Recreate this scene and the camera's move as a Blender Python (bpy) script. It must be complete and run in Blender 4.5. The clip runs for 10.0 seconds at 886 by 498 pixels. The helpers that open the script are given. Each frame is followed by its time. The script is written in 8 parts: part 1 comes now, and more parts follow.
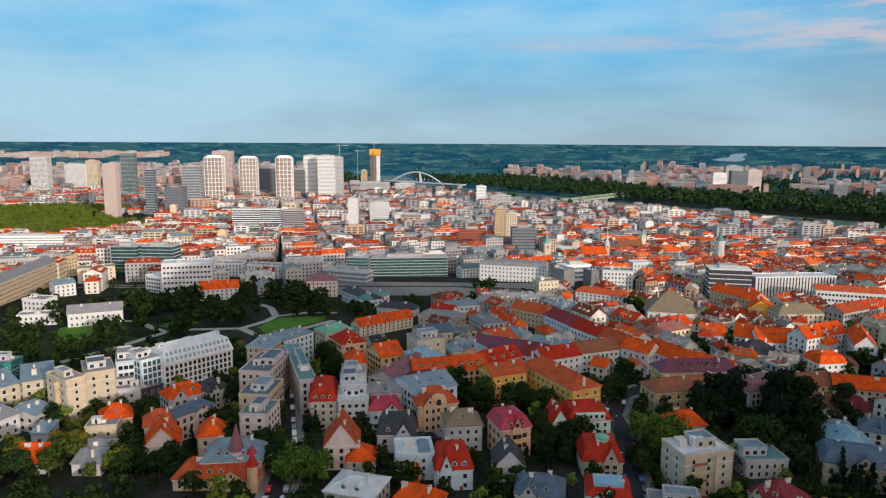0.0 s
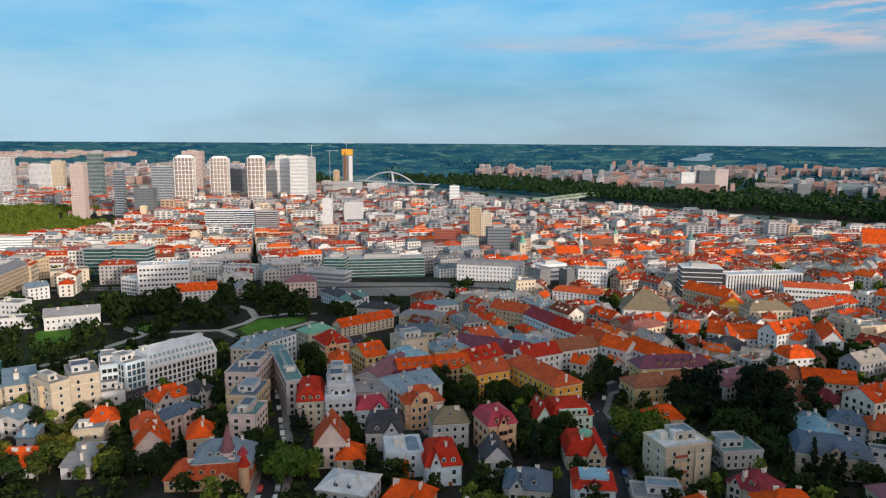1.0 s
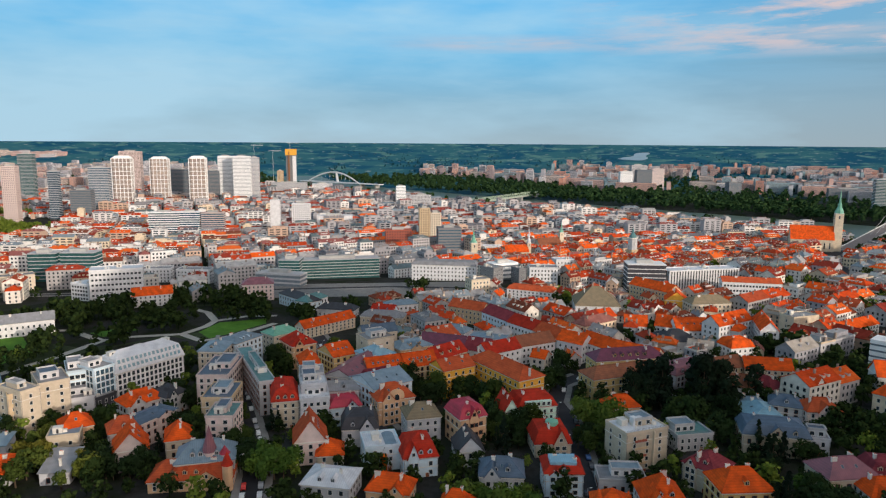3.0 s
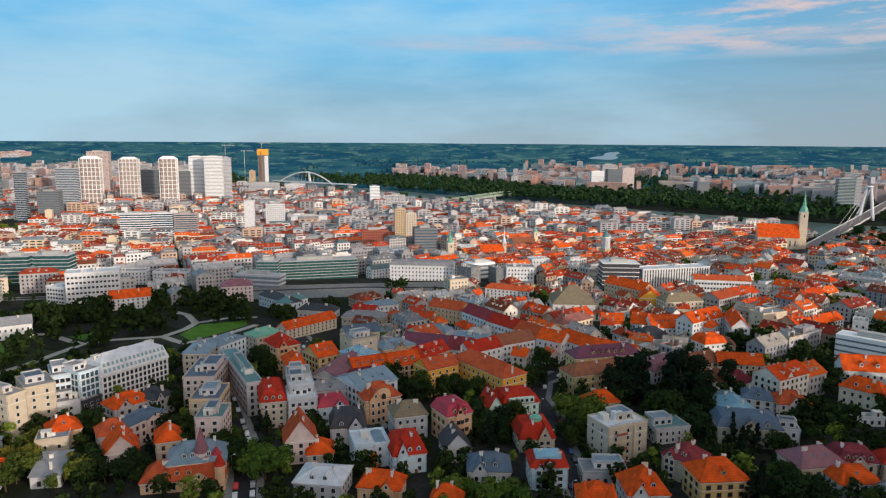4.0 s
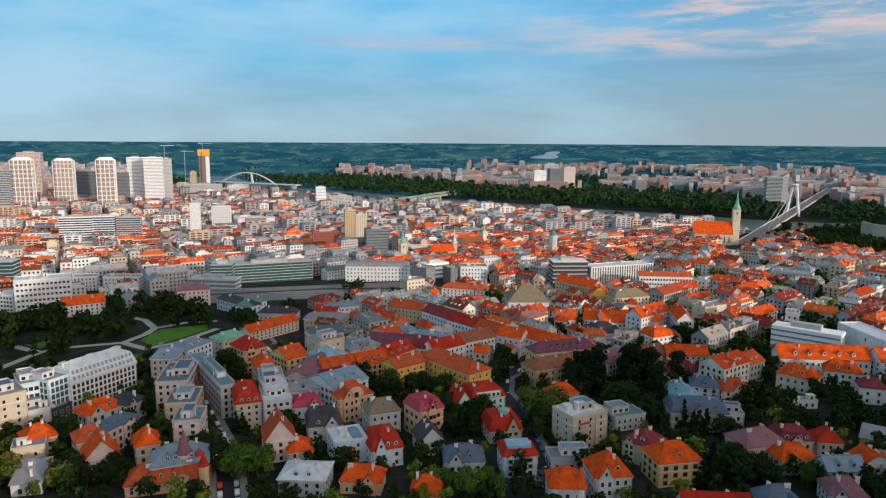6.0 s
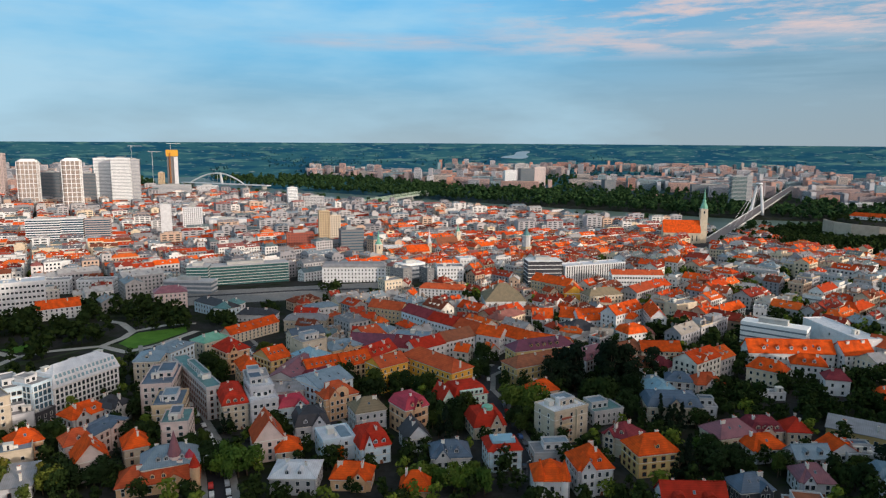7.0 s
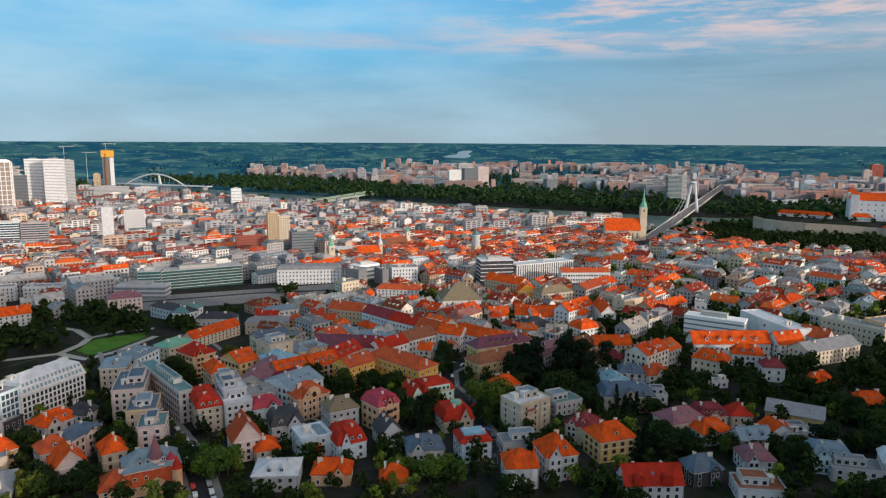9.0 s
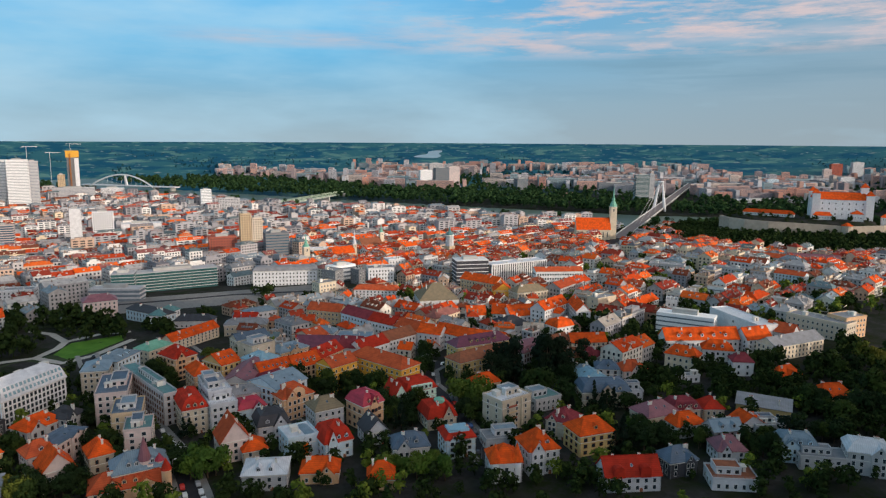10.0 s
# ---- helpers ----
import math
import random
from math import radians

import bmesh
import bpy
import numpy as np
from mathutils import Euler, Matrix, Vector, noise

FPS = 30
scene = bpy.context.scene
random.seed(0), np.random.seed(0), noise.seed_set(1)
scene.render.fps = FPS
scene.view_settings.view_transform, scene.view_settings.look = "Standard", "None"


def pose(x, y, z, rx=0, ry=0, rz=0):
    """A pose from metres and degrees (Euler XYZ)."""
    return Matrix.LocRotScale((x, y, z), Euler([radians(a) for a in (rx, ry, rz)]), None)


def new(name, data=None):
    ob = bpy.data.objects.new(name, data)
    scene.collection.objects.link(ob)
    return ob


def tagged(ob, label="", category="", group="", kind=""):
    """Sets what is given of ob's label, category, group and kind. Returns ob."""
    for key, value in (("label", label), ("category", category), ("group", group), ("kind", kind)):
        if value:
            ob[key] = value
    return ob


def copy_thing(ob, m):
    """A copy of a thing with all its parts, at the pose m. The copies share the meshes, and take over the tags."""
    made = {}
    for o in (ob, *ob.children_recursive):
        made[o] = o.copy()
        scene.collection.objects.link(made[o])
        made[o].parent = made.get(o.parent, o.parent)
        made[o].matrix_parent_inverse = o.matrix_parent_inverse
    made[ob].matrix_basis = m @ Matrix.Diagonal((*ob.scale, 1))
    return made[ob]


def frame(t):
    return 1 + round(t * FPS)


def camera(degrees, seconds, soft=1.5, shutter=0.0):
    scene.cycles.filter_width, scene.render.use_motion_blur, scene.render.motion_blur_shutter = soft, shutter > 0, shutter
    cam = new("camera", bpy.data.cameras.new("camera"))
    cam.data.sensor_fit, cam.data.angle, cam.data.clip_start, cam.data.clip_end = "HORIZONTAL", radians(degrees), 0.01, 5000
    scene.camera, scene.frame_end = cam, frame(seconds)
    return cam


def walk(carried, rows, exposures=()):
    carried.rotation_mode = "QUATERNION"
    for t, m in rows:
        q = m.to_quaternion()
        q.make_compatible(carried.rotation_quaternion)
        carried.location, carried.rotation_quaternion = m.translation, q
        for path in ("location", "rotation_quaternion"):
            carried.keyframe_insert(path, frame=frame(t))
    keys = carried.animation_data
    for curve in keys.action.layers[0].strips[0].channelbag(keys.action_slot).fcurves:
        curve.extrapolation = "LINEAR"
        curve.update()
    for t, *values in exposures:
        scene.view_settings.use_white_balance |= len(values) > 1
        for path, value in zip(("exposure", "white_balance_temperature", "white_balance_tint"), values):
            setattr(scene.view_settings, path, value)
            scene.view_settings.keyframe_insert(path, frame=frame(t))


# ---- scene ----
# ---- camera ----
cam = camera(65.09, 10.0, soft=1.25)
PATH = [
    (0.0, 69.80, -42.25, 162.70, 0.895, -8.818, -0.334),
    (0.5, 67.14, -44.68, 163.28, -0.317, -8.828, -0.349),
    (1.0, 64.31, -47.11, 164.01, -1.489, -8.836, -0.367),
    (1.5, 61.65, -49.76, 164.61, -2.727, -8.848, -0.375),
    (2.0, 58.83, -52.44, 165.25, -3.925, -8.850, -0.387),
    (2.5, 55.94, -55.16, 165.99, -5.108, -8.860, -0.393),
    (4.0, 46.97, -63.24, 168.59, -8.598, -8.912, -0.391),
    (4.5, 43.86, -65.96, 169.44, -9.835, -8.920, -0.382),
    (5.0, 40.55, -68.59, 170.30, -11.031, -8.925, -0.384),
    (5.5, 37.19, -71.06, 171.21, -12.181, -8.945, -0.384),
    (7.0, 26.84, -78.33, 173.77, -15.848, -8.975, -0.343),
    (7.5, 23.20, -80.61, 174.67, -17.067, -8.989, -0.341),
    (8.0, 19.62, -82.92, 175.55, -18.282, -9.003, -0.347),
    (8.5, 16.05, -85.17, 176.45, -19.486, -9.017, -0.347),
    (9.0, 12.27, -87.16, 177.38, -20.660, -9.028, -0.351),
    (9.5, 8.54, -89.14, 178.24, -21.885, -9.039, -0.355),
    (10.0, 4.83, -91.09, 179.15, -23.159, -9.052, -0.356),
]
walk(cam, [(t, pose(x, y, z, 90 + pitch, roll, yaw)) for t, x, y, z, yaw, pitch, roll in PATH])

# ---- sky and sun ----
SUN_AZ, SUN_EL = 143.0, 12.0    # degrees clockwise from +y, and above the horizon
world = bpy.data.worlds.new("sky")
scene.world = world
world.use_nodes = True
wn, wl = world.node_tree.nodes, world.node_tree.links
wn.clear()


def wnode(kind, **values):
    n = wn.new(kind)
    for key, value in values.items():
        n.inputs[key].default_value = value
    return n


sky = wn.new("ShaderNodeTexSky")
sky.sky_type, sky.sun_disc = "NISHITA", False
sky.sun_elevation, sky.sun_rotation = radians(SUN_EL), radians(SUN_AZ)
sky.air_density, sky.dust_density, sky.ozone_density = 1.0, 0.5, 2.0


def wmix(fac, a, b, blend="MIX"):
    n = wn.new("ShaderNodeMix")
    n.data_type, n.blend_type = "RGBA", blend
    for slot, v in ((0, fac), (6, a), (7, b)):
        if isinstance(v, (int, float)):
            n.inputs[slot].default_value = v
        elif isinstance(v, tuple):
            n.inputs[slot].default_value = (*v, 1)
        else:
            wl.new(v, n.inputs[slot])
    return n.outputs[2]


def wrange(value, a, b, lo=0.0, hi=1.0):
    n = wn.new("ShaderNodeMapRange")
    for key, v in (("From Min", a), ("From Max", b), ("To Min", lo), ("To Max", hi)):
        n.inputs[key].default_value = v
    wl.new(value, n.inputs["Value"])
    return n.outputs[0]


def wnoise(scale, turn, freq, detail=6.0):
    m = wn.new("ShaderNodeMapping")
    m.inputs["Scale"].default_value, m.inputs["Rotation"].default_value = scale, turn
    wl.new(coord.outputs["Generated"], m.inputs["Vector"])
    t = wnode("ShaderNodeTexNoise", Scale=freq, Detail=detail, Roughness=0.55)
    wl.new(m.outputs[0], t.inputs["Vector"])
    return t.outputs["Fac"]


coord = wn.new("ShaderNodeTexCoord")
split = wn.new("ShaderNodeSeparateXYZ")
wl.new(coord.outputs["Generated"], split.inputs[0])
# a hazy blue evening sky: pale at the horizon, clear blue higher up, deep overhead
rise = wn.new("ShaderNodeValToRGB")
stops = ((0.0, (0.38, 0.52, 0.61)), (0.05, (0.30, 0.53, 0.70)), (0.12, (0.15, 0.54, 0.88)), (0.20, (0.08, 0.52, 0.98)), (0.30, (0.04, 0.19, 0.40)), (0.5, (0.018, 0.07, 0.17)), (1.0, (0.012, 0.04, 0.11)))
while len(rise.color_ramp.elements) < len(stops):
    rise.color_ramp.elements.new(0.5)
for e, (k, col) in zip(rise.color_ramp.elements, stops):
    e.position, e.color = k, (*col, 1)
wl.new(split.outputs[2], rise.inputs[0])
clear = wmix(0.005, rise.outputs[0], sky.outputs[0], "ADD")


def wsum(a, b, k):
    n = wn.new("ShaderNodeMath")
    n.operation = "MULTIPLY_ADD"
    wl.new(b, n.inputs[0])
    n.inputs[1].default_value = k
    wl.new(a, n.inputs[2])
    return n.outputs[0]


def wtimes(a, b):
    n = wn.new("ShaderNodeMath")
    n.operation = "MULTIPLY"
    wl.new(a, n.inputs[0])
    wl.new(b, n.inputs[1])
    return n.outputs[0]


# greyer air towards +x, a thin white veil towards -x
across = split.outputs[0]
air = wmix(wrange(across, 0.25, 0.85, 0.0, 0.72), clear, (0.35, 0.42, 0.465))
veil_at = wsum(wnoise((1.5, 1.5, 6.0), (0, radians(-8), 0), 1.7, 5.0), across, -0.22)
veil = wmix(wrange(veil_at, 0.36, 0.68, 0.0, 0.75), air, (0.52, 0.80, 0.98))


def wmath(op, a, b=None):
    n = wn.new("ShaderNodeMath")
    n.operation = op
    for slot, v in ((0, a), (1, b)):
        if isinstance(v, (int, float)):
            n.inputs[slot].default_value = v
        elif v is not None:
            wl.new(v, n.inputs[slot])
    return n.outputs[0]


# streaky clouds, drawn out along the horizon: bearing and height make the chart that they are drawn on
up = split.outputs[2]
bearing = wmath("ARCTAN2", split.outputs[0], split.outputs[1])


def wcloud(wide, high, shift, detail=8.0, rough=0.58):
    c = wn.new("ShaderNodeCombineXYZ")
    wl.new(wmath("MULTIPLY", bearing, wide), c.inputs[0])
    wl.new(wmath("MULTIPLY", up, high), c.inputs[1])
    c.inputs[2].default_value = shift
    t = wnode("ShaderNodeTexNoise", Scale=1.0, Detail=detail, Roughness=rough)
    wl.new(c.outputs[0], t.inputs["Vector"])
    return t.outputs["Fac"]


def wband(low, full, fade, high):
    return wtimes(wrange(up, low, full), wrange(up, fade, high, 1.0, 0.0))


thin = wtimes(wrange(wcloud(7.0, 60.0, 3.0), 0.36, 0.62), wtimes(wband(0.118, 0.129, 0.134, 0.146), wrange(bearing, 0.0, 0.16, 0.0, 0.75)))
heap = wtimes(wrange(wcloud(8.0, 55.0, 8.3, 10.0, 0.64), 0.45, 0.60), wtimes(wband(0.105, 0.125, 0.20, 0.30), wrange(bearing, 0.26, 0.60, 0.0, 1.0)))
shade = wtimes(wrange(wcloud(3.4, 42.0, 5.1, 6.0), 0.42, 0.64, 0.0, 0.45), wtimes(wband(0.045, 0.085, 0.11, 0.14), wrange(bearing, 0.30, 0.7, 0.0, 1.0)))
wisps = wtimes(wrange(wcloud(3.0, 26.0, 1.2, 8.0), 0.52, 0.74, 0.0, 0.35), wband(0.02, 0.06, 0.3, 0.5))
cloudy = wmix(wisps, veil, (0.52, 0.74, 0.88))
cloudy = wmix(shade, cloudy, (0.19, 0.35, 0.47))
cloudy = wmix(thin, cloudy, (0.62, 0.62, 0.70))
cloudy = wmix(heap, cloudy, (0.74, 0.64, 0.67))
# the bright evening sky round the low sun, behind the camera
facing = wn.new("ShaderNodeVectorMath")
facing.operation = "DOT_PRODUCT"
facing.inputs[1].default_value = (math.sin(radians(SUN_AZ)) * math.cos(radians(SUN_EL)), math.cos(radians(SUN_AZ)) * math.cos(radians(SUN_EL)), math.sin(radians(SUN_EL)))
wl.new(coord.outputs["Generated"], facing.inputs[0])
glow = wmath("POWER", wrange(facing.outputs["Value"], 0.25, 1.0), 2.0)
cloudy = wmix(glow, cloudy, (2.5, 2.0, 1.62), "ADD")
back = wnode("ShaderNodeBackground", Strength=1.02)
wl.new(cloudy, back.inputs["Color"])
wout = wn.new("ShaderNodeOutputWorld")
wl.new(back.outputs[0], wout.inputs["Surface"])

sun = new("sun", bpy.data.lights.new("sun", "SUN"))
sun.data.energy, sun.data.angle, sun.data.color = 3.15, radians(0.6), (1.0, 0.86, 0.72)
toward = Vector((math.sin(radians(SUN_AZ)) * math.cos(radians(SUN_EL)), math.cos(radians(SUN_AZ)) * math.cos(radians(SUN_EL)), math.sin(radians(SUN_EL))))
sun.rotation_mode = "QUATERNION"
sun.rotation_quaternion = toward.to_track_quat("Z", "Y")
sun.location = toward * 900
scene.view_settings.exposure = -0.22

# ---- the ground's height ----
TY = (-400, 180, 240, 400, 560, 650, 750, 950, 1200)
TZ = (53, 51, 50, 46, 40, 31, 18, 5, 0)


def castle_gap(x, y):
    """Distance from the spine of the castle hill."""
    k = min(1.0, max(0.0, ((x - 1005) * 85 - (y - 805) * 77) / 13154))
    return math.hypot(x - 1005 - 85 * k, y - 805 + 77 * k)


def plain_dip(r):
    """Slope at which the far plain is seen from the flight's height; it rises gently so that it meets the sky within 5 km."""
    near = max(1 - (r - 3300) / 1560, 0.0)
    return 168 / 3300 * near + 0.0045 * (1 - near)


SX, SY = math.sin(radians(SUN_AZ)), math.cos(radians(SUN_AZ))


def shade_hill_z(x, y):
    """Crest of an unseen hill behind the villas, added to keep the evening sun off the slope."""
    return float(np.interp(-x * SY + y * SX, (-110, 30, 95, 190, 322, 347, 372, 430), (52, 120, 185, 242, 242, 172, 118, 52)))


def shade_hill_share(x, y):
    k = min(1.0, max(0.0, 1 - abs(x * SX + y * SY - 340) / 200))
    return k * k * (3 - 2 * k)


def ground_z(x, y):
    """Height of the ground: a slope down to the old town, a castle hill, an added shading hill out of view, and a plain
    that runs to the horizon.
    """
    z = float(np.interp(y, TY, TZ))
    k = min(1.0, max(0.0, (x - 580) / 220))
    z += (min(z, 20.0) - z) * k * k * (3 - 2 * k)
    q = castle_gap(x, y)
    if q < 76:
        k = min(1.0, (76 - q) / 26)
        z += (48 - z) * k * k * (3 - 2 * k)
    z = max(z, z + (shade_hill_z(x, y) - z) * shade_hill_share(x, y))
    r = math.hypot(x - 40, y + 60)
    if r > 3300:
        z = 168 - r * plain_dip(r)
    return z

# ---- materials ----


def surface(name, c, c2=None, rough=0.85, stain=0.35, grain=6.0, vary=0.22, bump=0.3, rows=0.0, axis="Z", metal=0.0, palette=None):
    """A weathered surface: two scales of noise between c and c2, some change from object to object, and courses or seams every `rows` metres."""
    m = bpy.data.materials.new(name)
    m.use_nodes = True
    n, l = m.node_tree.nodes, m.node_tree.links
    p = n["Principled BSDF"]
    p.inputs["Roughness"].default_value, p.inputs["Metallic"].default_value = rough, metal
    p.inputs["Specular IOR Level"].default_value = 0.5 if rough < 0.3 else 0.2 if rough < 0.6 else 0.06
    tc, info = n.new("ShaderNodeTexCoord"), n.new("ShaderNodeObjectInfo")
    shift = n.new("ShaderNodeVectorMath")
    shift.operation = "MULTIPLY_ADD"
    shift.inputs[1].default_value = (1, 1, 1)
    spread = n.new("ShaderNodeMath")
    spread.operation = "MULTIPLY"
    spread.inputs[1].default_value = 90.0
    l.new(info.outputs["Random"], spread.inputs[0])
    l.new(tc.outputs["Object"], shift.inputs[0])
    l.new(spread.outputs[0], shift.inputs[2])
    big, fine = n.new("ShaderNodeTexNoise"), n.new("ShaderNodeTexNoise")
    big.inputs["Scale"].default_value, big.inputs["Detail"].default_value = stain, 5.0
    fine.inputs["Scale"].default_value, fine.inputs["Detail"].default_value = grain, 3.0
    l.new(shift.outputs[0], big.inputs["Vector"])
    l.new(shift.outputs[0], fine.inputs["Vector"])
    c2 = c2 or tuple(v * 0.80 for v in c)
    mix = n.new("ShaderNodeMix")
    mix.data_type = "RGBA"
    mix.inputs[6].default_value, mix.inputs[7].default_value = (*c, 1), (*c2, 1)
    ramp = n.new("ShaderNodeMapRange")
    ramp.inputs["From Min"].default_value, ramp.inputs["From Max"].default_value = 0.35, 0.72
    l.new(big.outputs["Fac"], ramp.inputs["Value"])
    l.new(ramp.outputs[0], mix.inputs[0])
    colour = mix.outputs[2]
    if palette:
        pick = n.new("ShaderNodeValToRGB")
        pick.color_ramp.interpolation = "CONSTANT"
        while len(pick.color_ramp.elements) < len(palette):
            pick.color_ramp.elements.new(0.5)
        for i, (e, pc) in enumerate(zip(pick.color_ramp.elements, palette)):
            e.position, e.color = i / len(palette), (*pc, 1)
        l.new(info.outputs["Random"], pick.inputs[0])
        dim = n.new("ShaderNodeMix")
        dim.data_type, dim.blend_type = "RGBA", "MULTIPLY"
        dim.inputs[0].default_value = 1.0
        l.new(pick.outputs[0], dim.inputs[6])
        l.new(mix.outputs[2], dim.inputs[7])
        colour = dim.outputs[2]
    tone = n.new("ShaderNodeMath")
    tone.operation = "MULTIPLY_ADD"
    tone.inputs[1].default_value, tone.inputs[2].default_value = 0.5, 0.75
    l.new(fine.outputs["Fac"], tone.inputs[0])
    # change from object to object: a second number from the first, so that it does not follow the palette
    frac = n.new("ShaderNodeMath")
    frac.operation = "FRACT"
    l.new(spread.outputs[0], frac.inputs[0])
    each = n.new("ShaderNodeMath")
    each.operation = "MULTIPLY_ADD"
    each.inputs[1].default_value, each.inputs[2].default_value = vary, 1 - vary / 2
    l.new(frac.outputs[0], each.inputs[0])
    both = n.new("ShaderNodeMath")
    both.operation = "MULTIPLY"
    l.new(tone.outputs[0], both.inputs[0])
    l.new(each.outputs[0], both.inputs[1])
    height = fine.outputs["Fac"]
    if rows:
        wave = n.new("ShaderNodeTexWave")
        wave.bands_direction = axis
        wave.inputs["Scale"].default_value = 0.314 / rows
        wave.inputs["Distortion"].default_value = 2.5
        wave.inputs["Detail"].default_value = 2.0
        l.new(tc.outputs["Object"], wave.inputs["Vector"])
        band = n.new("ShaderNodeMath")
        band.operation = "MULTIPLY_ADD"
        band.inputs[1].default_value, band.inputs[2].default_value = 0.14, 0.93
        l.new(wave.outputs["Fac"], band.inputs[0])
        more = n.new("ShaderNodeMath")
        more.operation = "MULTIPLY"
        l.new(both.outputs[0], more.inputs[0])
        l.new(band.outputs[0], more.inputs[1])
        both, height = more, wave.outputs["Fac"]
    out = n.new("ShaderNodeMix")
    out.data_type, out.blend_type = "RGBA", "MULTIPLY"
    out.inputs[0].default_value = 1.0
    l.new(colour, out.inputs[6])
    l.new(both.outputs[0], out.inputs[7])
    l.new(out.outputs[2], p.inputs["Base Color"])
    if bump:
        b = n.new("ShaderNodeBump")
        b.inputs["Strength"].default_value, b.inputs["Distance"].default_value = bump, 0.08
        l.new(height, b.inputs["Height"])
        l.new(b.outputs[0], p.inputs["Normal"])
    return m


WALL = {
    # pale and sand: white and cream plaster with the hillside's shade in the colour
    "pale": surface("shaded_white_plaster", (0.56, 0.56, 0.59)), "sand": surface("shaded_cream_plaster", (0.57, 0.48, 0.37)),
    "cream": surface("cream_plaster", (0.68, 0.57, 0.43)), "white": surface("white_plaster", (0.74, 0.73, 0.74)),
    "peach": surface("peach_plaster", (0.72, 0.46, 0.28)), "yellow": surface("yellow_plaster", (0.83, 0.45, 0.07), (0.72, 0.36, 0.05)),
    "ochre": surface("ochre_plaster", (0.62, 0.45, 0.20)), "grey": surface("grey_plaster", (0.52, 0.51, 0.52)),
    "mint": surface("mint_plaster", (0.62, 0.80, 0.70)), "tan": surface("tan_plaster", (0.60, 0.45, 0.29)),
    "pink": surface("pink_plaster", (0.68, 0.54, 0.50)), "blue": surface("pale_blue_plaster", (0.58, 0.70, 0.78)),
    "ivy": surface("ivy", (0.10, 0.16, 0.03), (0.20, 0.22, 0.06), stain=0.9, grain=3.0), "dark": surface("dark_cladding", (0.06, 0.06, 0.07), rough=0.5),
    "brick": surface("red_brick_wall", (0.42, 0.12, 0.08), rows=0.4), "beige": surface("beige_panel", (0.66, 0.56, 0.44), (0.62, 0.52, 0.41)),
    "darkgrey": surface("dark_grey_concrete", (0.22, 0.22, 0.23)), "sky": surface("bright_blue_cladding", (0.12, 0.40, 0.70)),
    "teal": surface("green_glass_cladding", (0.05, 0.25, 0.23), rough=0.25, bump=0.0), "stone": surface("old_stone_wall", (0.50, 0.42, 0.34), stain=0.12),
}
TILE = {
    "orange": surface("orange_clay_tiles", (0.749, 0.1, 0.0136), (0.395, 0.056, 0.0136), rows=0.6, vary=0.3),
    "red": surface("red_tiles", (0.478, 0.036, 0.0186), (0.27, 0.0264, 0.0149), rows=0.6, vary=0.25),
    "magenta": surface("raspberry_metal_sheet", (0.42, 0.04, 0.07), (0.28, 0.03, 0.05), rough=0.45, rows=0.7, axis="X"),
    "maroon": surface("maroon_tiles", (0.24, 0.045, 0.055), (0.16, 0.03, 0.04), rows=0.6),
    "brown": surface("brown_old_tiles", (0.30, 0.11, 0.06), (0.20, 0.08, 0.05), rows=0.6),
    "rust": surface("weathered_red_tiles", (0.541, 0.104, 0.0372), (0.354, 0.064, 0.0279), rows=0.6, vary=0.3),
    "mauve": surface("mauve_sheet", (0.27, 0.11, 0.13), (0.18, 0.08, 0.10), rough=0.5, rows=0.7, axis="X"),
    "purple": surface("purple_sheet", (0.17, 0.05, 0.085), (0.11, 0.04, 0.06), rough=0.5, rows=0.7, axis="X"),
    "slate": surface("blue_slate", (0.10, 0.14, 0.20), (0.07, 0.10, 0.14), rough=0.5, rows=0.6),
    "steel": surface("blue_grey_sheet", (0.21, 0.28, 0.34), (0.14, 0.20, 0.25), rough=0.42, rows=0.7, axis="X"),
    "teal": surface("teal_copper_sheet", (0.12, 0.26, 0.26), (0.09, 0.18, 0.19), rough=0.5, rows=0.7, axis="X"),
    "verdigris": surface("green_copper", (0.20, 0.46, 0.34), (0.14, 0.34, 0.25), rough=0.5),
    "grey": surface("grey_sheet", (0.27, 0.27, 0.29), (0.20, 0.20, 0.21), rough=0.55, rows=0.7, axis="X"),
    "dark": surface("anthracite_tiles", (0.05, 0.05, 0.06), (0.035, 0.035, 0.04), rough=0.5, rows=0.6),
    "white": surface("pale_metal_sheet", (0.66, 0.67, 0.70), (0.50, 0.51, 0.55), rough=0.4, rows=0.7, axis="X"),
    "olive": surface("mossy_roof", (0.26, 0.20, 0.13), (0.19, 0.16, 0.11), rows=0.8),
    "bitumen": surface("grey_bitumen_felt", (0.33, 0.33, 0.34), (0.22, 0.22, 0.23), stain=0.2), "sky": surface("light_blue_sheet", (0.24, 0.42, 0.53), rough=0.4, rows=0.7, axis="X"),
}
PLASTERS = surface("town_plaster", (1, 1, 1), (0.72, 0.70, 0.68), palette=[(0.74, 0.71, 0.68), (0.74, 0.60, 0.44), (0.48, 0.47, 0.48), (0.80, 0.79, 0.78), (0.62, 0.50, 0.38), (0.44, 0.42, 0.42), (0.74, 0.68, 0.62), (0.58, 0.40, 0.29), (0.78, 0.74, 0.66), (0.34, 0.34, 0.37)])
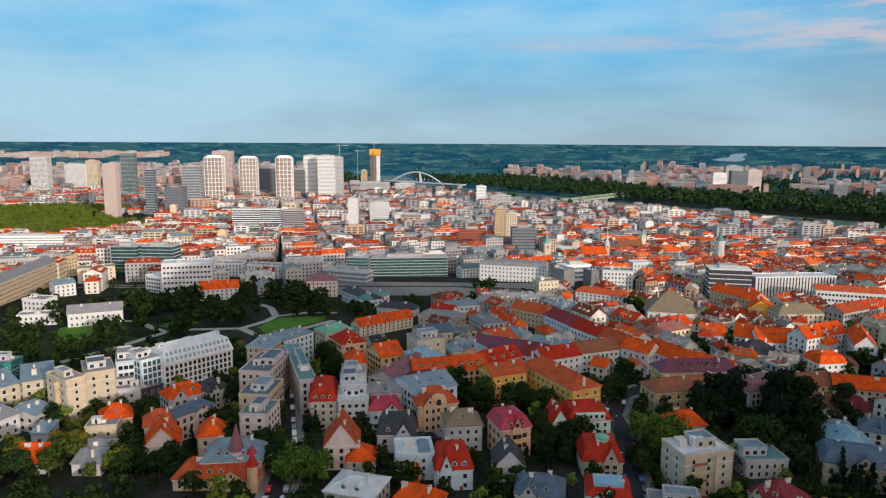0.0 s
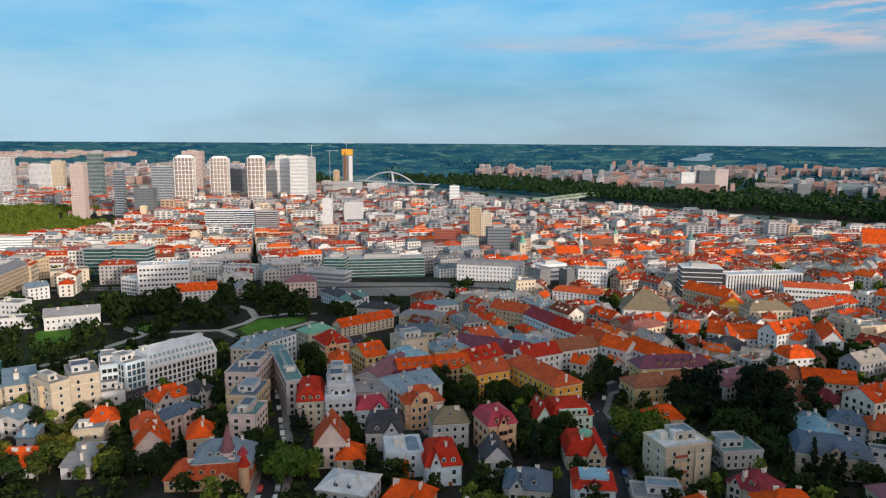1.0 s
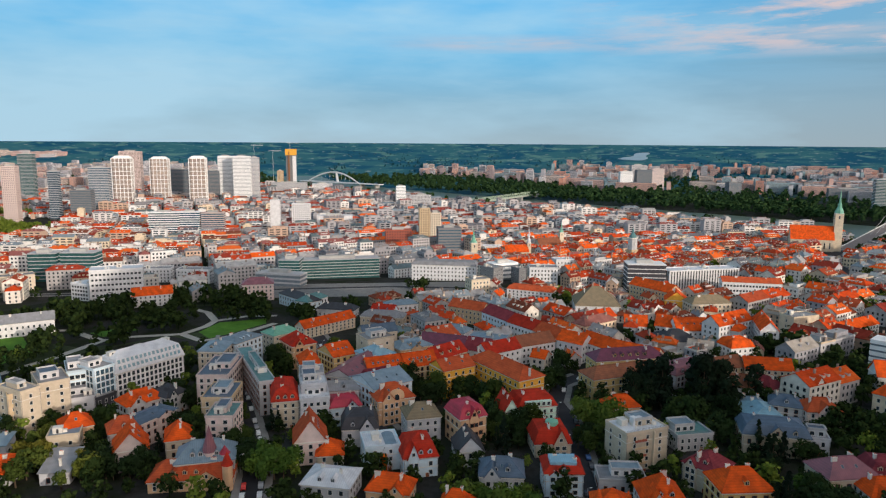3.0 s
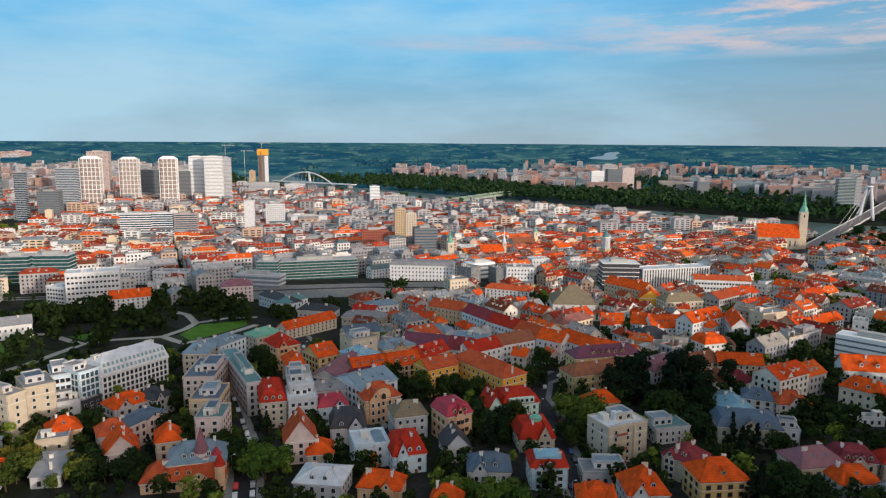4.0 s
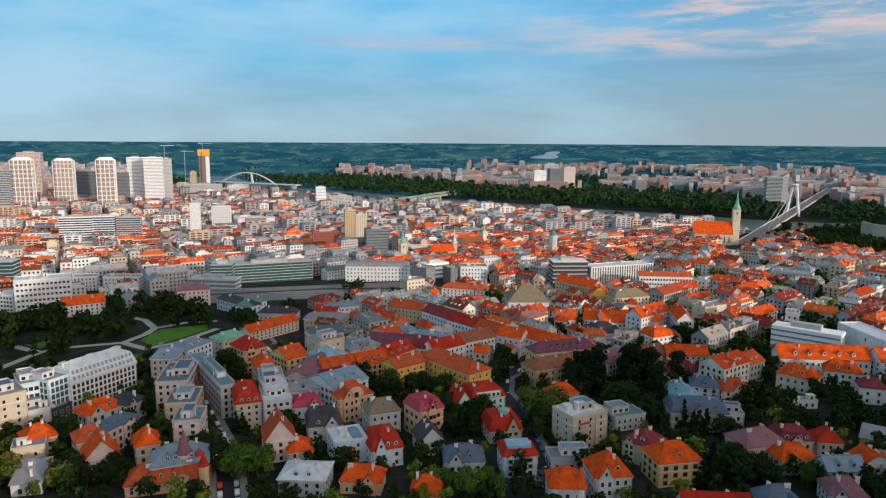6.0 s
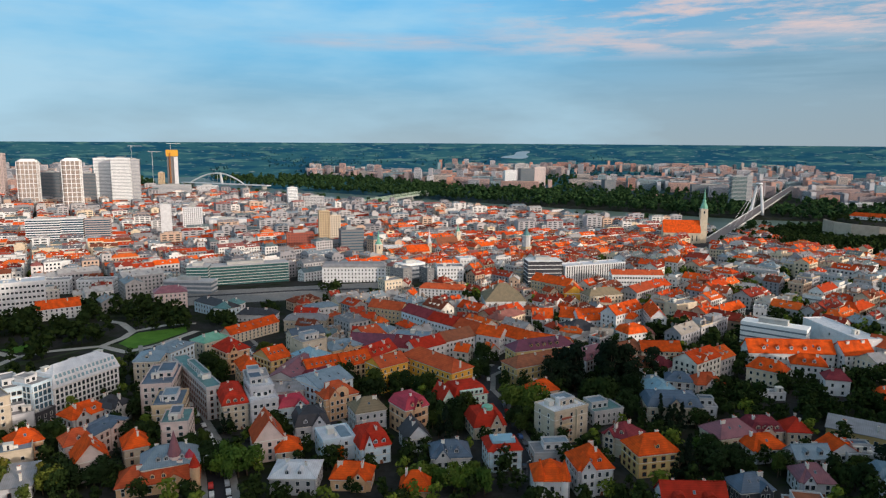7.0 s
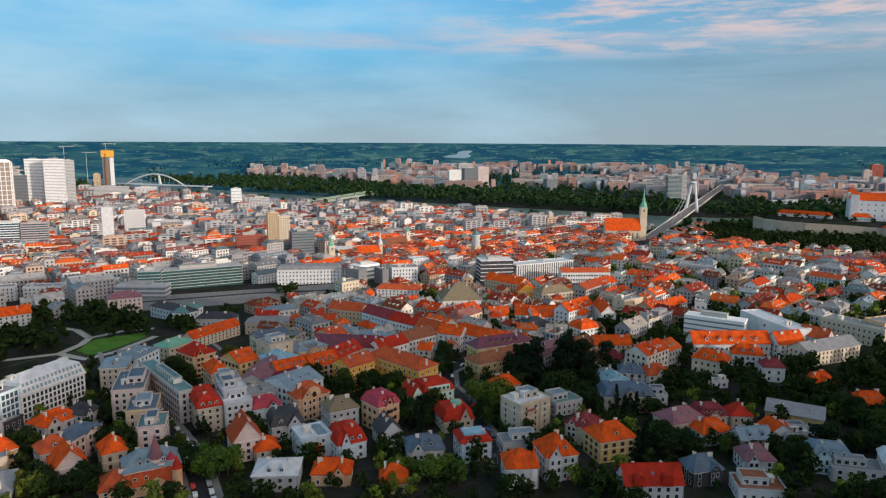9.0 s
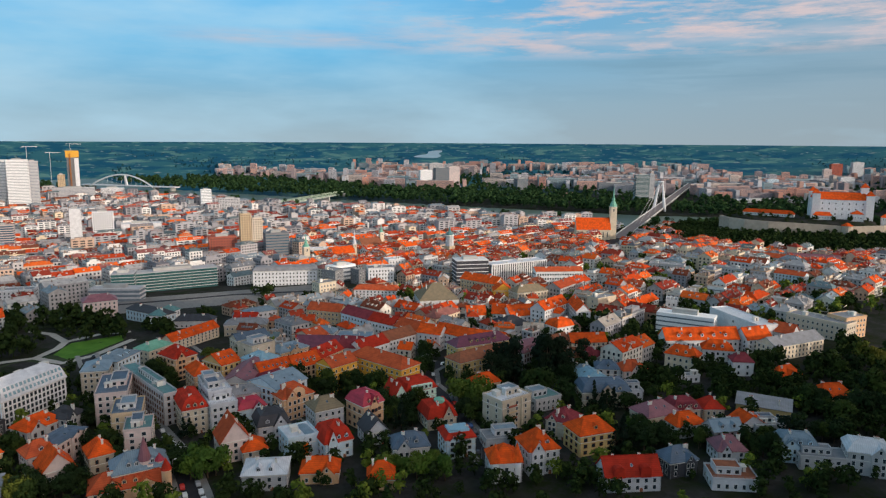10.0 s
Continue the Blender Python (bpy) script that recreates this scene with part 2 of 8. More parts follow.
TOWN_TILES = surface("town_clay_tiles", (1, 1, 1), (0.66, 0.62, 0.60), rows=0.6, palette=[(0.77, 0.104, 0.0155), (0.478, 0.06, 0.0186), (0.27, 0.04, 0.0248), (0.374, 0.056, 0.0279), (0.8, 0.136, 0.0248), (0.416, 0.08, 0.0341), (0.603, 0.072, 0.0155), (0.208, 0.06, 0.0341)])
TOWN_GREYS = surface("town_grey_roofs", (1, 1, 1), (0.66, 0.66, 0.66), rough=0.6, stain=0.25, palette=[(0.30, 0.30, 0.31), (0.42, 0.40, 0.40), (0.20, 0.21, 0.23), (0.26, 0.32, 0.36), (0.50, 0.48, 0.47), (0.34, 0.14, 0.12), (0.16, 0.22, 0.24), (0.38, 0.34, 0.30)])
SLABS = surface("panel_blocks", (1, 1, 1), (0.80, 0.78, 0.76), palette=[(0.72, 0.60, 0.52), (0.62, 0.62, 0.64), (0.76, 0.46, 0.34), (0.80, 0.74, 0.66), (0.55, 0.60, 0.62), (0.74, 0.54, 0.42), (0.80, 0.80, 0.80), (0.60, 0.48, 0.42)])
GLASS = surface("window_glass", (0.025, 0.035, 0.045), rough=0.08, bump=0.0, vary=0.9, stain=0.8)
TEALGLASS = surface("teal_glass", (0.04, 0.17, 0.16), (0.03, 0.12, 0.12), rough=0.12, bump=0.0, vary=0.3)
BLUEGLASS = surface("blue_glass", (0.05, 0.10, 0.14), rough=0.06, bump=0.0, vary=0.5)
FRAME = surface("window_frames", (0.70, 0.69, 0.66), bump=0.0)
WHITE = surface("white_metal", (0.82, 0.82, 0.82), rough=0.4, bump=0.0)
CHIMNEY = surface("chimney_brick", (0.36, 0.27, 0.22), (0.22, 0.18, 0.16))
STONE = surface("pale_render_trim", (0.72, 0.68, 0.62))
CONCRETE = surface("weathered_concrete", (0.46, 0.45, 0.43), stain=0.15)
ASPHALT = surface("asphalt", (0.05, 0.05, 0.056), (0.035, 0.035, 0.04), stain=0.15, grain=3.0)
PAVING = surface("pavement_slabs", (0.26, 0.25, 0.24), (0.19, 0.185, 0.18), stain=0.3)
GRAVEL = surface("park_path", (0.46, 0.43, 0.39), (0.36, 0.34, 0.31))
GRASS = surface("lawn", (0.10, 0.22, 0.03), (0.06, 0.15, 0.02), stain=0.12, grain=2.0)
BARK = surface("bark", (0.09, 0.065, 0.045))
PAINT = surface("white_road_paint", (0.7, 0.7, 0.68), bump=0.0)
ORANGE = surface("orange_cladding", (0.90, 0.16, 0.01), (0.80, 0.13, 0.01), bump=0.0)
RUBBER = surface("tyre_rubber", (0.02, 0.02, 0.02), bump=0.0)
CARPAINT = surface("car_paint", (1, 1, 1), (0.97, 0.97, 0.97), rough=0.25, bump=0.0, palette=[(0.7, 0.7, 0.71), (0.03, 0.03, 0.035), (0.30, 0.31, 0.33), (0.45, 0.04, 0.03), (0.06, 0.12, 0.28), (0.75, 0.75, 0.74), (0.12, 0.12, 0.13)])


def foliage(name, palette):
    m = surface(name, (1, 1, 1), (0.62, 0.66, 0.6), rough=0.75, stain=0.3, grain=1.5, bump=0.0, palette=palette, vary=0.3)
    return m


LEAVES = foliage("broad_leaves", [(0.026, 0.046, 0.012), (0.02, 0.036, 0.012), (0.045, 0.066, 0.014), (0.024, 0.045, 0.014), (0.016, 0.03, 0.01)])
OLIVE = foliage("yellowing_leaves", [(0.13, 0.12, 0.02), (0.10, 0.115, 0.02), (0.075, 0.10, 0.02)])
NEEDLES = foliage("needles", [(0.010, 0.02, 0.012), (0.014, 0.025, 0.012)])

# ---- mesh helpers ----


class Shape:
    """Gathers faces, each with a material slot, into one mesh."""

    def __init__(self):
        self.v, self.f, self.s = [], [], []

    def face(self, pts, slot=0):
        k = len(self.v)
        self.v += [tuple(p) for p in pts]
        self.f.append(tuple(range(k, k + len(pts))))
        self.s.append(slot)

    def ring(self, low, high, slot=0, top=True, bottom=False, topslot=None):
        """A solid between two loops of equal length, counter-clockwise from above."""
        n, k = len(low), len(self.v)
        self.v += [tuple(p) for p in low] + [tuple(p) for p in high]
        for i in range(n):
            j = (i + 1) % n
            self.f.append((k + i, k + j, k + n + j, k + n + i))
            self.s.append(slot)
        if top:
            self.f.append(tuple(k + n + i for i in range(n)))
            self.s.append(slot if topslot is None else topslot)
        if bottom:
            self.f.append(tuple(k + i for i in reversed(range(n))))
            self.s.append(slot)

    def box(self, x0, x1, y0, y1, z0, z1, slot=0, bottom=False, topslot=None):
        self.ring([(x0, y0, z0), (x1, y0, z0), (x1, y1, z0), (x0, y1, z0)], [(x0, y0, z1), (x1, y0, z1), (x1, y1, z1), (x0, y1, z1)], slot, True, bottom, topslot)

    def tube(self, a, b, ra, rb, n=6, slot=0):
        a, b = Vector(a), Vector(b)
        q = (b - a).to_track_quat("Z", "Y")
        low = [a + q @ Vector((ra * math.cos(2 * math.pi * i / n), ra * math.sin(2 * math.pi * i / n), 0)) for i in range(n)]
        high = [b + q @ Vector((rb * math.cos(2 * math.pi * i / n), rb * math.sin(2 * math.pi * i / n), 0)) for i in range(n)]
        self.ring(low, high, slot, True, True)

    def slab(self, pts, thick, slot=0):
        """A flat plate: its upper side given, counter-clockwise from above."""
        p = [Vector(q) for q in pts]
        nrm = (p[1] - p[0]).cross(p[2] - p[0]).normalized() * thick
        self.ring([q - nrm for q in p], p, slot, True, True)

    def mesh(self, name, *mats):
        me = bpy.data.meshes.new(name)
        me.from_pydata(self.v, [], self.f)
        for m in mats:
            me.materials.append(m)
        if len(mats) > 1:
            me.polygons.foreach_set("material_index", self.s)
        me.update()
        return me


def part(name, shape, mat, parent, label="", at=None):
    """One mesh under a thing or a part. shape: a Shape or a mesh; mat: a material or several."""
    mats = mat if isinstance(mat, (list, tuple)) else (mat,)
    me = shape.mesh(name, *mats) if isinstance(shape, Shape) else shape
    ob = new(name, me)
    ob.parent = parent
    if at is not None:
        ob.matrix_basis = at
    if label:
        tagged(ob, label)
    return ob


def base(name, x, y, z, turn, label, category, group="", kind=""):
    ob = new(name)
    ob.empty_display_size = 0.5
    ob.matrix_basis = pose(x, y, z, 0, 0, turn)
    return tagged(ob, label, category, group, kind)


TAKEN = {}      # footprints by 60 m squares: x, y, cos, sin, half width, half depth


SOLID = []      # footprints of houses alone, without the open ground kept before them


def take(x, y, turn, w, d, solid=True):
    item = (x, y, math.cos(radians(turn)), math.sin(radians(turn)), w / 2, d / 2)
    if solid:
        SOLID.append(item)
    reach = math.hypot(w, d) / 2 + 26
    for i in range(int((x - reach) // 60), int((x + reach) // 60) + 1):
        for j in range(int((y - reach) // 60), int((y + reach) // 60) + 1):
            TAKEN.setdefault((i, j), []).append(item)


def forecourt(x, y, turn, w, d, deep=24):
    """Keeps the ground before a building's front open."""
    c, s = math.cos(radians(turn)), math.sin(radians(turn))
    k = d / 2 + deep / 2
    take(x + s * k, y - c * k, turn, w * 0.9, deep, False)


def is_free(x, y, gap):
    for tx, ty, c, s, hw, hd in TAKEN.get((int(x // 60), int(y // 60)), ()):
        dx, dy = x - tx, y - ty
        if abs(dx * c + dy * s) < hw + gap and abs(-dx * s + dy * c) < hd + gap:
            return False
    return True


def scatter(name, parts, places, mats, label, category, slots=None):
    """ONE joined mesh of many copies. parts: list of (verts, faces) kinds; places: rows of kind, x, y, z, scale, turn."""
    vs, loops, starts, sizes, mat_ids = [], [], [], [], []
    vcount = lcount = 0
    ready = [(np.array(v, dtype=float), np.concatenate([np.array(f) for f in fs]), np.array([len(f) for f in fs]), None if sl is None else np.array(sl)) for v, fs, sl in parts]
    for kind, x, y, z, sc, turn, *extra in places:
        v, lp, sz, sl = ready[kind]
        c, n = math.cos(turn), math.sin(turn)
        q = v * sc
        vs.append(np.stack([x + q[:, 0] * c - q[:, 1] * n, y + q[:, 0] * n + q[:, 1] * c, z + q[:, 2]], 1))
        loops.append(lp + vcount)
        starts.append(lcount + np.concatenate([[0], np.cumsum(sz)[:-1]]))
        if sl is not None:
            mat_ids.append(np.array(extra)[sl])
        vcount += len(v)
        lcount += len(lp)
    me = bpy.data.meshes.new(name)
    vs, loops, starts = np.concatenate(vs), np.concatenate(loops), np.concatenate(starts)
    me.vertices.add(len(vs))
    me.vertices.foreach_set("co", vs.ravel())
    me.loops.add(len(loops))
    me.loops.foreach_set("vertex_index", loops.astype(np.int32))
    me.polygons.add(len(starts))
    me.polygons.foreach_set("loop_start", starts.astype(np.int32))
    for m in mats:
        me.materials.append(m)
    if mat_ids:
        me.polygons.foreach_set("material_index", np.concatenate(mat_ids).astype(np.int32))
    me.update(calc_edges=True)
    me.validate()
    me.shade_flat()
    return tagged(new(name, me), label, category, kind="stuff")


# ---- buildings ----
CACHE = {}


def window_mesh(w, h, glass=None, frame=None):
    """A casement in one piece: a frame proud of the wall and a pane set back in it. The wall's face is y = 0, outside is -y."""
    key = ("window", round(w, 2), round(h, 2), glass, frame)
    if key not in CACHE:
        t = 0.11
        s = Shape()
        loops = []
        for e, y in ((t, 0.05), (t, -0.09), (0, -0.09), (0, -0.02)):
            loops.append([(-w / 2 - e, y, -e * 1.4), (w / 2 + e, y, -e * 1.4), (w / 2 + e, y, h + e), (-w / 2 - e, y, h + e)])
        s.v = [p for loop in loops for p in loop]
        for k in range(3):
            for i in range(4):
                m = (i + 1) % 4
                s.f.append((k * 4 + i, k * 4 + m, k * 4 + 4 + m, k * 4 + 4 + i))
                s.s.append(0)
        s.f.append((12, 13, 14, 15))
        s.s.append(1)
        CACHE[key] = s.mesh("window", frame or FRAME, glass or GLASS)
    return CACHE[key]


def facade_spots(w, d, h, floors, pitch, first, sides="fblr"):
    """Places of windows on the four faces: x, y, z and the turn of the face."""
    spots = []
    step = (h - first) / floors
    for side, length, turn in (("f", w, 0), ("r", d, 90), ("b", w, 180), ("l", d, 270)):
        if side not in sides:
            continue
        n = max(1, int((length - 1.0) / pitch))
        for i in range(n):
            u = (i - (n - 1) / 2) * (length - 1.6) / n
            for k in range(floors):
                z = first + k * step
                x, y = {0: (u, -d / 2), 90: (w / 2, u), 180: (-u, d / 2), 270: (-w / 2, -u)}[turn]
                spots.append((x, y, z, turn))
    return spots


def joined_windows(spots, ww, wh, frames=True):
    s = Shape()
    for x, y, z, turn in spots:
        c, n = round(math.cos(radians(turn))), round(math.sin(radians(turn)))
        for slot, e, out in ((1, 0.14, 0.035), (0, 0.0, 0.06)) if frames else ((0, 0.0, 0.05),):
            # a thin raised pane, with a raised surround on nearer houses
            a, b, z0, z1 = -ww / 2 - e, ww / 2 + e, z - e, z + wh + e
            f = [(x + p * c - q * n, y + p * n + q * c, r) for p, q, r in ((a, -out, z0), (b, -out, z0), (b, -out, z1), (a, -out, z1))]
            g = [(x + p * c - q * n, y + p * n + q * c, r) for p, q, r in ((a, 0.05, z0), (b, 0.05, z0), (b, 0.05, z1), (a, 0.05, z1))]
            s.face(f, slot)
            if not frames:
                continue
            for i in range(4):
                j = (i + 1) % 4
                s.face((f[j], f[i], g[i], g[j]), slot)
    return s


def wall_shape(w, d, h, roof, rh, axis, deep=4.0):
    s = Shape()
    s.ring([(-w / 2, -d / 2, -deep), (w / 2, -d / 2, -deep), (w / 2, d / 2, -deep), (-w / 2, d / 2, -deep)], [(-w / 2, -d / 2, h), (w / 2, -d / 2, h), (w / 2, d / 2, h), (-w / 2, d / 2, h)])
    if roof == "gable":
        if axis == 0:
            for x in (-w / 2, w / 2):
                s.face([(x, -d / 2, h), (x, d / 2, h), (x, 0, h + rh)][:: 1 if x > 0 else -1])
        else:
            for y in (-d / 2, d / 2):
                s.face([(-w / 2, y, h), (w / 2, y, h), (0, y, h + rh)][:: 1 if y < 0 else -1])
    if roof == "shed":
        s.face([(w / 2, -d / 2, h), (w / 2, d / 2, h), (w / 2, d / 2, h + rh)])
        s.face([(-w / 2, d / 2, h), (-w / 2, -d / 2, h), (-w / 2, d / 2, h + rh)])
        s.face([(w / 2, d / 2, h), (-w / 2, d / 2, h), (-w / 2, d / 2, h + rh), (w / 2, d / 2, h + rh)])
    return s


def roof_shape(w, d, h, roof, rh, axis, over=0.5):
    s = Shape()
    W, D = w / 2 + over, d / 2 + over
    if roof == "gable":
        if axis == 0:
            drop = rh * over / (d / 2)
            s.slab([(-W, -D, h - drop + 0.2), (W, -D, h - drop + 0.2), (W, 0, h + rh + 0.2), (-W, 0, h + rh + 0.2)], 0.25)
            s.slab([(W, D, h - drop + 0.2), (-W, D, h - drop + 0.2), (-W, 0, h + rh + 0.2), (W, 0, h + rh + 0.2)], 0.25)
            s.box(-W, W, -0.18, 0.18, h + rh + 0.1, h + rh + 0.34)
        else:
            drop = rh * over / (w / 2)
            s.slab([(-W, D, h - drop + 0.2), (-W, -D, h - drop + 0.2), (0, -D, h + rh + 0.2), (0, D, h + rh + 0.2)], 0.25)
            s.slab([(W, -D, h - drop + 0.2), (W, D, h - drop + 0.2), (0, D, h + rh + 0.2), (0, -D, h + rh + 0.2)], 0.25)
            s.box(-0.18, 0.18, -D, D, h + rh + 0.1, h + rh + 0.34)
    elif roof in ("hip", "mansard"):
        z0 = h + 0.05
        if roof == "mansard":
            a, hz = min(1.9, w / 5, d / 5), rh * 0.68
            s.box(-W, W, -D, D, z0, z0 + 0.22, 0, True)
            s.ring([(-W, -D, z0 + 0.22), (W, -D, z0 + 0.22), (W, D, z0 + 0.22), (-W, D, z0 + 0.22)], [(-W + a, -D + a, z0 + hz), (W - a, -D + a, z0 + hz), (W - a, D - a, z0 + hz), (-W + a, D - a, z0 + hz)], 0, False)
            W, D, z0, top = W - a, D - a, z0 + hz, h + rh
        else:
            s.box(-W, W, -D, D, z0 - 0.12, z0 + 0.12, 0, True)
            top, z0 = h + rh, z0 + 0.12
        if W >= D:
            e = W - D * 0.85
            r0, r1 = (-e, 0, top), (e, 0, top)
            s.face([(-W, -D, z0), (W, -D, z0), r1, r0])
            s.face([(W, D, z0), (-W, D, z0), r0, r1])
            s.face([(W, -D, z0), (W, D, z0), r1])
            s.face([(-W, D, z0), (-W, -D, z0), r0])
            for px, py, r in ((-W, -D, r0), (-W, D, r0), (W, -D, r1), (W, D, r1)):
                s.tube((px, py, z0 + 0.02), r, 0.16, 0.16, 4)
            if e > 0.3:
                s.box(-e, e, -0.15, 0.15, top - 0.12, top + 0.12)
        else:
            e = D - W * 0.85
            r0, r1 = (0, -e, top), (0, e, top)
            s.face([(-W, D, z0), (-W, -D, z0), r0, r1])
            s.face([(W, -D, z0), (W, D, z0), r1, r0])
            s.face([(-W, -D, z0), (W, -D, z0), r0])
            s.face([(W, D, z0), (-W, D, z0), r1])
            for px, py, r in ((-W, -D, r0), (W, -D, r0), (-W, D, r1), (W, D, r1)):
                s.tube((px, py, z0 + 0.02), r, 0.16, 0.16, 4)
            if e > 0.3:
                s.box(-0.15, 0.15, -e, e, top - 0.12, top + 0.12)
    elif roof == "shed":
        drop = rh * over / d
        s.slab([(-W, -D, h - drop + 0.2), (W, -D, h - drop + 0.2), (W, D, h + rh + drop + 0.2), (-W, D, h + rh + drop + 0.2)], 0.25)
    elif roof == "pyramid":
        s.box(-W, W, -D, D, h - 0.1, h + 0.12, 0, True)
        for a, b in (((-W, -D), (W, -D)), ((W, -D), (W, D)), ((W, D), (-W, D)), ((-W, D), (-W, -D))):
            s.face([(*a, h + 0.12), (*b, h + 0.12), (0, 0, h + rh)])
    else:       # a flat roof behind a parapet
        w2, d2, p = w / 2 + 0.12, d / 2 + 0.12, 0.3
        s.box(-w2, w2, -d2, d2, h - 0.25, h + 0.12, 1, True, 0)
        for x0, x1, y0, y1 in ((-w2, w2, -d2, -d2 + p), (-w2, w2, d2 - p, d2), (-w2, -w2 + p, -d2 + p, d2 - p), (w2 - p, w2, -d2 + p, d2 - p)):
            s.box(x0, x1, y0, y1, h + 0.1, h + 0.75, 1)
    return s


def chimney_mesh(wide):
    key = ("chimney", wide)
    if key not in CACHE:
        s = Shape()
        s.box(-wide / 2, wide / 2, -0.35, 0.35, -2.4, 1.25, 0)
        s.box(-wide / 2 - 0.1, wide / 2 + 0.1, -0.45, 0.45, 1.25, 1.42, 0, True)
        n = int(wide / 0.45)
        for i in range(n):
            x = (i - (n - 1) / 2) * 0.45
            s.tube((x, 0, 1.42), (x, 0, 1.8), 0.14, 0.11, 6, 1)
        CACHE[key] = s.mesh("chimney", STONE, TILE["rust"])
    return CACHE[key]


def dormer_mesh(tile, wall):
    key = ("dormer", tile, wall)
    if key not in CACHE:
        s = Shape()
        s.box(-0.8, 0.8, -0.6, 2.4, -0.6, 1.35, 0)
        s.face([(-0.8, -0.6, 1.35), (0.8, -0.6, 1.35), (0, -0.6, 2.1)], 0)
        s.slab([(-1.0, 2.6, 1.25), (-1.0, -0.85, 1.25), (0, -0.85, 2.25), (0, 2.6, 2.25)], 0.12, 1)
        s.slab([(1.0, -0.85, 1.25), (1.0, 2.6, 1.25), (0, 2.6, 2.25), (0, -0.85, 2.25)], 0.12, 1)
        s.box(-0.5, 0.5, -0.66, -0.55, 0.1, 1.2, 2)
        s.box(-0.04, 0.04, -0.69, -0.6, 0.1, 1.2, 3)
        CACHE[key] = s.mesh("dormer", wall, tile, GLASS, FRAME)
    return CACHE[key]


def skylight_mesh():
    if "skylight" not in CACHE:
        s = Shape()
        s.box(-0.45, 0.45, -0.65, 0.65, -0.1, 0.09, 0)
        s.box(-0.36, 0.36, -0.55, 0.55, 0.09, 0.1, 1)
        CACHE["skylight"] = s.mesh("skylight", TILE["grey"], BLUEGLASS)
    return CACHE["skylight"]


def vent_mesh(kind):
    key = ("vent", kind)
    if key not in CACHE:
        s = Shape()
        if kind == 0:
            s.box(-1.6, 1.6, -1.3, 1.3, -0.2, 2.3, 0)
            s.box(-1.8, 1.8, -1.5, 1.5, 2.3, 2.5, 0, True)
            s.box(-0.4, 0.4, -1.36, -1.25, 0.1, 2.0, 1)
        elif kind == 1:
            s.box(-0.7, 0.7, -0.45, 0.45, -0.2, 1.1, 0)
            s.box(-0.8, 0.8, -0.55, 0.55, 1.1, 1.25, 0, True)
        else:
            s.tube((0, 0, -0.2), (0, 0, 1.3), 0.2, 0.2, 8, 0)
            s.tube((0, 0, 1.3), (0, 0, 1.55), 0.34, 0.2, 8, 0)
        CACHE[key] = s.mesh("roof_vent", STONE, TILE["dark"])
    return CACHE[key]


def slope_place(w, d, h, roof, rh, axis, u, k, side):
    """A place on a pitched roof: u across the slope, k up it (0 eave to 1 ridge)."""
    if roof == "mansard":
        a = min(1.9, w / 5, d / 5) * k
        return (u, -d / 2 + a, h + rh * 0.68 * k, math.degrees(math.atan2(rh * 0.68, 1.9))) if side == 0 else (w / 2 - a, u, h + rh * 0.68 * k, 65)
    if axis == 0 or roof in ("hip", "shed"):
        if side == 0:
            return u, -d / 2 * (1 - k), h + rh * k, math.degrees(math.atan2(rh, d / 2))
    return (w / 2 * (1 - k), u, h + rh * k, math.degrees(math.atan2(rh, w / 2)))


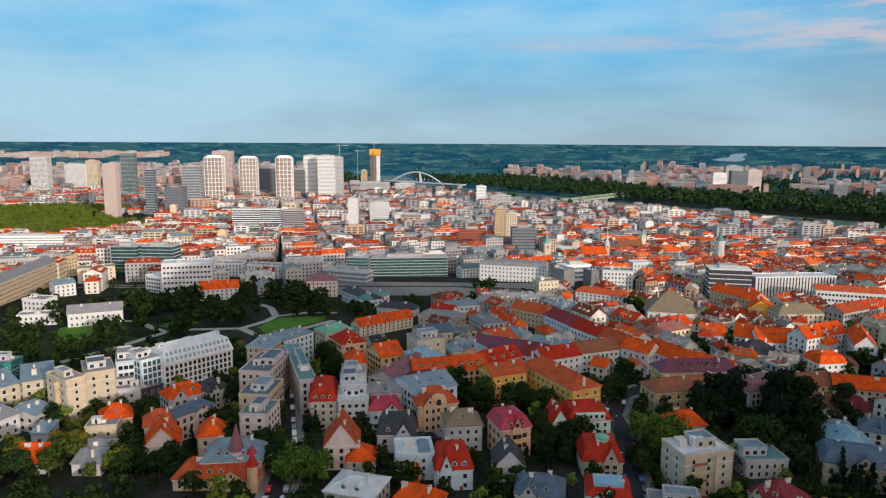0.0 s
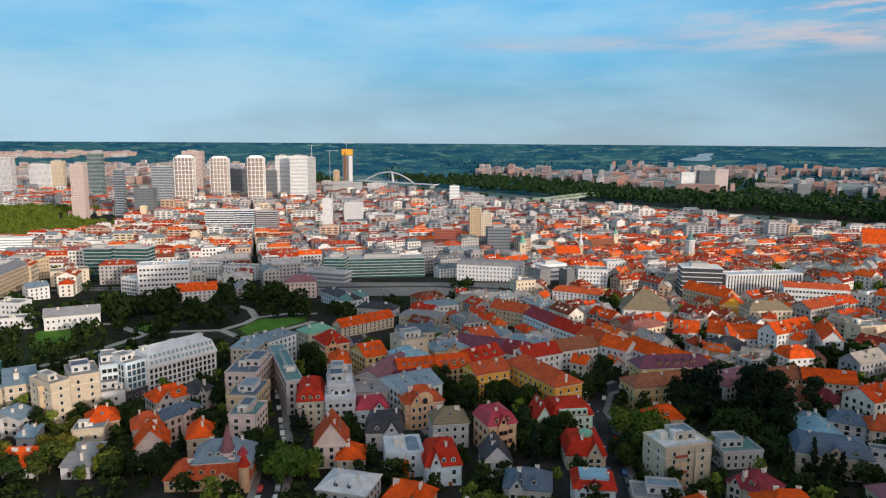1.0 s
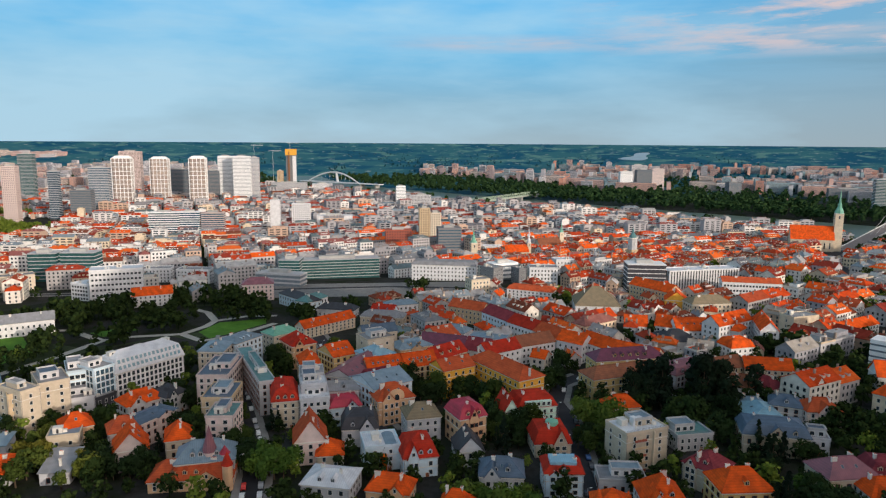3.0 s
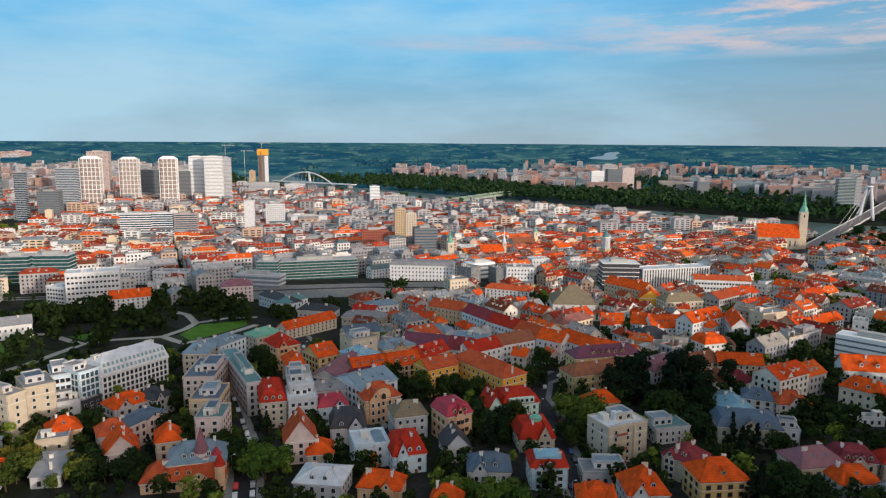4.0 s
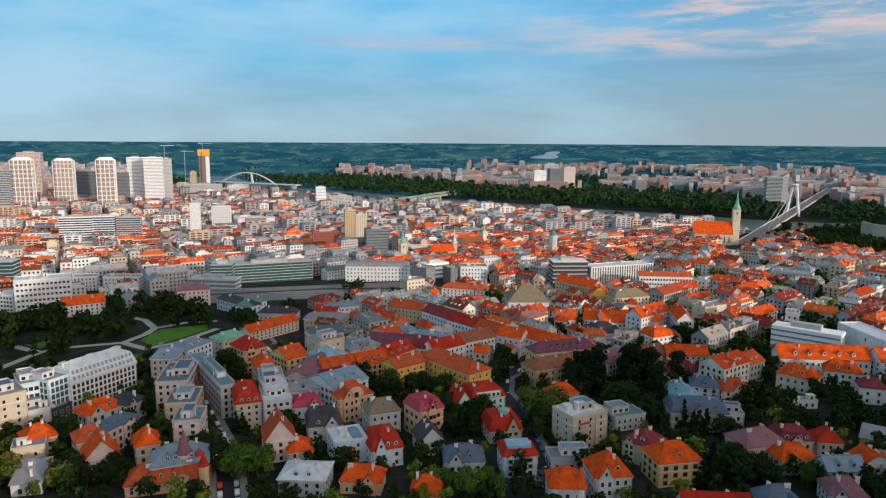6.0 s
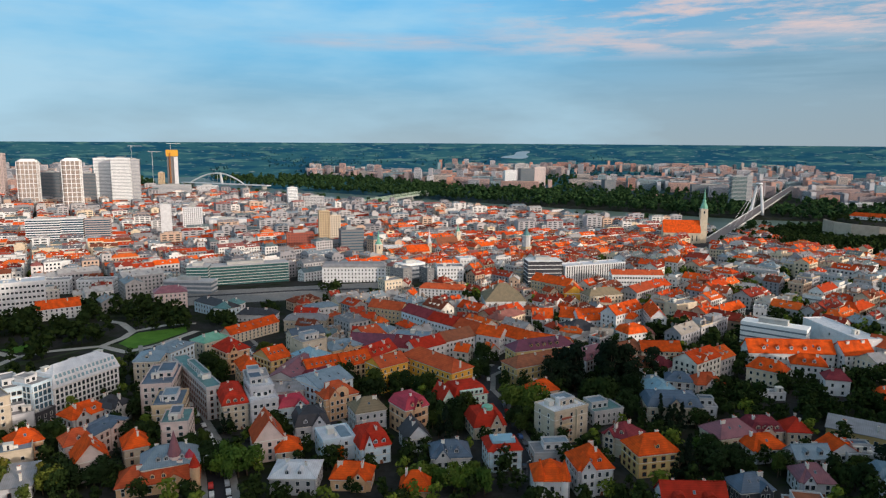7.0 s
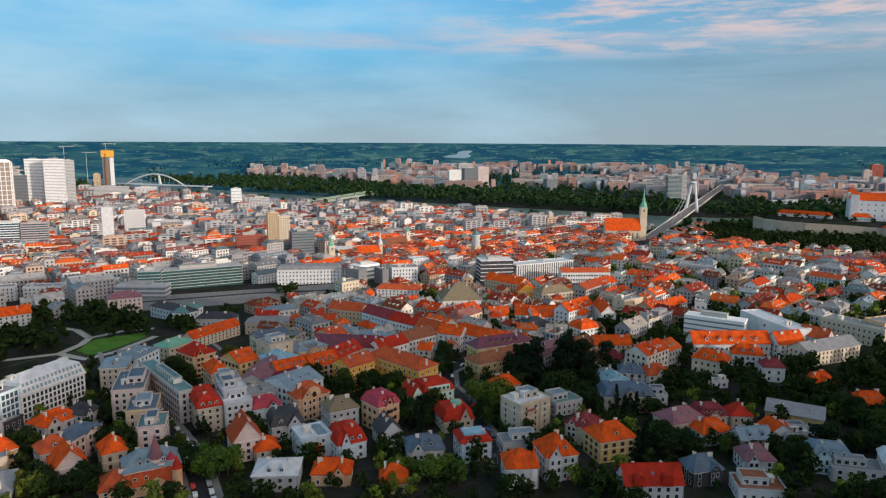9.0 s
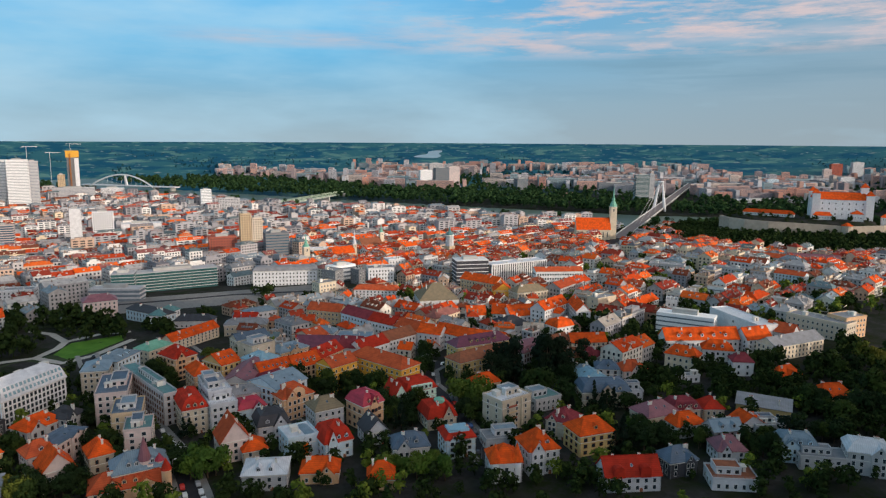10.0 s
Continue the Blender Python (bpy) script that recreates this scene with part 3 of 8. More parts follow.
def house(x, y, turn, w, d, h, roof="hip", rh=4.5, wall="cream", tile="orange", label="", floors=0, axis=0, dormers=0, lights=0, chimneys=2, pitch=3.0, ww=1.05, wh=1.55, near=True, sides="fblr", glass=None, frame=None, name="house", category="house", first=1.0, vents=3):
    """A house: walls with a cornice, a roof, each window, chimneys, dormers, skylights and roof vents."""
    rnd = random.Random(int(x * 7.3 + y * 13.7))
    z = ground_z(x, y)
    root = base(name, x, y, z, turn, label, category)
    take(x, y, turn, w, d)
    if not near:
        forecourt(x, y, turn, w, d, 16)
    part("wall", wall_shape(w, d, h, roof, rh, axis), WALL[wall], root)
    floors = floors or max(1, round((h - 0.6) / 3.3))
    if near and pitch == 3.0:
        pitch, ww, wh = rnd.choice(((2.7, 1.0, 1.7), (3.1, 1.25, 1.75), (3.4, 1.5, 1.6), (2.9, 1.1, 1.9)))
        frame = frame or rnd.choice((FRAME, FRAME, WALL["white"], TILE["brown"]))
    if near and roof in ("hip", "mansard", "gable") and lights == 0 and dormers == 0 and h > 5:
        lights, dormers = rnd.choice(((2, 0), (3, 0), (0, 1), (1, 0), (0, 2)))
    if roof == "flat":
        part("roof", roof_shape(w, d, h, roof, rh, axis), (TILE[tile], WALL[wall]), root)
    else:
        part("roof", roof_shape(w, d, h, roof, rh, axis), TILE[tile], root)
        s = Shape()
        for x0, x1, y0, y1 in ((-w / 2 - 0.22, w / 2 + 0.22, -d / 2 - 0.22, -d / 2), (-w / 2 - 0.22, w / 2 + 0.22, d / 2, d / 2 + 0.22), (-w / 2 - 0.22, -w / 2, -d / 2, d / 2), (w / 2, w / 2 + 0.22, -d / 2, d / 2)):
            s.box(x0, x1, y0, y1, h - 0.6, h - 0.18, 0, True)
        if roof != "shed":
            part("cornice", s, STONE, root)
    if near and floors > 1 and h > 7 and pitch < 5:
        s = Shape()
        zb = h - (h - first) / floors - 0.55
        s.box(-w / 2 - 0.1, w / 2 + 0.1, -d / 2 - 0.1, d / 2 + 0.1, zb, zb + 0.22, 0, True)
        part("string_course", s, STONE, root)
    if near and roof in ("hip", "mansard") and w > 10 and h < 15 and rnd.random() < 0.6:
        gw, gx, gr = w * rnd.uniform(0.3, 0.42), w * rnd.choice((-0.22, 0.0, 0.2)), rh * rnd.uniform(0.6, 0.85)
        s = Shape()
        y0, y1 = -d / 2 - 0.7, -0.5
        s.box(gx - gw / 2, gx + gw / 2, y0, y1, -3, h, 0)
        s.face([(gx - gw / 2, y0, h), (gx + gw / 2, y0, h), (gx, y0, h + gr)], 0)
        s.slab([(gx - gw / 2 - 0.4, y1, h - 0.2), (gx - gw / 2 - 0.4, y0 - 0.4, h - 0.2), (gx, y0 - 0.4, h + gr + 0.2), (gx, y1, h + gr + 0.2)], 0.2, 1)
        s.slab([(gx + gw / 2 + 0.4, y0 - 0.4, h - 0.2), (gx + gw / 2 + 0.4, y1, h - 0.2), (gx, y1, h + gr + 0.2), (gx, y0 - 0.4, h + gr + 0.2)], 0.2, 1)
        bay = part("gabled_bay", s, (WALL[wall], TILE[tile]), root)
        for k in range(floors):
            for ux in (-0.24, 0.24):
                part("window", window_mesh(ww, wh, glass, frame), None, bay, "", pose(gx + gw * ux, y0, first + k * (h - first) / floors))
        part("window", window_mesh(ww * 0.8, wh * 0.8, glass, frame), None, bay, "", pose(gx, y0, h + gr * 0.18))
        hidden = (gx - gw / 2 - 0.8, gx + gw / 2 + 0.8)
    else:
        hidden = (1, -1)
    spots = [q for q in facade_spots(w, d, h, floors, pitch, first, sides) if not (q[3] == 0 and hidden[0] < q[0] < hidden[1])]
    if near:
        me = window_mesh(ww, wh, glass, frame)
        single = (0, 90, 270) if math.hypot(x - 90, y) < 215 else (0,)
        for a, b, c, t in spots:
            if t in single:
                part("window", me, None, root, "", pose(a, b, c, 0, 0, t))
        part("side_glazing", joined_windows([q for q in spots if q[3] not in single], ww, wh), (glass or GLASS, frame or FRAME), root)["kind"] = "stuff"
        if h > 5:
            s = Shape()
            s.box(-0.6, 0.6, -0.08, 0.05, 0, 2.25, 0)
            s.box(-0.75, 0.75, -0.05, 0.05, 0, 2.4, 1)
            part("door", s, (TILE["brown"], STONE), root, "", pose(w * 0.08 + 1.4, -d / 2, -0.6))
            pipe = Shape()
            pipe.tube((0, 0, -2), (0, 0, h - 0.3), 0.07, 0.07, 6)
            pm = pipe.mesh("drainpipe", TILE["grey"])
            for px in (-w / 2 + 0.25, w / 2 - 0.25):
                part("drainpipe", pm, None, root, "", pose(px, -d / 2 - 0.12, 0))
    else:
        part("glazing", joined_windows(spots, ww, wh), (glass or GLASS, frame or FRAME), root)["kind"] = "stuff"
    if near and roof == "flat" and w > 7.5 and d > 6 and vents > 2 and rh != 0:
        pw, pd, ph = w * rnd.uniform(0.4, 0.62), d * rnd.uniform(0.45, 0.6), rnd.uniform(2.4, 3.0)
        px, py = w * rnd.uniform(-0.16, 0.16), d * rnd.uniform(0.02, 0.16)
        pent = part("penthouse", wall_shape(pw, pd, ph, "flat", 0, 0, 0.0), WALL[rnd.choice((wall, "grey", "white"))], root, "", pose(px, py, h + 0.1))
        part("penthouse_roof", roof_shape(pw, pd, ph, "flat", 0, 0), (TILE[rnd.choice((tile, "steel", "slate"))], WALL["grey"]), pent)
        for i in range(max(1, int(pw / 2.6))):
            part("window", window_mesh(1.5, 1.6), None, pent, "", pose((i + 0.5) * pw / max(1, int(pw / 2.6)) - pw / 2, -pd / 2, 0.5))
        rail = Shape()
        for z1 in (1.05, 1.4):
            rail.box(-w / 2 + 0.2, w / 2 - 0.2, -d / 2 + 0.1, -d / 2 + 0.16, h + z1, h + z1 + 0.06, 0, True)
        for i in range(int(w / 1.5) + 1):
            q = -w / 2 + 0.25 + i * (w - 0.5) / max(1, int(w / 1.5))
            rail.box(q - 0.03, q + 0.03, -d / 2 + 0.1, -d / 2 + 0.16, h + 0.7, h + 1.45)
        part("railing", rail, TILE["grey"], root)
    if roof == "flat":
        for i in range(vents):
            k = 0 if i == 0 and w > 9 else rnd.choice((1, 1, 2))
            part("roof_vent", vent_mesh(k), None, root, "", pose(rnd.uniform(-w * 0.33, w * 0.33), rnd.uniform(-d * 0.3, d * 0.3), h + 0.1, 0, 0, rnd.choice((0, 90))))
    else:
        for i in range(chimneys):
            wide = rnd.choice((0.8, 1.3, 1.9))
            if axis == 0 and w >= d or roof == "gable" and axis == 0:
                cx, cy = (i - (chimneys - 1) / 2) * w * 0.62 / max(1, chimneys - 1 or 1) * 0.8 + rnd.uniform(-1, 1), rnd.choice((-1, 1)) * d * 0.1
                up = 1 - abs(cy) / (d / 2)
            else:
                cx, cy = rnd.choice((-1, 1)) * w * 0.1, (i - (chimneys - 1) / 2) * d * 0.5 + rnd.uniform(-1, 1)
                up = 1 - abs(cx) / (w / 2)
            part("chimney", chimney_mesh(wide), None, root, "", pose(cx, cy, h + rh * up, 0, 0, 90 * rnd.randint(0, 1)))
        for kind, count, k in (("dormer", dormers, 0.3), ("skylight", lights, 0.5)):
            side = 0 if (axis == 0 or roof != "gable") else 1
            length = (w if side == 0 else d) * (0.8 if roof in ("gable", "mansard") else 0.55)
            for i in range(count):
                u = (i - (count - 1) / 2) * length / max(count, 1)
                a, b, c, ang = slope_place(w, d, h, roof, rh, axis, u, k, side)
                if kind == "dormer":
                    part("dormer", dormer_mesh(TILE[tile], WALL[wall]), None, root, "", pose(a, b, c, 0, 0, 0 if side == 0 else 90))
                else:
                    part("skylight", skylight_mesh(), None, root, "", pose(a, b, c + 0.25, 0, 0, 0 if side == 0 else 90) @ pose(0, 0, 0, ang, 0, 0))
    if near:        # the villas have low storeys
        root.scale = (1.0, 1.0, 0.9)
    elif y < 480 and h < 15 and 0 < x < 260:        # low old rows on the slope
        root.scale = (1.0, 1.0, 0.86)
    return root


def turret(root, x, y, r, z0, z1, tip, wall, tile, n=10, name="turret"):
    """A round corner tower with a pointed roof, as parts of its house."""
    s = Shape()
    s.tube((x, y, z0), (x, y, z1), r, r, n)
    t = part(name, s, wall, root)
    c = Shape()
    c.tube((x, y, z1 - 0.1), (x, y, tip), r + 0.35, 0.05, n)
    part("spire", c, tile, t)
    return t

# ---- the ground: one sheet to the horizon, the river in it ----
RIVER = [(1900, 700), (1400, 930), (1030, 1170), (740, 1500), (440, 1850), (170, 2200), (-72, 2525), (-230, 2950), (-300, 3300), (-330, 3600), (-250, 3800)]


def river_gap(x, y):
    """Distance from the middle of the river."""
    best = 1e9
    for (ax, ay), (bx, by) in zip(RIVER, RIVER[1:]):
        dx, dy = bx - ax, by - ay
        k = min(1, max(0, ((x - ax) * dx + (y - ay) * dy) / (dx * dx + dy * dy)))
        best = min(best, math.hypot(x - ax - k * dx, y - ay - k * dy))
    return best


def south_side(x, y):
    """Whether a place lies across the river."""
    for (ax, ay), (bx, by) in zip(RIVER, RIVER[1:]):
        if min(ay, by) <= y <= max(ay, by):
            return x > ax + (bx - ax) * (y - ay) / (by - ay)
    return y > 3700 or x > 1900


def lines(*runs):
    out = []
    for a, b, step in runs:
        out += list(np.arange(a, b, step))
    return out


gx = lines((-4900, -1500, 100), (-1500, -700, 60), (-700, 860, 30), (860, 1230, 10), (1230, 1500, 30), (1500, 4901, 90))
gy = sorted(set(lines((-4900, -400, 300), (-400, 180, 20), (180, 600, 30), (600, 920, 10), (920, 1500, 30), (1500, 3300, 45), (3300, 4901, 50)) + list(TY)))
verts, faces = [], []
for yy in gy:
    for xx in gx:
        zz = ground_z(xx, yy)
        if 600 < yy < 3500:
            gap = river_gap(xx, yy)
            if gap < 150:
                zz = min(zz, (-9 if yy < 3300 else zz - 9) + 9 * max(0, (gap - 118) / 32))
        verts.append((xx, yy, zz))
nx = len(gx)
for j in range(len(gy) - 1):
    for i in range(nx - 1):
        k = j * nx + i
        faces.append((k, k + 1, k + nx + 1, k + nx))
me = bpy.data.meshes.new("ground")
me.from_pydata(verts, [], faces)
for p in me.polygons:
    p.use_smooth = True


def ground_material():
    """Yards and paving in the town, gardens on the slope, woods and fields tinted with haze on the plain, by place and
    by noise.
    """
    m = bpy.data.materials.new("town_and_hazy_plain")
    m.use_nodes = True
    n, l = m.node_tree.nodes, m.node_tree.links
    p = n["Principled BSDF"]
    p.inputs["Roughness"].default_value = 0.95
    p.inputs["Specular IOR Level"].default_value = 0.02
    tc = n.new("ShaderNodeTexCoord")

    def noise_at(scale, detail=4.0):
        t = n.new("ShaderNodeTexNoise")
        t.inputs["Scale"].default_value, t.inputs["Detail"].default_value = scale, detail
        l.new(tc.outputs["Object"], t.inputs["Vector"])
        return t.outputs["Fac"]

    def step(value, a, b):
        r = n.new("ShaderNodeMapRange")
        r.inputs["From Min"].default_value, r.inputs["From Max"].default_value = a, b
        l.new(value, r.inputs["Value"])
        return r.outputs[0]

    def blend(fac, a, b):
        x = n.new("ShaderNodeMix")
        x.data_type = "RGBA"
        l.new(fac, x.inputs[0])
        for slot, v in ((6, a), (7, b)):
            if isinstance(v, tuple):
                x.inputs[slot].default_value = (*v, 1)
            else:
                l.new(v, x.inputs[slot])
        return x.outputs[2]

    yard = blend(step(noise_at(0.05), 0.42, 0.58), (0.045, 0.044, 0.043), (0.018, 0.026, 0.010))
    yard = blend(step(noise_at(0.4), 0.4, 0.7), yard, (0.030, 0.030, 0.027))
    # the blue haze of distance is painted into the plain's colours
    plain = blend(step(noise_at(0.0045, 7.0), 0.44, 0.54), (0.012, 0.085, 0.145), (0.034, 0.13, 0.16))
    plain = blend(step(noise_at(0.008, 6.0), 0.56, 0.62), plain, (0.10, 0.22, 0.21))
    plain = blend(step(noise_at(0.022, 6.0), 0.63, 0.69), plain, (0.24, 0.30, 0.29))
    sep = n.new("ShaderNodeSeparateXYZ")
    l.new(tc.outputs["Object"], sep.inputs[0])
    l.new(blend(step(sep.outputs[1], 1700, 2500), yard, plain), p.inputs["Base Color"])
    b = n.new("ShaderNodeBump")
    b.inputs["Strength"].default_value, b.inputs["Distance"].default_value = 0.5, 0.3
    l.new(noise_at(1.2), b.inputs["Height"])
    l.new(b.outputs[0], p.inputs["Normal"])
    return m


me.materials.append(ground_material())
tagged(new("ground", me), "town ground sloping down to a wide green plain, blued with painted haze", "ground", kind="structure")

LAKE = [(1490, 3865), (1560, 3800), (1605, 3760), (1690, 3850), (1700, 3960), (1790, 4060), (1760, 4110), (1679, 4075), (1640, 3960), (1560, 3930)]
WATER = surface("river_water", (0.10, 0.14, 0.105), (0.085, 0.12, 0.09), rough=0.4, stain=0.01, grain=0.25, bump=0.12, vary=0.0)
s = Shape()
for (ax, ay), (bx, by), (cx, cy) in zip(RIVER, RIVER[1:], RIVER[2:] + [(-200, 4000)]):
    if by > 3300:
        continue
    s.face([(ax + 190, ay + 150, -4.5), (bx + 190, by + 150, -4.5), (bx - 190, by - 150, -4.5), (ax - 190, ay - 150, -4.5)])
tagged(part("water", s, WATER, None), "wide grey-green river", "river", kind="structure")


def strip(name, pts, wide, mat, lift, label, category, thick=0.0, offset=0.0, closed=False):
    """A band that follows the ground along a line of points."""
    line = []
    for (ax, ay), (bx, by) in zip(pts, pts[1:]):
        n = max(1, int(math.hypot(bx - ax, by - ay) / 6))
        line += [(ax + (bx - ax) * i / n, ay + (by - ay) * i / n) for i in range(n)]
    line.append(pts[-1])
    edge = []
    for i, (x, y) in enumerate(line):
        (ax, ay), (bx, by) = line[max(0, i - 1)], line[min(len(line) - 1, i + 1)]
        k = math.hypot(bx - ax, by - ay)
        nx_, ny_ = -(by - ay) / k, (bx - ax) / k
        row = []
        for o in (offset - wide / 2, offset + wide / 2):
            px, py = x + nx_ * o, y + ny_ * o
            row.append((px, py, ground_z(px, py) + lift))
        edge.append(row)
    s = Shape()
    for (a0, a1), (b0, b1) in zip(edge, edge[1:]):
        s.face([a0, b0, b1, a1])
        if thick:
            s.face([(a0[0], a0[1], a0[2] - thick), (b0[0], b0[1], b0[2] - thick), b0, a0])
            s.face([(b1[0], b1[1], b1[2] - thick), (a1[0], a1[1], a1[2] - thick), a1, b1])
    return tagged(part(name, s, mat, None), label, category, kind="structure")


def patch(name, pts, mat, lift, label, category):
    """A level-with-the-ground area with a ragged outline."""
    rnd = random.Random(len(pts) + int(pts[0][0]))
    rim = []
    for (ax, ay), (bx, by) in zip(pts, pts[1:] + pts[:1]):
        n = max(1, int(math.hypot(bx - ax, by - ay) / 4))
        rim += [(ax + (bx - ax) * i / n + rnd.uniform(-0.4, 0.4), ay + (by - ay) * i / n + rnd.uniform(-0.4, 0.4)) for i in range(n)]
    bm = bmesh.new()
    f = bm.faces.new([bm.verts.new((x, y, ground_z(x, y) + lift)) for x, y in rim])
    if f.normal.z < 0:
        f.normal_flip()
    bm.normal_update()
    if f.normal.z < 0:
        f.normal_flip()
    bmesh.ops.triangulate(bm, faces=[f])
    me = bpy.data.meshes.new(name)
    bm.to_mesh(me)
    bm.free()
    me.materials.append(mat)
    return tagged(new(name, me), label, category, kind="structure")


STREETS = [
    [(17, 130), (13, 176), (9, 200), (2, 227), (-7, 262), (-20, 306), (-27, 328), (-34, 372)],
    [(61, 208), (55, 226), (49, 249), (40, 289), (32, 324), (23, 361), (12, 400)],
    [(126, 140), (131, 180), (137, 214), (137, 235), (146, 259), (160, 270)],
    [(-240, 520), (-60, 528), (70, 535), (150, 520), (260, 480)],
    [(470, 500), (560, 620), (640, 760), (700, 834), (765, 896)],
]
for line in STREETS:
    strip("road", line, 7.5, ASPHALT, 0.3 if line[0][0] > 400 else 0.05, "dark asphalt street between houses", "road")
    for o in (-5.2, 5.2):
        strip("pavement", line, 2.6, PAVING, 0.17, "grey pavement with a kerb along the street", "pavement", 0.2, o)
AVENUE = [(650, 770), (706, 836), (765, 896)]
strip("road", AVENUE, 22, ASPHALT, 0.36, "wide dark avenue leading up to the bridge", "road")
strip("square", [(-60, 524), (40, 524), (170, 524)], 64, PAVING, 0.03, "open paved city square", "square")
PARK = [(-159, 291), (-133, 302), (-114, 330), (-68, 372), (-40, 350), (-12, 405), (-22, 478), (-66, 470), (-109, 470), (-176, 455), (-215, 380)]
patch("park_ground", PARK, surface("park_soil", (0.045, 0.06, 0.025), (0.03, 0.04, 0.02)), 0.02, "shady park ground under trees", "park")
patch("lawn", [(-53, 380), (-45, 406), (-16, 416), (-14, 400), (-32, 376), (-43, 364)], GRASS, 0.06, "bright oval lawn in the park", "lawn")
patch("lawn", [(-120, 384), (-102, 398), (-92, 390), (-108, 374)], GRASS, 0.06, "small park lawn beside a gravel path", "lawn")
patch("lawn", [(-164, 345), (-174, 374), (-160, 384), (-131, 336), (-142, 318)], GRASS, 0.06, "sunlit park lawn among trees", "lawn")
PATHS = [[(-133, 300), (-119, 327), (-105, 364), (-92, 372), (-62, 376), (-52, 395), (-49, 411), (-30, 424), (-10, 424)], [(-62, 376), (-46, 358), (-30, 368), (-8, 400)], [(-49, 411), (-60, 439), (-75, 455)], [(-105, 364), (-135, 392), (-170, 395)]]
for line in PATHS:
    strip("path", line, 5.0, GRAVEL, 0.09, "pale gravel path through the park", "path")

for _ in range(3):      # round the lake's outline
    LAKE = [((ax * 3 + bx) / 4, (ay * 3 + by) / 4) if k == 0 else ((ax + bx * 3) / 4, (ay + by * 3) / 4) for (ax, ay), (bx, by) in zip(LAKE, LAKE[1:] + LAKE[:1]) for k in (0, 1)]
patch("lake", LAKE, surface("lake_water", (0.30, 0.38, 0.42), rough=0.3, bump=0.0, stain=0.01), 2.5, "pale lake shining on the plain", "lake")

# ---- houses ----
# the hillside: villas and town houses
h_office = house(-52.7, 270.2, 49.8, 35.0, 14.0, 15.5, roof="mansard", rh=9.5, wall="white", tile="white", floors=5, pitch=2.15, ww=1.35, wh=2.05, label="white office building with dark windows and a glazed attic", name="office_building", category="office building", chimneys=0, lights=1, dormers=0)
pane = Shape()
pane.box(-0.75, 0.75, -1.0, 1.0, -0.1, 0.12, 0)
pane.box(-0.64, 0.64, -0.9, 0.9, 0.12, 0.14, 1)
pane = pane.mesh("attic_window", WALL["white"], surface("sky_blue_glass", (0.22, 0.36, 0.42), rough=0.15, bump=0.0))
for row in (0.34, 0.80):
    for k in range(15):
        a, b, c, ang = slope_place(35.0, 14.0, 15.5, "mansard", 9.5, 0, (k - 7) * 2.15, row, 0)
        part("attic_window", pane, None, h_office, "", pose(a, b - 0.55, c + 0.2, 0, 0, 0) @ pose(0, 0, 0, ang, 0, 0))
for k in range(7):
    part("roof_vent", vent_mesh(k % 3), None, h_office, "", pose(-14 + k * 4.6, 1.5, 22.0))
house(-75.4, 255.6, 25.3, 10.1, 18.0, 19, roof="flat", wall="blue", tile="bitumen", floors=5, pitch=2.0, ww=1.7, wh=1.9, label="pale blue glass-fronted office wing with ribbon windows", name="office_building", category="office building")
house(-67.4, 253.1, 52.3, 10.1, 14.0, 20, roof="flat", wall="blue", tile="bitumen", floors=6, pitch=2.2, ww=1.6, wh=2.4, glass=BLUEGLASS, label="glazed stair block between two office wings", name="office_building", category="office building")
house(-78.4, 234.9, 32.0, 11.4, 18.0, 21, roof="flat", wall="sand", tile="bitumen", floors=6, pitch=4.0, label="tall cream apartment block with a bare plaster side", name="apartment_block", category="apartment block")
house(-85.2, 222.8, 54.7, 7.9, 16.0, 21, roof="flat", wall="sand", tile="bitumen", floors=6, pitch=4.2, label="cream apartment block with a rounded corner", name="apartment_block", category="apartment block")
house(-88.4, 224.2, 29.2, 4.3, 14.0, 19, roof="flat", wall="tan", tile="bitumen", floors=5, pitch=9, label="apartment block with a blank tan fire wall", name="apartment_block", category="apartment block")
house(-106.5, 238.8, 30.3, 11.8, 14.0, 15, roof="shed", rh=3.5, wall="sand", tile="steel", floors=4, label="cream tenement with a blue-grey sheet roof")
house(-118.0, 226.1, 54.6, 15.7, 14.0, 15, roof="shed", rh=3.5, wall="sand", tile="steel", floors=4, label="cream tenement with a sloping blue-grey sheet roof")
house(-107.9, 237.6, 17.4, 17.4, 12.0, 9, roof="flat", wall="grey", tile="bitumen", label="low grey courtyard wing with a flat roof")
house(-71.8, 243.1, 23.3, 13.1, 14.0, 9, roof="flat", wall="pale", tile="grey", floors=2, label="low white house with a flat grey roof", pitch=6)
house(-64.5, 247.4, 54.6, 10.6, 10.0, 7, roof="flat", wall="dark", tile="bitumen", floors=2, label="low dark glazed annex with a flat roof")
house(-3.1, 208.2, -4.0, 10.7, 14.6, 13, roof="flat", wall="pink", tile="teal", floors=4, label="pale town house with a teal flat roof")
house(-7.3, 226.1, -4.1, 12.1, 18.8, 15, roof="flat", wall="tan", tile="slate", floors=4, label="town house with blue-grey terraces on its roof", vents=5)
house(-13.6, 255.1, -4.3, 13.6, 28.1, 17, roof="flat", wall="pink", tile="slate", floors=5, label="town house with a white band and roof terrace", vents=5)
house(-22.8, 288.7, -6.8, 12.3, 16.5, 17, roof="hip", rh=3, wall="sand", tile="steel", floors=5, label="town house with a blue-grey hipped sheet roof")
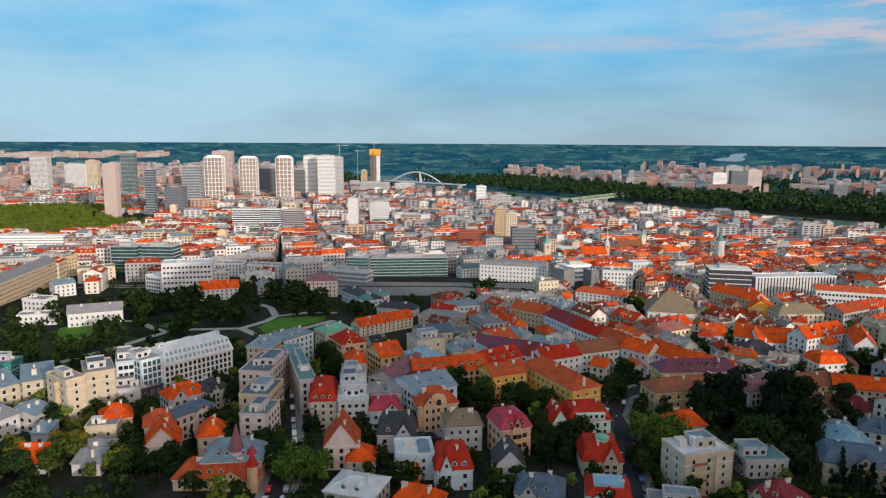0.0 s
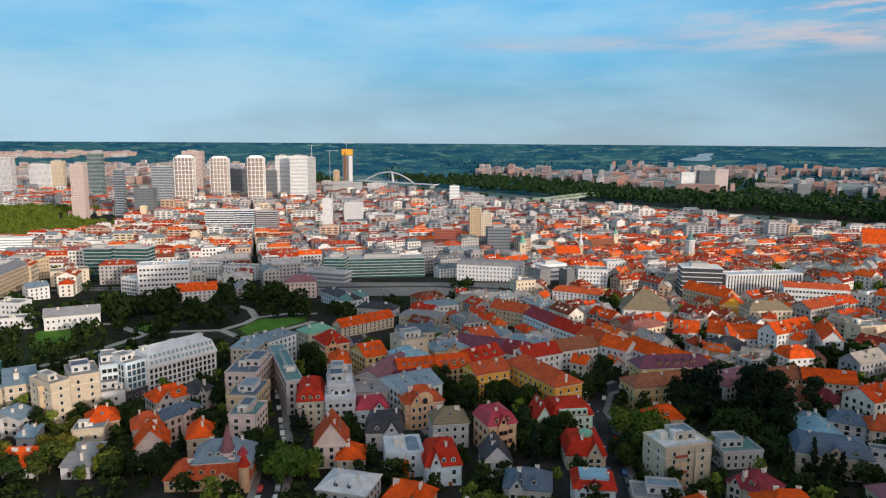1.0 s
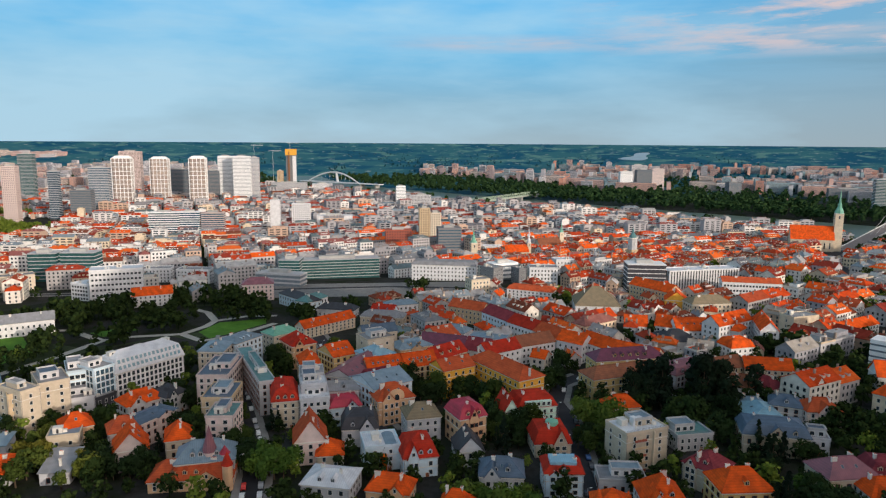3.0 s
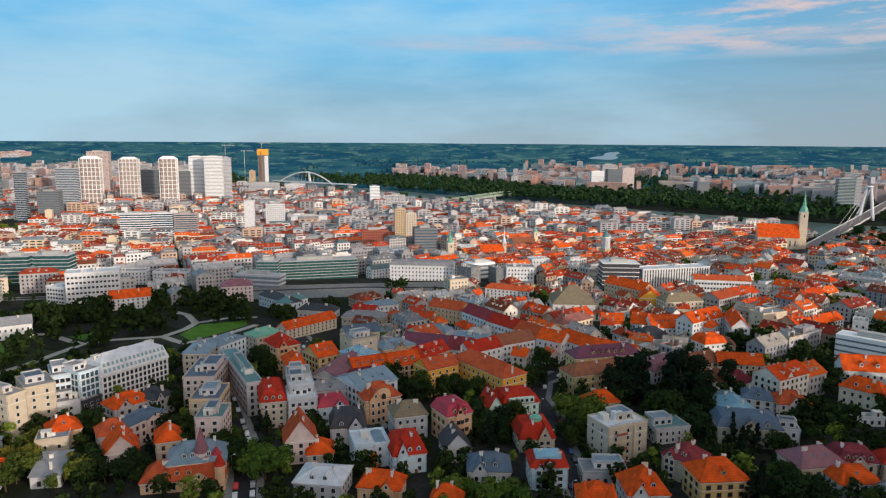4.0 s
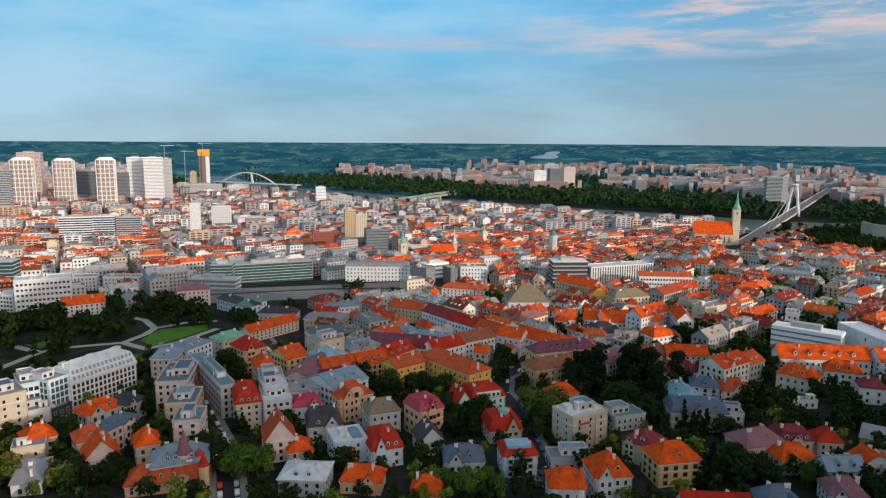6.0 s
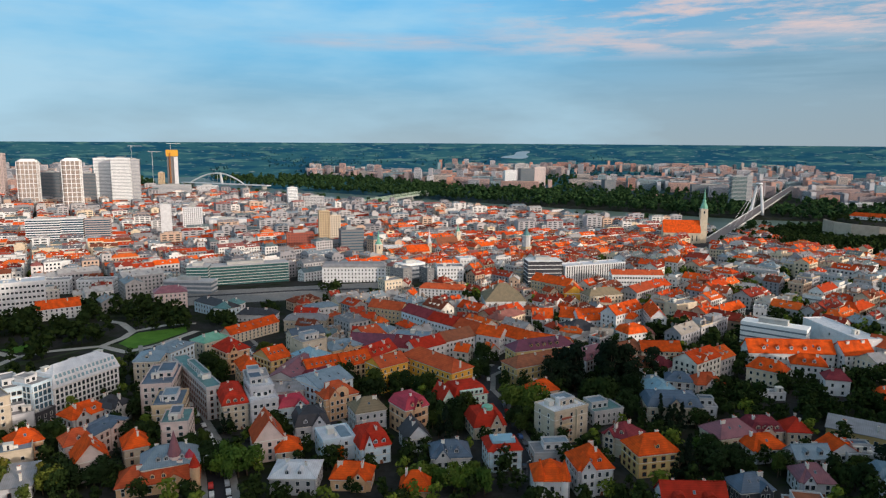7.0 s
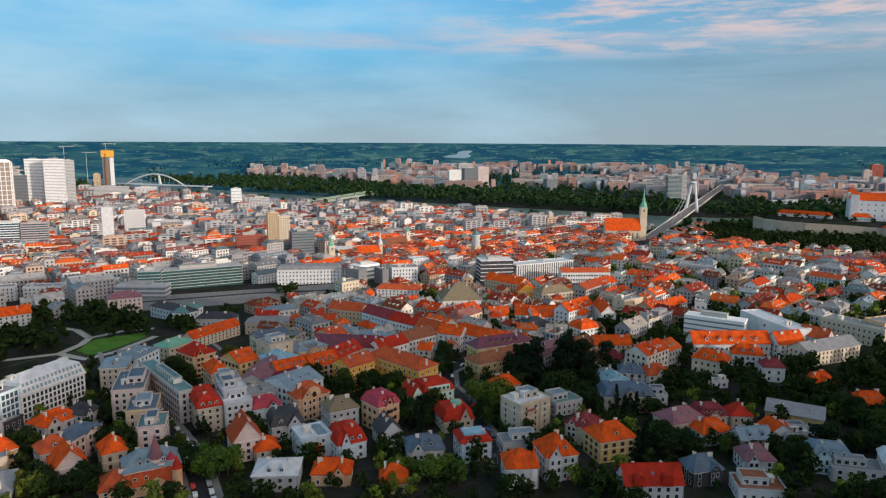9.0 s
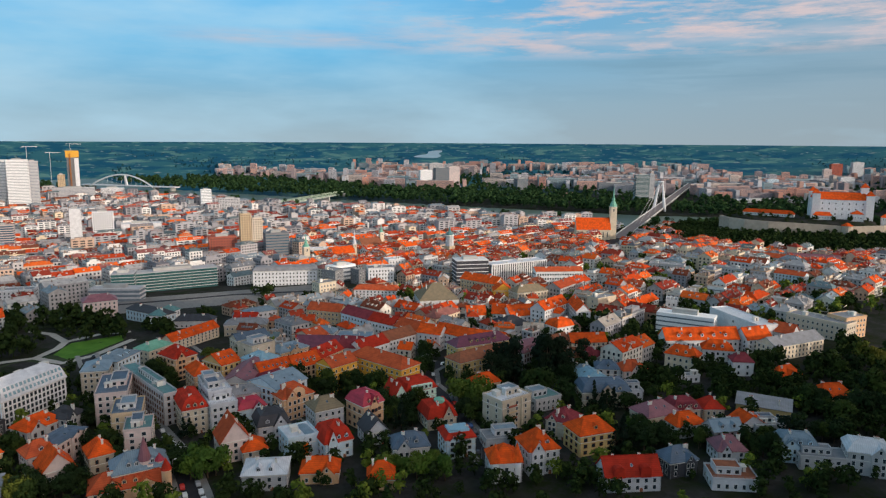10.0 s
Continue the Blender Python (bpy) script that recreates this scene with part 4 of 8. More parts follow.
house(1.0, 257.5, -70.0, 54.9, 7.0, 17, roof="flat", wall="grey", tile="teal", floors=5, label="long grey tenement along the street with teal roofs", vents=6)
house(-14.2, 305.1, 56.2, 19.6, 14.0, 17, roof="hip", rh=3, wall="blue", tile="steel", floors=5, label="corner tenement with a pale steel roof")
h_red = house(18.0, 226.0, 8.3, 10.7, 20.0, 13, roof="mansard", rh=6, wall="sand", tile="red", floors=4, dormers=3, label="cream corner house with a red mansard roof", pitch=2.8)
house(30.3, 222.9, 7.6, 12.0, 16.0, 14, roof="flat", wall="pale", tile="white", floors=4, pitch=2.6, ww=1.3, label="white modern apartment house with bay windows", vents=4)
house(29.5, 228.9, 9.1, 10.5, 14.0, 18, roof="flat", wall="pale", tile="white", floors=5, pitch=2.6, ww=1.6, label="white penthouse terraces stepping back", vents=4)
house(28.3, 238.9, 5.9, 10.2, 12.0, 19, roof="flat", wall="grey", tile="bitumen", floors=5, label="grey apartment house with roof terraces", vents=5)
house(42.7, 221.7, 12.2, 12.9, 10.0, 9, roof="mansard", rh=4.5, wall="blue", tile="magenta", floors=2, lights=3, label="pale house with a raspberry-red attic roof")
house(42.3, 235.4, 1.8, 13.4, 12.0, 12, roof="gable", rh=2.5, wall="grey", tile="grey", floors=3, label="grey house with a low sheet roof")
house(46.6, 258.9, -26.3, 15.5, 30.2, 13, roof="gable", axis=1, rh=4, wall="grey", tile="mauve", floors=4, lights=5, label="long street house with a mauve and teal roof")
house(24.6, 269.1, 12.2, 9.2, 16.0, 14, roof="hip", rh=5, wall="peach", tile="orange", floors=4, lights=3, label="house with a bright orange hipped roof")
house(16.1, 305.6, 29.0, 13.4, 16.0, 14, roof="hip", rh=6, wall="peach", tile="red", floors=4, label="house with a steep red-orange roof")
house(37.1, 284.1, -58.7, 16.8, 12.1, 14, roof="gable", axis=1, rh=5, wall="ochre", tile="orange", floors=4, lights=4, label="street house with an orange gabled roof")
h_peach = house(62.4, 223.9, 16.9, 16.1, 15.0, 12, roof="hip", rh=5.5, wall="peach", tile="rust", floors=3, lights=2, label="peach villa with an arched gable and rust-red roof")
house(58.2, 235.5, -57.5, 20.4, 19.5, 15, roof="gable", axis=1, rh=4, wall="blue", tile="steel", floors=4, lights=3, label="pale blue street house with a steel roof")
house(59.3, 246.2, 24.6, 16.1, 14.0, 11, roof="mansard", rh=6, wall="darkgrey", tile="maroon", floors=3, dormers=4, label="house with a steep dark maroon roof and dormers")
house(60.3, 261.0, 16.7, 18.3, 12.0, 13, roof="gable", rh=5, wall="tan", tile="orange", floors=4, lights=6, label="tenement with an orange roof and rows of skylights")
house(76.6, 265.0, 19.2, 16.1, 12.0, 13, roof="gable", rh=5.5, wall="tan", tile="orange", floors=4, lights=6, dormers=3, label="tenement with an orange roof, dormers and skylights")
house(91.2, 279.5, 38.7, 21.8, 12.0, 13, roof="gable", rh=5, wall="tan", tile="red", floors=4, dormers=3, label="tenement with a red-orange dormered roof")
house(56.7, 292.6, 25.5, 15.1, 14.0, 20, roof="flat", wall="sand", tile="bitumen", floors=5, pitch=7, label="tall cream house with a bare fire wall")
house(56.6, 277.3, -55.0, 14.7, 14.0, 15, roof="hip", rh=4, wall="blue", tile="sky", floors=4, label="house with a light blue sheet roof")
house(75.3, 300.5, 25.2, 19.6, 14.0, 12, roof="hip", rh=3.5, wall="peach", tile="steel", floors=3, label="peach house with a pale blue sheet roof")
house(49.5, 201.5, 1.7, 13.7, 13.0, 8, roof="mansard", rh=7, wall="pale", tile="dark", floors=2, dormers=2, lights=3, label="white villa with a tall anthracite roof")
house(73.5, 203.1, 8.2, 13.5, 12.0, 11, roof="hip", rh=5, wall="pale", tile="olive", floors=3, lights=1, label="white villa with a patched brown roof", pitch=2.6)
h_rasp = house(90.6, 197.4, 19.5, 11.4, 13.0, 13, roof="mansard", rh=6, wall="peach", tile="magenta", floors=3, dormers=2, label="peach villa with a raspberry-red roof and terrace")
h_orange = house(57.0, 180.5, 7.7, 12.7, 13.0, 10, roof="flat", wall="blue", tile="white", floors=3, pitch=4, label="modern pale blue house with an orange column", vents=2)
house(70.0, 174.3, 7.2, 12.1, 13.0, 8, roof="mansard", rh=7.5, wall="blue", tile="red", floors=2, dormers=3, label="pale blue villa with a tall red roof")
house(89.0, 180.0, 1.6, 10.1, 12.0, 6.5, roof="gable", axis=1, rh=6, wall="pale", tile="dark", floors=2, lights=2, label="white gabled house with an anthracite roof")
house(97.1, 157.4, -10.2, 14.5, 12.0, 8, roof="hip", rh=5, wall="grey", tile="slate", floors=2, lights=3, dormers=2, label="grey villa with a steep steel roof")
house(31.5, 187.5, 6.0, 11.8, 13.0, 10, roof="gable", axis=1, rh=9, wall="pink", tile="rust", floors=3, lights=4, label="pink villa with a big rust-red gabled roof")
house(39.0, 181.6, 1.6, 9.5, 10.0, 6, roof="hip", rh=4.5, wall="sand", tile="orange", floors=2, lights=1, label="small house with an orange hipped roof")
house(40.7, 159.1, -16.2, 16.1, 14.0, 7, roof="hip", rh=3, wall="pale", tile="white", floors=2, label="villa with a pale metal roof")
h_spire = house(-3.0, 176.3, 6.5, 19.2, 13.0, 9, roof="hip", rh=6, wall="grey", tile="steel", floors=2, dormers=4, label="villa with a blue-grey roof and a pointed turret")
h_brown = house(-6.3, 171.5, 1.6, 27.1, 12.0, 4.5, roof="hip", rh=5.5, wall="peach", tile="rust", floors=2, dormers=4, label="large villa with a weathered red-brown roof")
house(-17.7, 196.8, 14.1, 9.0, 11.0, 8, roof="hip", rh=5.5, wall="sand", tile="orange", floors=2, lights=2, label="cream cottage with an orange hipped roof")
house(-32.5, 210.9, 57.1, 19.2, 10.0, 11, roof="hip", rh=2.0, wall="pink", tile="slate", floors=3, label="pale apartment house with a low blue-grey roof")
house(-43.7, 237.2, 41.7, 16.4, 11.0, 8, roof="hip", rh=5, wall="grey", tile="orange", floors=2, label="house with a bright orange roof")
house(-33.1, 241.7, 52.1, 10.7, 11.0, 9, roof="hip", rh=4.5, wall="grey", tile="dark", floors=3, label="grey house with a dark roof")
house(-31.9, 187.8, 17.9, 11.4, 12.0, 9, roof="gable", axis=1, rh=7, wall="pink", tile="orange", floors=2, label="pink villa with orange-edged gables")
house(-38.8, 201.4, 23.9, 10.9, 10.0, 10, roof="hip", rh=5, wall="pink", tile="rust", floors=3, label="villa wing with a red sheet roof")
house(-59.7, 201.7, 12.6, 10.9, 9.7, 9, roof="flat", wall="sand", tile="steel", floors=2, pitch=4, label="cream flat-roofed house with a pale blue roof", vents=2)
house(-59.1, 209.4, 27.6, 11.2, 11.0, 9, roof="hip", rh=5, wall="peach", tile="orange", floors=2, lights=1, label="house with an orange roof and a glazed hatch")
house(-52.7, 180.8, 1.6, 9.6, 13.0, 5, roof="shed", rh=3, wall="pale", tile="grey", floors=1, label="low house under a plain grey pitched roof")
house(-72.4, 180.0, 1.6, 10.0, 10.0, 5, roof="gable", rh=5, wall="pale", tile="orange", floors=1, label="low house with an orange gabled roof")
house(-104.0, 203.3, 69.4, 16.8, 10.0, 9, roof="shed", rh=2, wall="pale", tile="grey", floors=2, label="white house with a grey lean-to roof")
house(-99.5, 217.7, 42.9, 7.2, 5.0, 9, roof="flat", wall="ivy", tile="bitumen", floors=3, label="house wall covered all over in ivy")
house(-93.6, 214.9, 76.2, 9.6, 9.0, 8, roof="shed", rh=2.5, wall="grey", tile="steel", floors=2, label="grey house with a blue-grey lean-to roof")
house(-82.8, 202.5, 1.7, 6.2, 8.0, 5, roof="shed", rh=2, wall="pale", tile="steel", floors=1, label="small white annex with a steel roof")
house(-146.9, 277.1, 2.0, 13.3, 10.0, 9, roof="flat", wall="teal", tile="bitumen", floors=2, label="dark green kiosk building beside the park")
# the yellow school
house(116.4, 247.3, 26.4, 14.4, 38.3, 15, roof="hip", rh=5, wall="yellow", tile="rust", floors=4, pitch=3.4, lights=2, label="yellow school wing with a rust-red roof", name="school", category="school", chimneys=3)
house(92.2, 253.1, 25.1, 17.1, 13.0, 15, roof="gable", rh=4, wall="yellow", tile="rust", floors=4, pitch=3.4, label="yellow school front with a rust-red roof", name="school", category="school")
house(171.7, 243.7, 13.7, 39.6, 13.0, 12, roof="hip", rh=4.5, wall="ochre", tile="brown", floors=3, pitch=3.6, label="ochre school building with a brown roof", name="school", category="school", chimneys=4, wh=1.9)
house(181.1, 265.2, 5.6, 36.7, 12.0, 13, roof="hip", rh=5, wall="ochre", tile="purple", floors=3, pitch=3.6, dormers=5, label="rear school wing with a purple dormered roof", name="school", category="school")
house(199.7, 242.3, 26.4, 22.8, 12.0, 13, roof="mansard", rh=5, wall="pale", tile="mauve", floors=4, dormers=4, label="pale tenement with a mauve mansard roof")
h_mint = house(121.0, 213.6, 7.5, 16.2, 14.0, 10, roof="mansard", rh=5.5, wall="mint", tile="red", floors=3, dormers=0, label="mint-green villa with a red roof and white loggia", pitch=2.6)
house(109.5, 209.4, 6.4, 6.4, 12.0, 10, roof="gable", axis=1, rh=6, wall="mint", tile="red", floors=3, label="mint-green villa wing with a red gable")
h_dome = house(121.0, 185.6, -1.9, 13.6, 14.0, 6, roof="mansard", rh=7.5, wall="sand", tile="red", floors=2, lights=6, label="villa with a broad red roof and blue flat top")
h_deck = house(117.3, 155.7, -7.5, 12.7, 12.0, 9, roof="mansard", rh=3, wall="blue", tile="red", floors=3, dormers=1, label="pale blue villa with a red roof and blue top")
h_block = house(149.7, 172.2, 14.8, 17.9, 12.9, 16, roof="flat", wall="sand", tile="white", floors=5, pitch=4.5, label="cream apartment block with loggias and roof shafts", name="apartment_block", category="apartment block", vents=5)
house(175.5, 184.9, 4.9, 14.9, 12.0, 7, roof="flat", wall="grey", tile="teal", floors=2, label="low grey house with a teal roof")
house(205.8, 177.6, -18.5, 23.6, 14.0, 9, roof="mansard", rh=5.5, wall="sand", tile="slate", floors=2, dormers=3, lights=2, label="cream villa with a slate-blue mansard roof")
house(212.5, 197.4, -97.7, 18.9, 14.0, 8, roof="hip", rh=4, wall="tan", tile="sky", floors=2, label="villa with a light blue sheet roof")
house(225.0, 232.5, -19.4, 11.7, 12.0, 8, roof="gable", rh=4.5, wall="pale", tile="brown", floors=2, label="white house with a dark brown gabled roof")
house(167.6, 153.0, -56.7, 11.8, 12.0, 9, roof="hip", rh=5, wall="sand", tile="maroon", floors=3, dormers=2, label="cream villa with a maroon roof")
house(169.8, 137.3, -2.8, 16.6, 13.0, 10, roof="hip", rh=6, wall="ochre", tile="orange", floors=3, label="ochre villa with a bright orange roof")
house(141.0, 130.8, -6.7, 12.8, 13.1, 11, roof="hip", rh=7, wall="pale", tile="orange", floors=3, dormers=2, label="tall white villa with an orange dormered roof")
h_cones = house(125.2, 129.5, -15.7, 11.9, 12.0, 9, roof="pyramid", rh=6, wall="pale", tile="orange", floors=2, label="white villa with orange cone-topped turrets", chimneys=0)
house(137.6, 154.8, -10.2, 15.8, 10.0, 5, roof="flat", wall="grey", tile="grey", floors=1, label="low row of garages with a grey roof")
house(211.2, 145.6, 0.9, 17.9, 13.0, 8, roof="hip", rh=5.5, wall="sand", tile="mauve", floors=2, label="cream villa with a mauve hipped roof")
house(218.2, 134.9, -5.4, 14.6, 11.0, 6, roof="hip", rh=5, wall="pale", tile="orange", floors=2, lights=1, label="low villa with a bright orange roof")
house(227.2, 145.9, -16.2, 12.7, 11.0, 8, roof="mansard", rh=5, wall="sand", tile="maroon", floors=2, dormers=4, label="villa with a dark red mansard roof and dormers")
house(240.8, 142.5, -22.2, 9.4, 10.0, 7, roof="hip", rh=5, wall="sand", tile="red", floors=2, label="villa with a red hipped roof")
h_bright = house(164.9, 105.0, -17.7, 20.9, 11.0, 7, roof="gable", rh=6, wall="pale", tile="red", floors=2, label="house with a bright red roof and rounded gables")
house(189.1, 106.9, -4.6, 12.4, 10.0, 7, roof="hip", rh=5, wall="dark", tile="slate", floors=2, lights=2, label="dark house with a blue-grey roof and a pale cone")
house(268.5, 136.9, -50.2, 23.6, 9.0, 5, roof="shed", rh=3, wall="ochre", tile="grey", floors=1, label="long low building with a grey lean-to roof")
house(216.3, 107.8, -22.4, 12.0, 11.0, 6, roof="hip", rh=5.5, wall="pale", tile="mauve", floors=2, label="house with a mauve pyramid roof")
house(227.6, 121.4, -12.6, 13.7, 9.0, 7, roof="gable", rh=4, wall="pale", tile="steel", floors=2, label="house with blue-grey gabled roofs")
house(241.5, 122.4, -8.9, 13.1, 9.0, 7, roof="gable", axis=1, rh=4.5, wall="pale", tile="orange", floors=2, label="house with small orange gables")
house(248.7, 117.9, -22.3, 12.7, 9.0, 7, roof="flat", wall="pale", tile="bitumen", floors=2, label="white house with cluttered flat roofs", vents=6)
house(242.9, 97.6, -35.0, 14.2, 11.0, 8, roof="mansard", rh=4.5, wall="blue", tile="steel", floors=2, dormers=3, label="pale blue house with a steel mansard roof")
house(246.5, 87.6, -33.4, 20.4, 10.0, 6, roof="flat", wall="grey", tile="grey", floors=2, label="low grey house with a flat roof")
house(259.3, 79.0, -42.5, 15.5, 12.0, 10, roof="mansard", rh=4.5, wall="grey", tile="white", floors=3, lights=3, label="grey apartment house with a pale metal attic")
house(309.4, 133.7, -17.2, 17.2, 11.0, 6, roof="hip", rh=6, wall="ochre", tile="orange", floors=1, label="low villa with a wide orange hipped roof")
house(313.2, 164.3, 0.3, 16.2, 9.0, 5, roof="hip", rh=6, wall="sand", tile="orange", floors=1, label="cottage with an orange pyramid roof")
house(201.3, 90.9, -28.3, 16.7, 12.0, 5, roof="flat", wall="pale", tile="brown", floors=1, label="flat-roofed house with a white parapet")
house(79.6, 140.3, -17.5, 9.9, 9.0, 5, roof="hip", rh=6, wall="peach", tile="orange", floors=1, label="cottage with an orange roof")
house(60.1, 154.6, -18.8, 14.2, 10.0, 5, roof="hip", rh=5, wall="peach", tile="orange", floors=1, label="cottage with a peeling orange roof")
house(220.5, 175.5, -22.2, 11.1, 9.0, 7, roof="flat", wall="pale", tile="bitumen", floors=2, label="white annex with a flat roof")
house(160.1, 216.2, 6.2, 13.9, 10.0, 6, roof="hip", rh=5, wall="peach", tile="orange", floors=1, label="low house with a bright orange roof")
house(214.8, 207.8, -11.1, 10.5, 10.0, 8, roof="hip", rh=3, wall="grey", tile="steel", floors=2, label="grey house with a pale steel roof")
house(238.3, 197.2, -10.8, 13.9, 11.0, 9, roof="hip", rh=5, wall="pink", tile="rust", floors=3, label="pink villa with a rust-red roof")
house(228.1, 204.2, -30.3, 12.9, 11.0, 9, roof="hip", rh=4, wall="grey", tile="slate", floors=3, label="grey villa with a slate roof")
house(233.0, 231.0, -63.3, 15.9, 11.0, 8, roof="hip", rh=5, wall="pale", tile="maroon", floors=2, label="white villa with a maroon roof")


# ---- details of single houses ----
turret(h_spire, 1.5, -3.5, 2.2, 6, 12, 22, WALL["pink"], TILE["mauve"])
turret(h_spire, 6.5, -4.5, 1.6, 5, 11, 14, WALL["pink"], TILE["magenta"])
turret(h_brown, 12.2, -6.2, 1.7, 0, 10, 15, WALL["peach"], TILE["red"])
for cx, cy in ((-4.2, -4.4), (4.2, -4.4)):
    turret(h_cones, cx, cy, 2.1, 0, 9.5, 17, WALL["white"], TILE["orange"])
s = Shape()
s.box(-1.1, 1.1, -9.2, -7.4, -3, 7.5)
part("column", s, ORANGE, h_orange, "bright orange column")
s = Shape()
arc = [math.pi * i / 10 for i in range(11)]
rim = [(3.2 - 3.2 * math.cos(a), 8.2 + 2.6 * math.sin(a)) for a in arc] + [(3.2 - 3.0 * math.cos(a), 8.2 + 2.4 * math.sin(a)) for a in reversed(arc)]
s.ring([(x, -6.6, z) for x, z in rim], [(x, 5, z) for x, z in rim], 0, True, True)
part("barrel_roof", s, TILE["steel"], h_orange, "curved blue-grey sheet roof")
# a rounded gable with an arched window on the peach villa
s = Shape()
rim = [(-3.2, 10.5), (3.2, 10.5), (3.2, 14.2)] + [(3.2 * math.cos(a), 14.2 + 2.6 * math.sin(a)) for a in (0.5, 1.0, 1.57, 2.14, 2.64)] + [(-3.2, 14.2)]
s.ring([(x, -7.2, z) for x, z in rim], [(x, -8.0, z) for x, z in rim], 0, True, True)
gable = part("gable", s, WALL["peach"], h_peach)
s = Shape()
rim = [(-1.0, 11.6), (1.0, 11.6), (1.0, 13.4)] + [(math.cos(a), 13.4 + math.sin(a)) for a in (0.6, 1.2, 1.57, 2.0, 2.5)] + [(-1.0, 13.4)]
s.ring([(x, -7.95, z) for x, z in rim], [(x, -8.06, z) for x, z in rim], 0, True)
part("arched_window", s, GLASS, gable)
# loggias of the apartment block: slabs, parapets and dark recesses
for k in range(5):
    z = 0.4 + k * 3.1
    s = Shape()
    s.box(-6.2, -1.2, -7.9, -6.4, z - 0.2, z, 0, True)
    loggia = part("balcony", s, CONCRETE, h_block)
    s = Shape()
    s.box(-6.2, -1.2, -7.9, -7.75, z, z + 1.0)
    part("balcony_parapet", s, WALL["tan"] if k % 2 else WALL["brick"], loggia)
s = Shape()
s.box(2.2, 2.6, -7.4, -6.4, -3, 16)
part("wall_fin", s, WALL["cream"], h_block)
for k in range(3):
    s = Shape()
    s.box(-2.5 + k * 2.6, -0.7 + k * 2.6, -1.5, 1.0, 16, 19.6 - k * 0.4)
    part("roof_shaft", s, WALL["white"], h_block)
# a white loggia storey on the mint villa
s = Shape()
s.box(-5.6, 5.6, -7.5, -6.2, 10.2, 13.0)
part("attic_storey", s, WALL["mint"], h_mint)
for i in range(5):
    part("window", window_mesh(1.2, 1.5), None, h_mint, "", pose(-4.4 + i * 2.2, -7.5, 10.9))
# rounded gables of the bright red roof
for cx in (-5.5, 4.5):
    s = Shape()
    rim = [(cx - 2, 6.4), (cx + 2, 6.4), (cx + 2, 9.4)] + [(cx + 2 * math.cos(a), 9.4 + 2 * math.sin(a)) for a in (0.5, 1.05, 1.57, 2.1, 2.64)] + [(cx - 2, 9.4)]
    s.ring([(x, -3.2, z) for x, z in rim], [(x, -6.0, z) for x, z in rim], 0, True)
    part("gable", s, TILE["red"], h_bright)
# bay and small balconies of the red mansard corner house
for k in range(3):
    s = Shape()
    s.box(-5.2, -3.0, -11.0, -9.8, 3.2 + k * 3.2, 3.4 + k * 3.2, 0, True)
    b = part("balcony", s, STONE, h_red)
    s = Shape()
    s.box(-5.2, -3.0, -11.0, -10.92, 3.4 + k * 3.2, 4.3 + k * 3.2)
    part("balcony_rail", s, TILE["grey"], b)



# blue sheet decks on two red roofs
s = Shape()
s.box(-4.4, 4.4, -3.9, 2.6, 10.6, 12.35)
part("roof_deck", s, TILE["sky"], h_deck, "light blue sheet deck")
s = Shape()
s.tube((0.5, -1.4, 11.5), (0.5, -1.4, 13.6), 2.6, 2.4, 14)
s.tube((0.5, -1.4, 13.6), (0.5, -1.4, 14.5), 2.4, 0.5, 14)
part("roof_dome", s, TILE["verdigris"], h_dome, "small green copper dome")


# ---- towers and large blocks ----
# the sky's reflection is put into this glass's pale base colour
SKYGLASS = surface("sky_reflection_glass", (0.22, 0.26, 0.30), (0.16, 0.19, 0.22), rough=0.15, bump=0.0)
WARMGLASS = surface("beige_curtain_wall", (0.40, 0.31, 0.26), (0.26, 0.22, 0.20), rough=0.3, bump=0.0, stain=0.12)
DARKTEAL = surface("dark_teal_glass", (0.022, 0.075, 0.08), (0.04, 0.12, 0.12), rough=0.2, bump=0.0, stain=0.25)
PANEL = surface("white_facade_panels", (0.90, 0.89, 0.88), (0.86, 0.85, 0.84), bump=0.0)


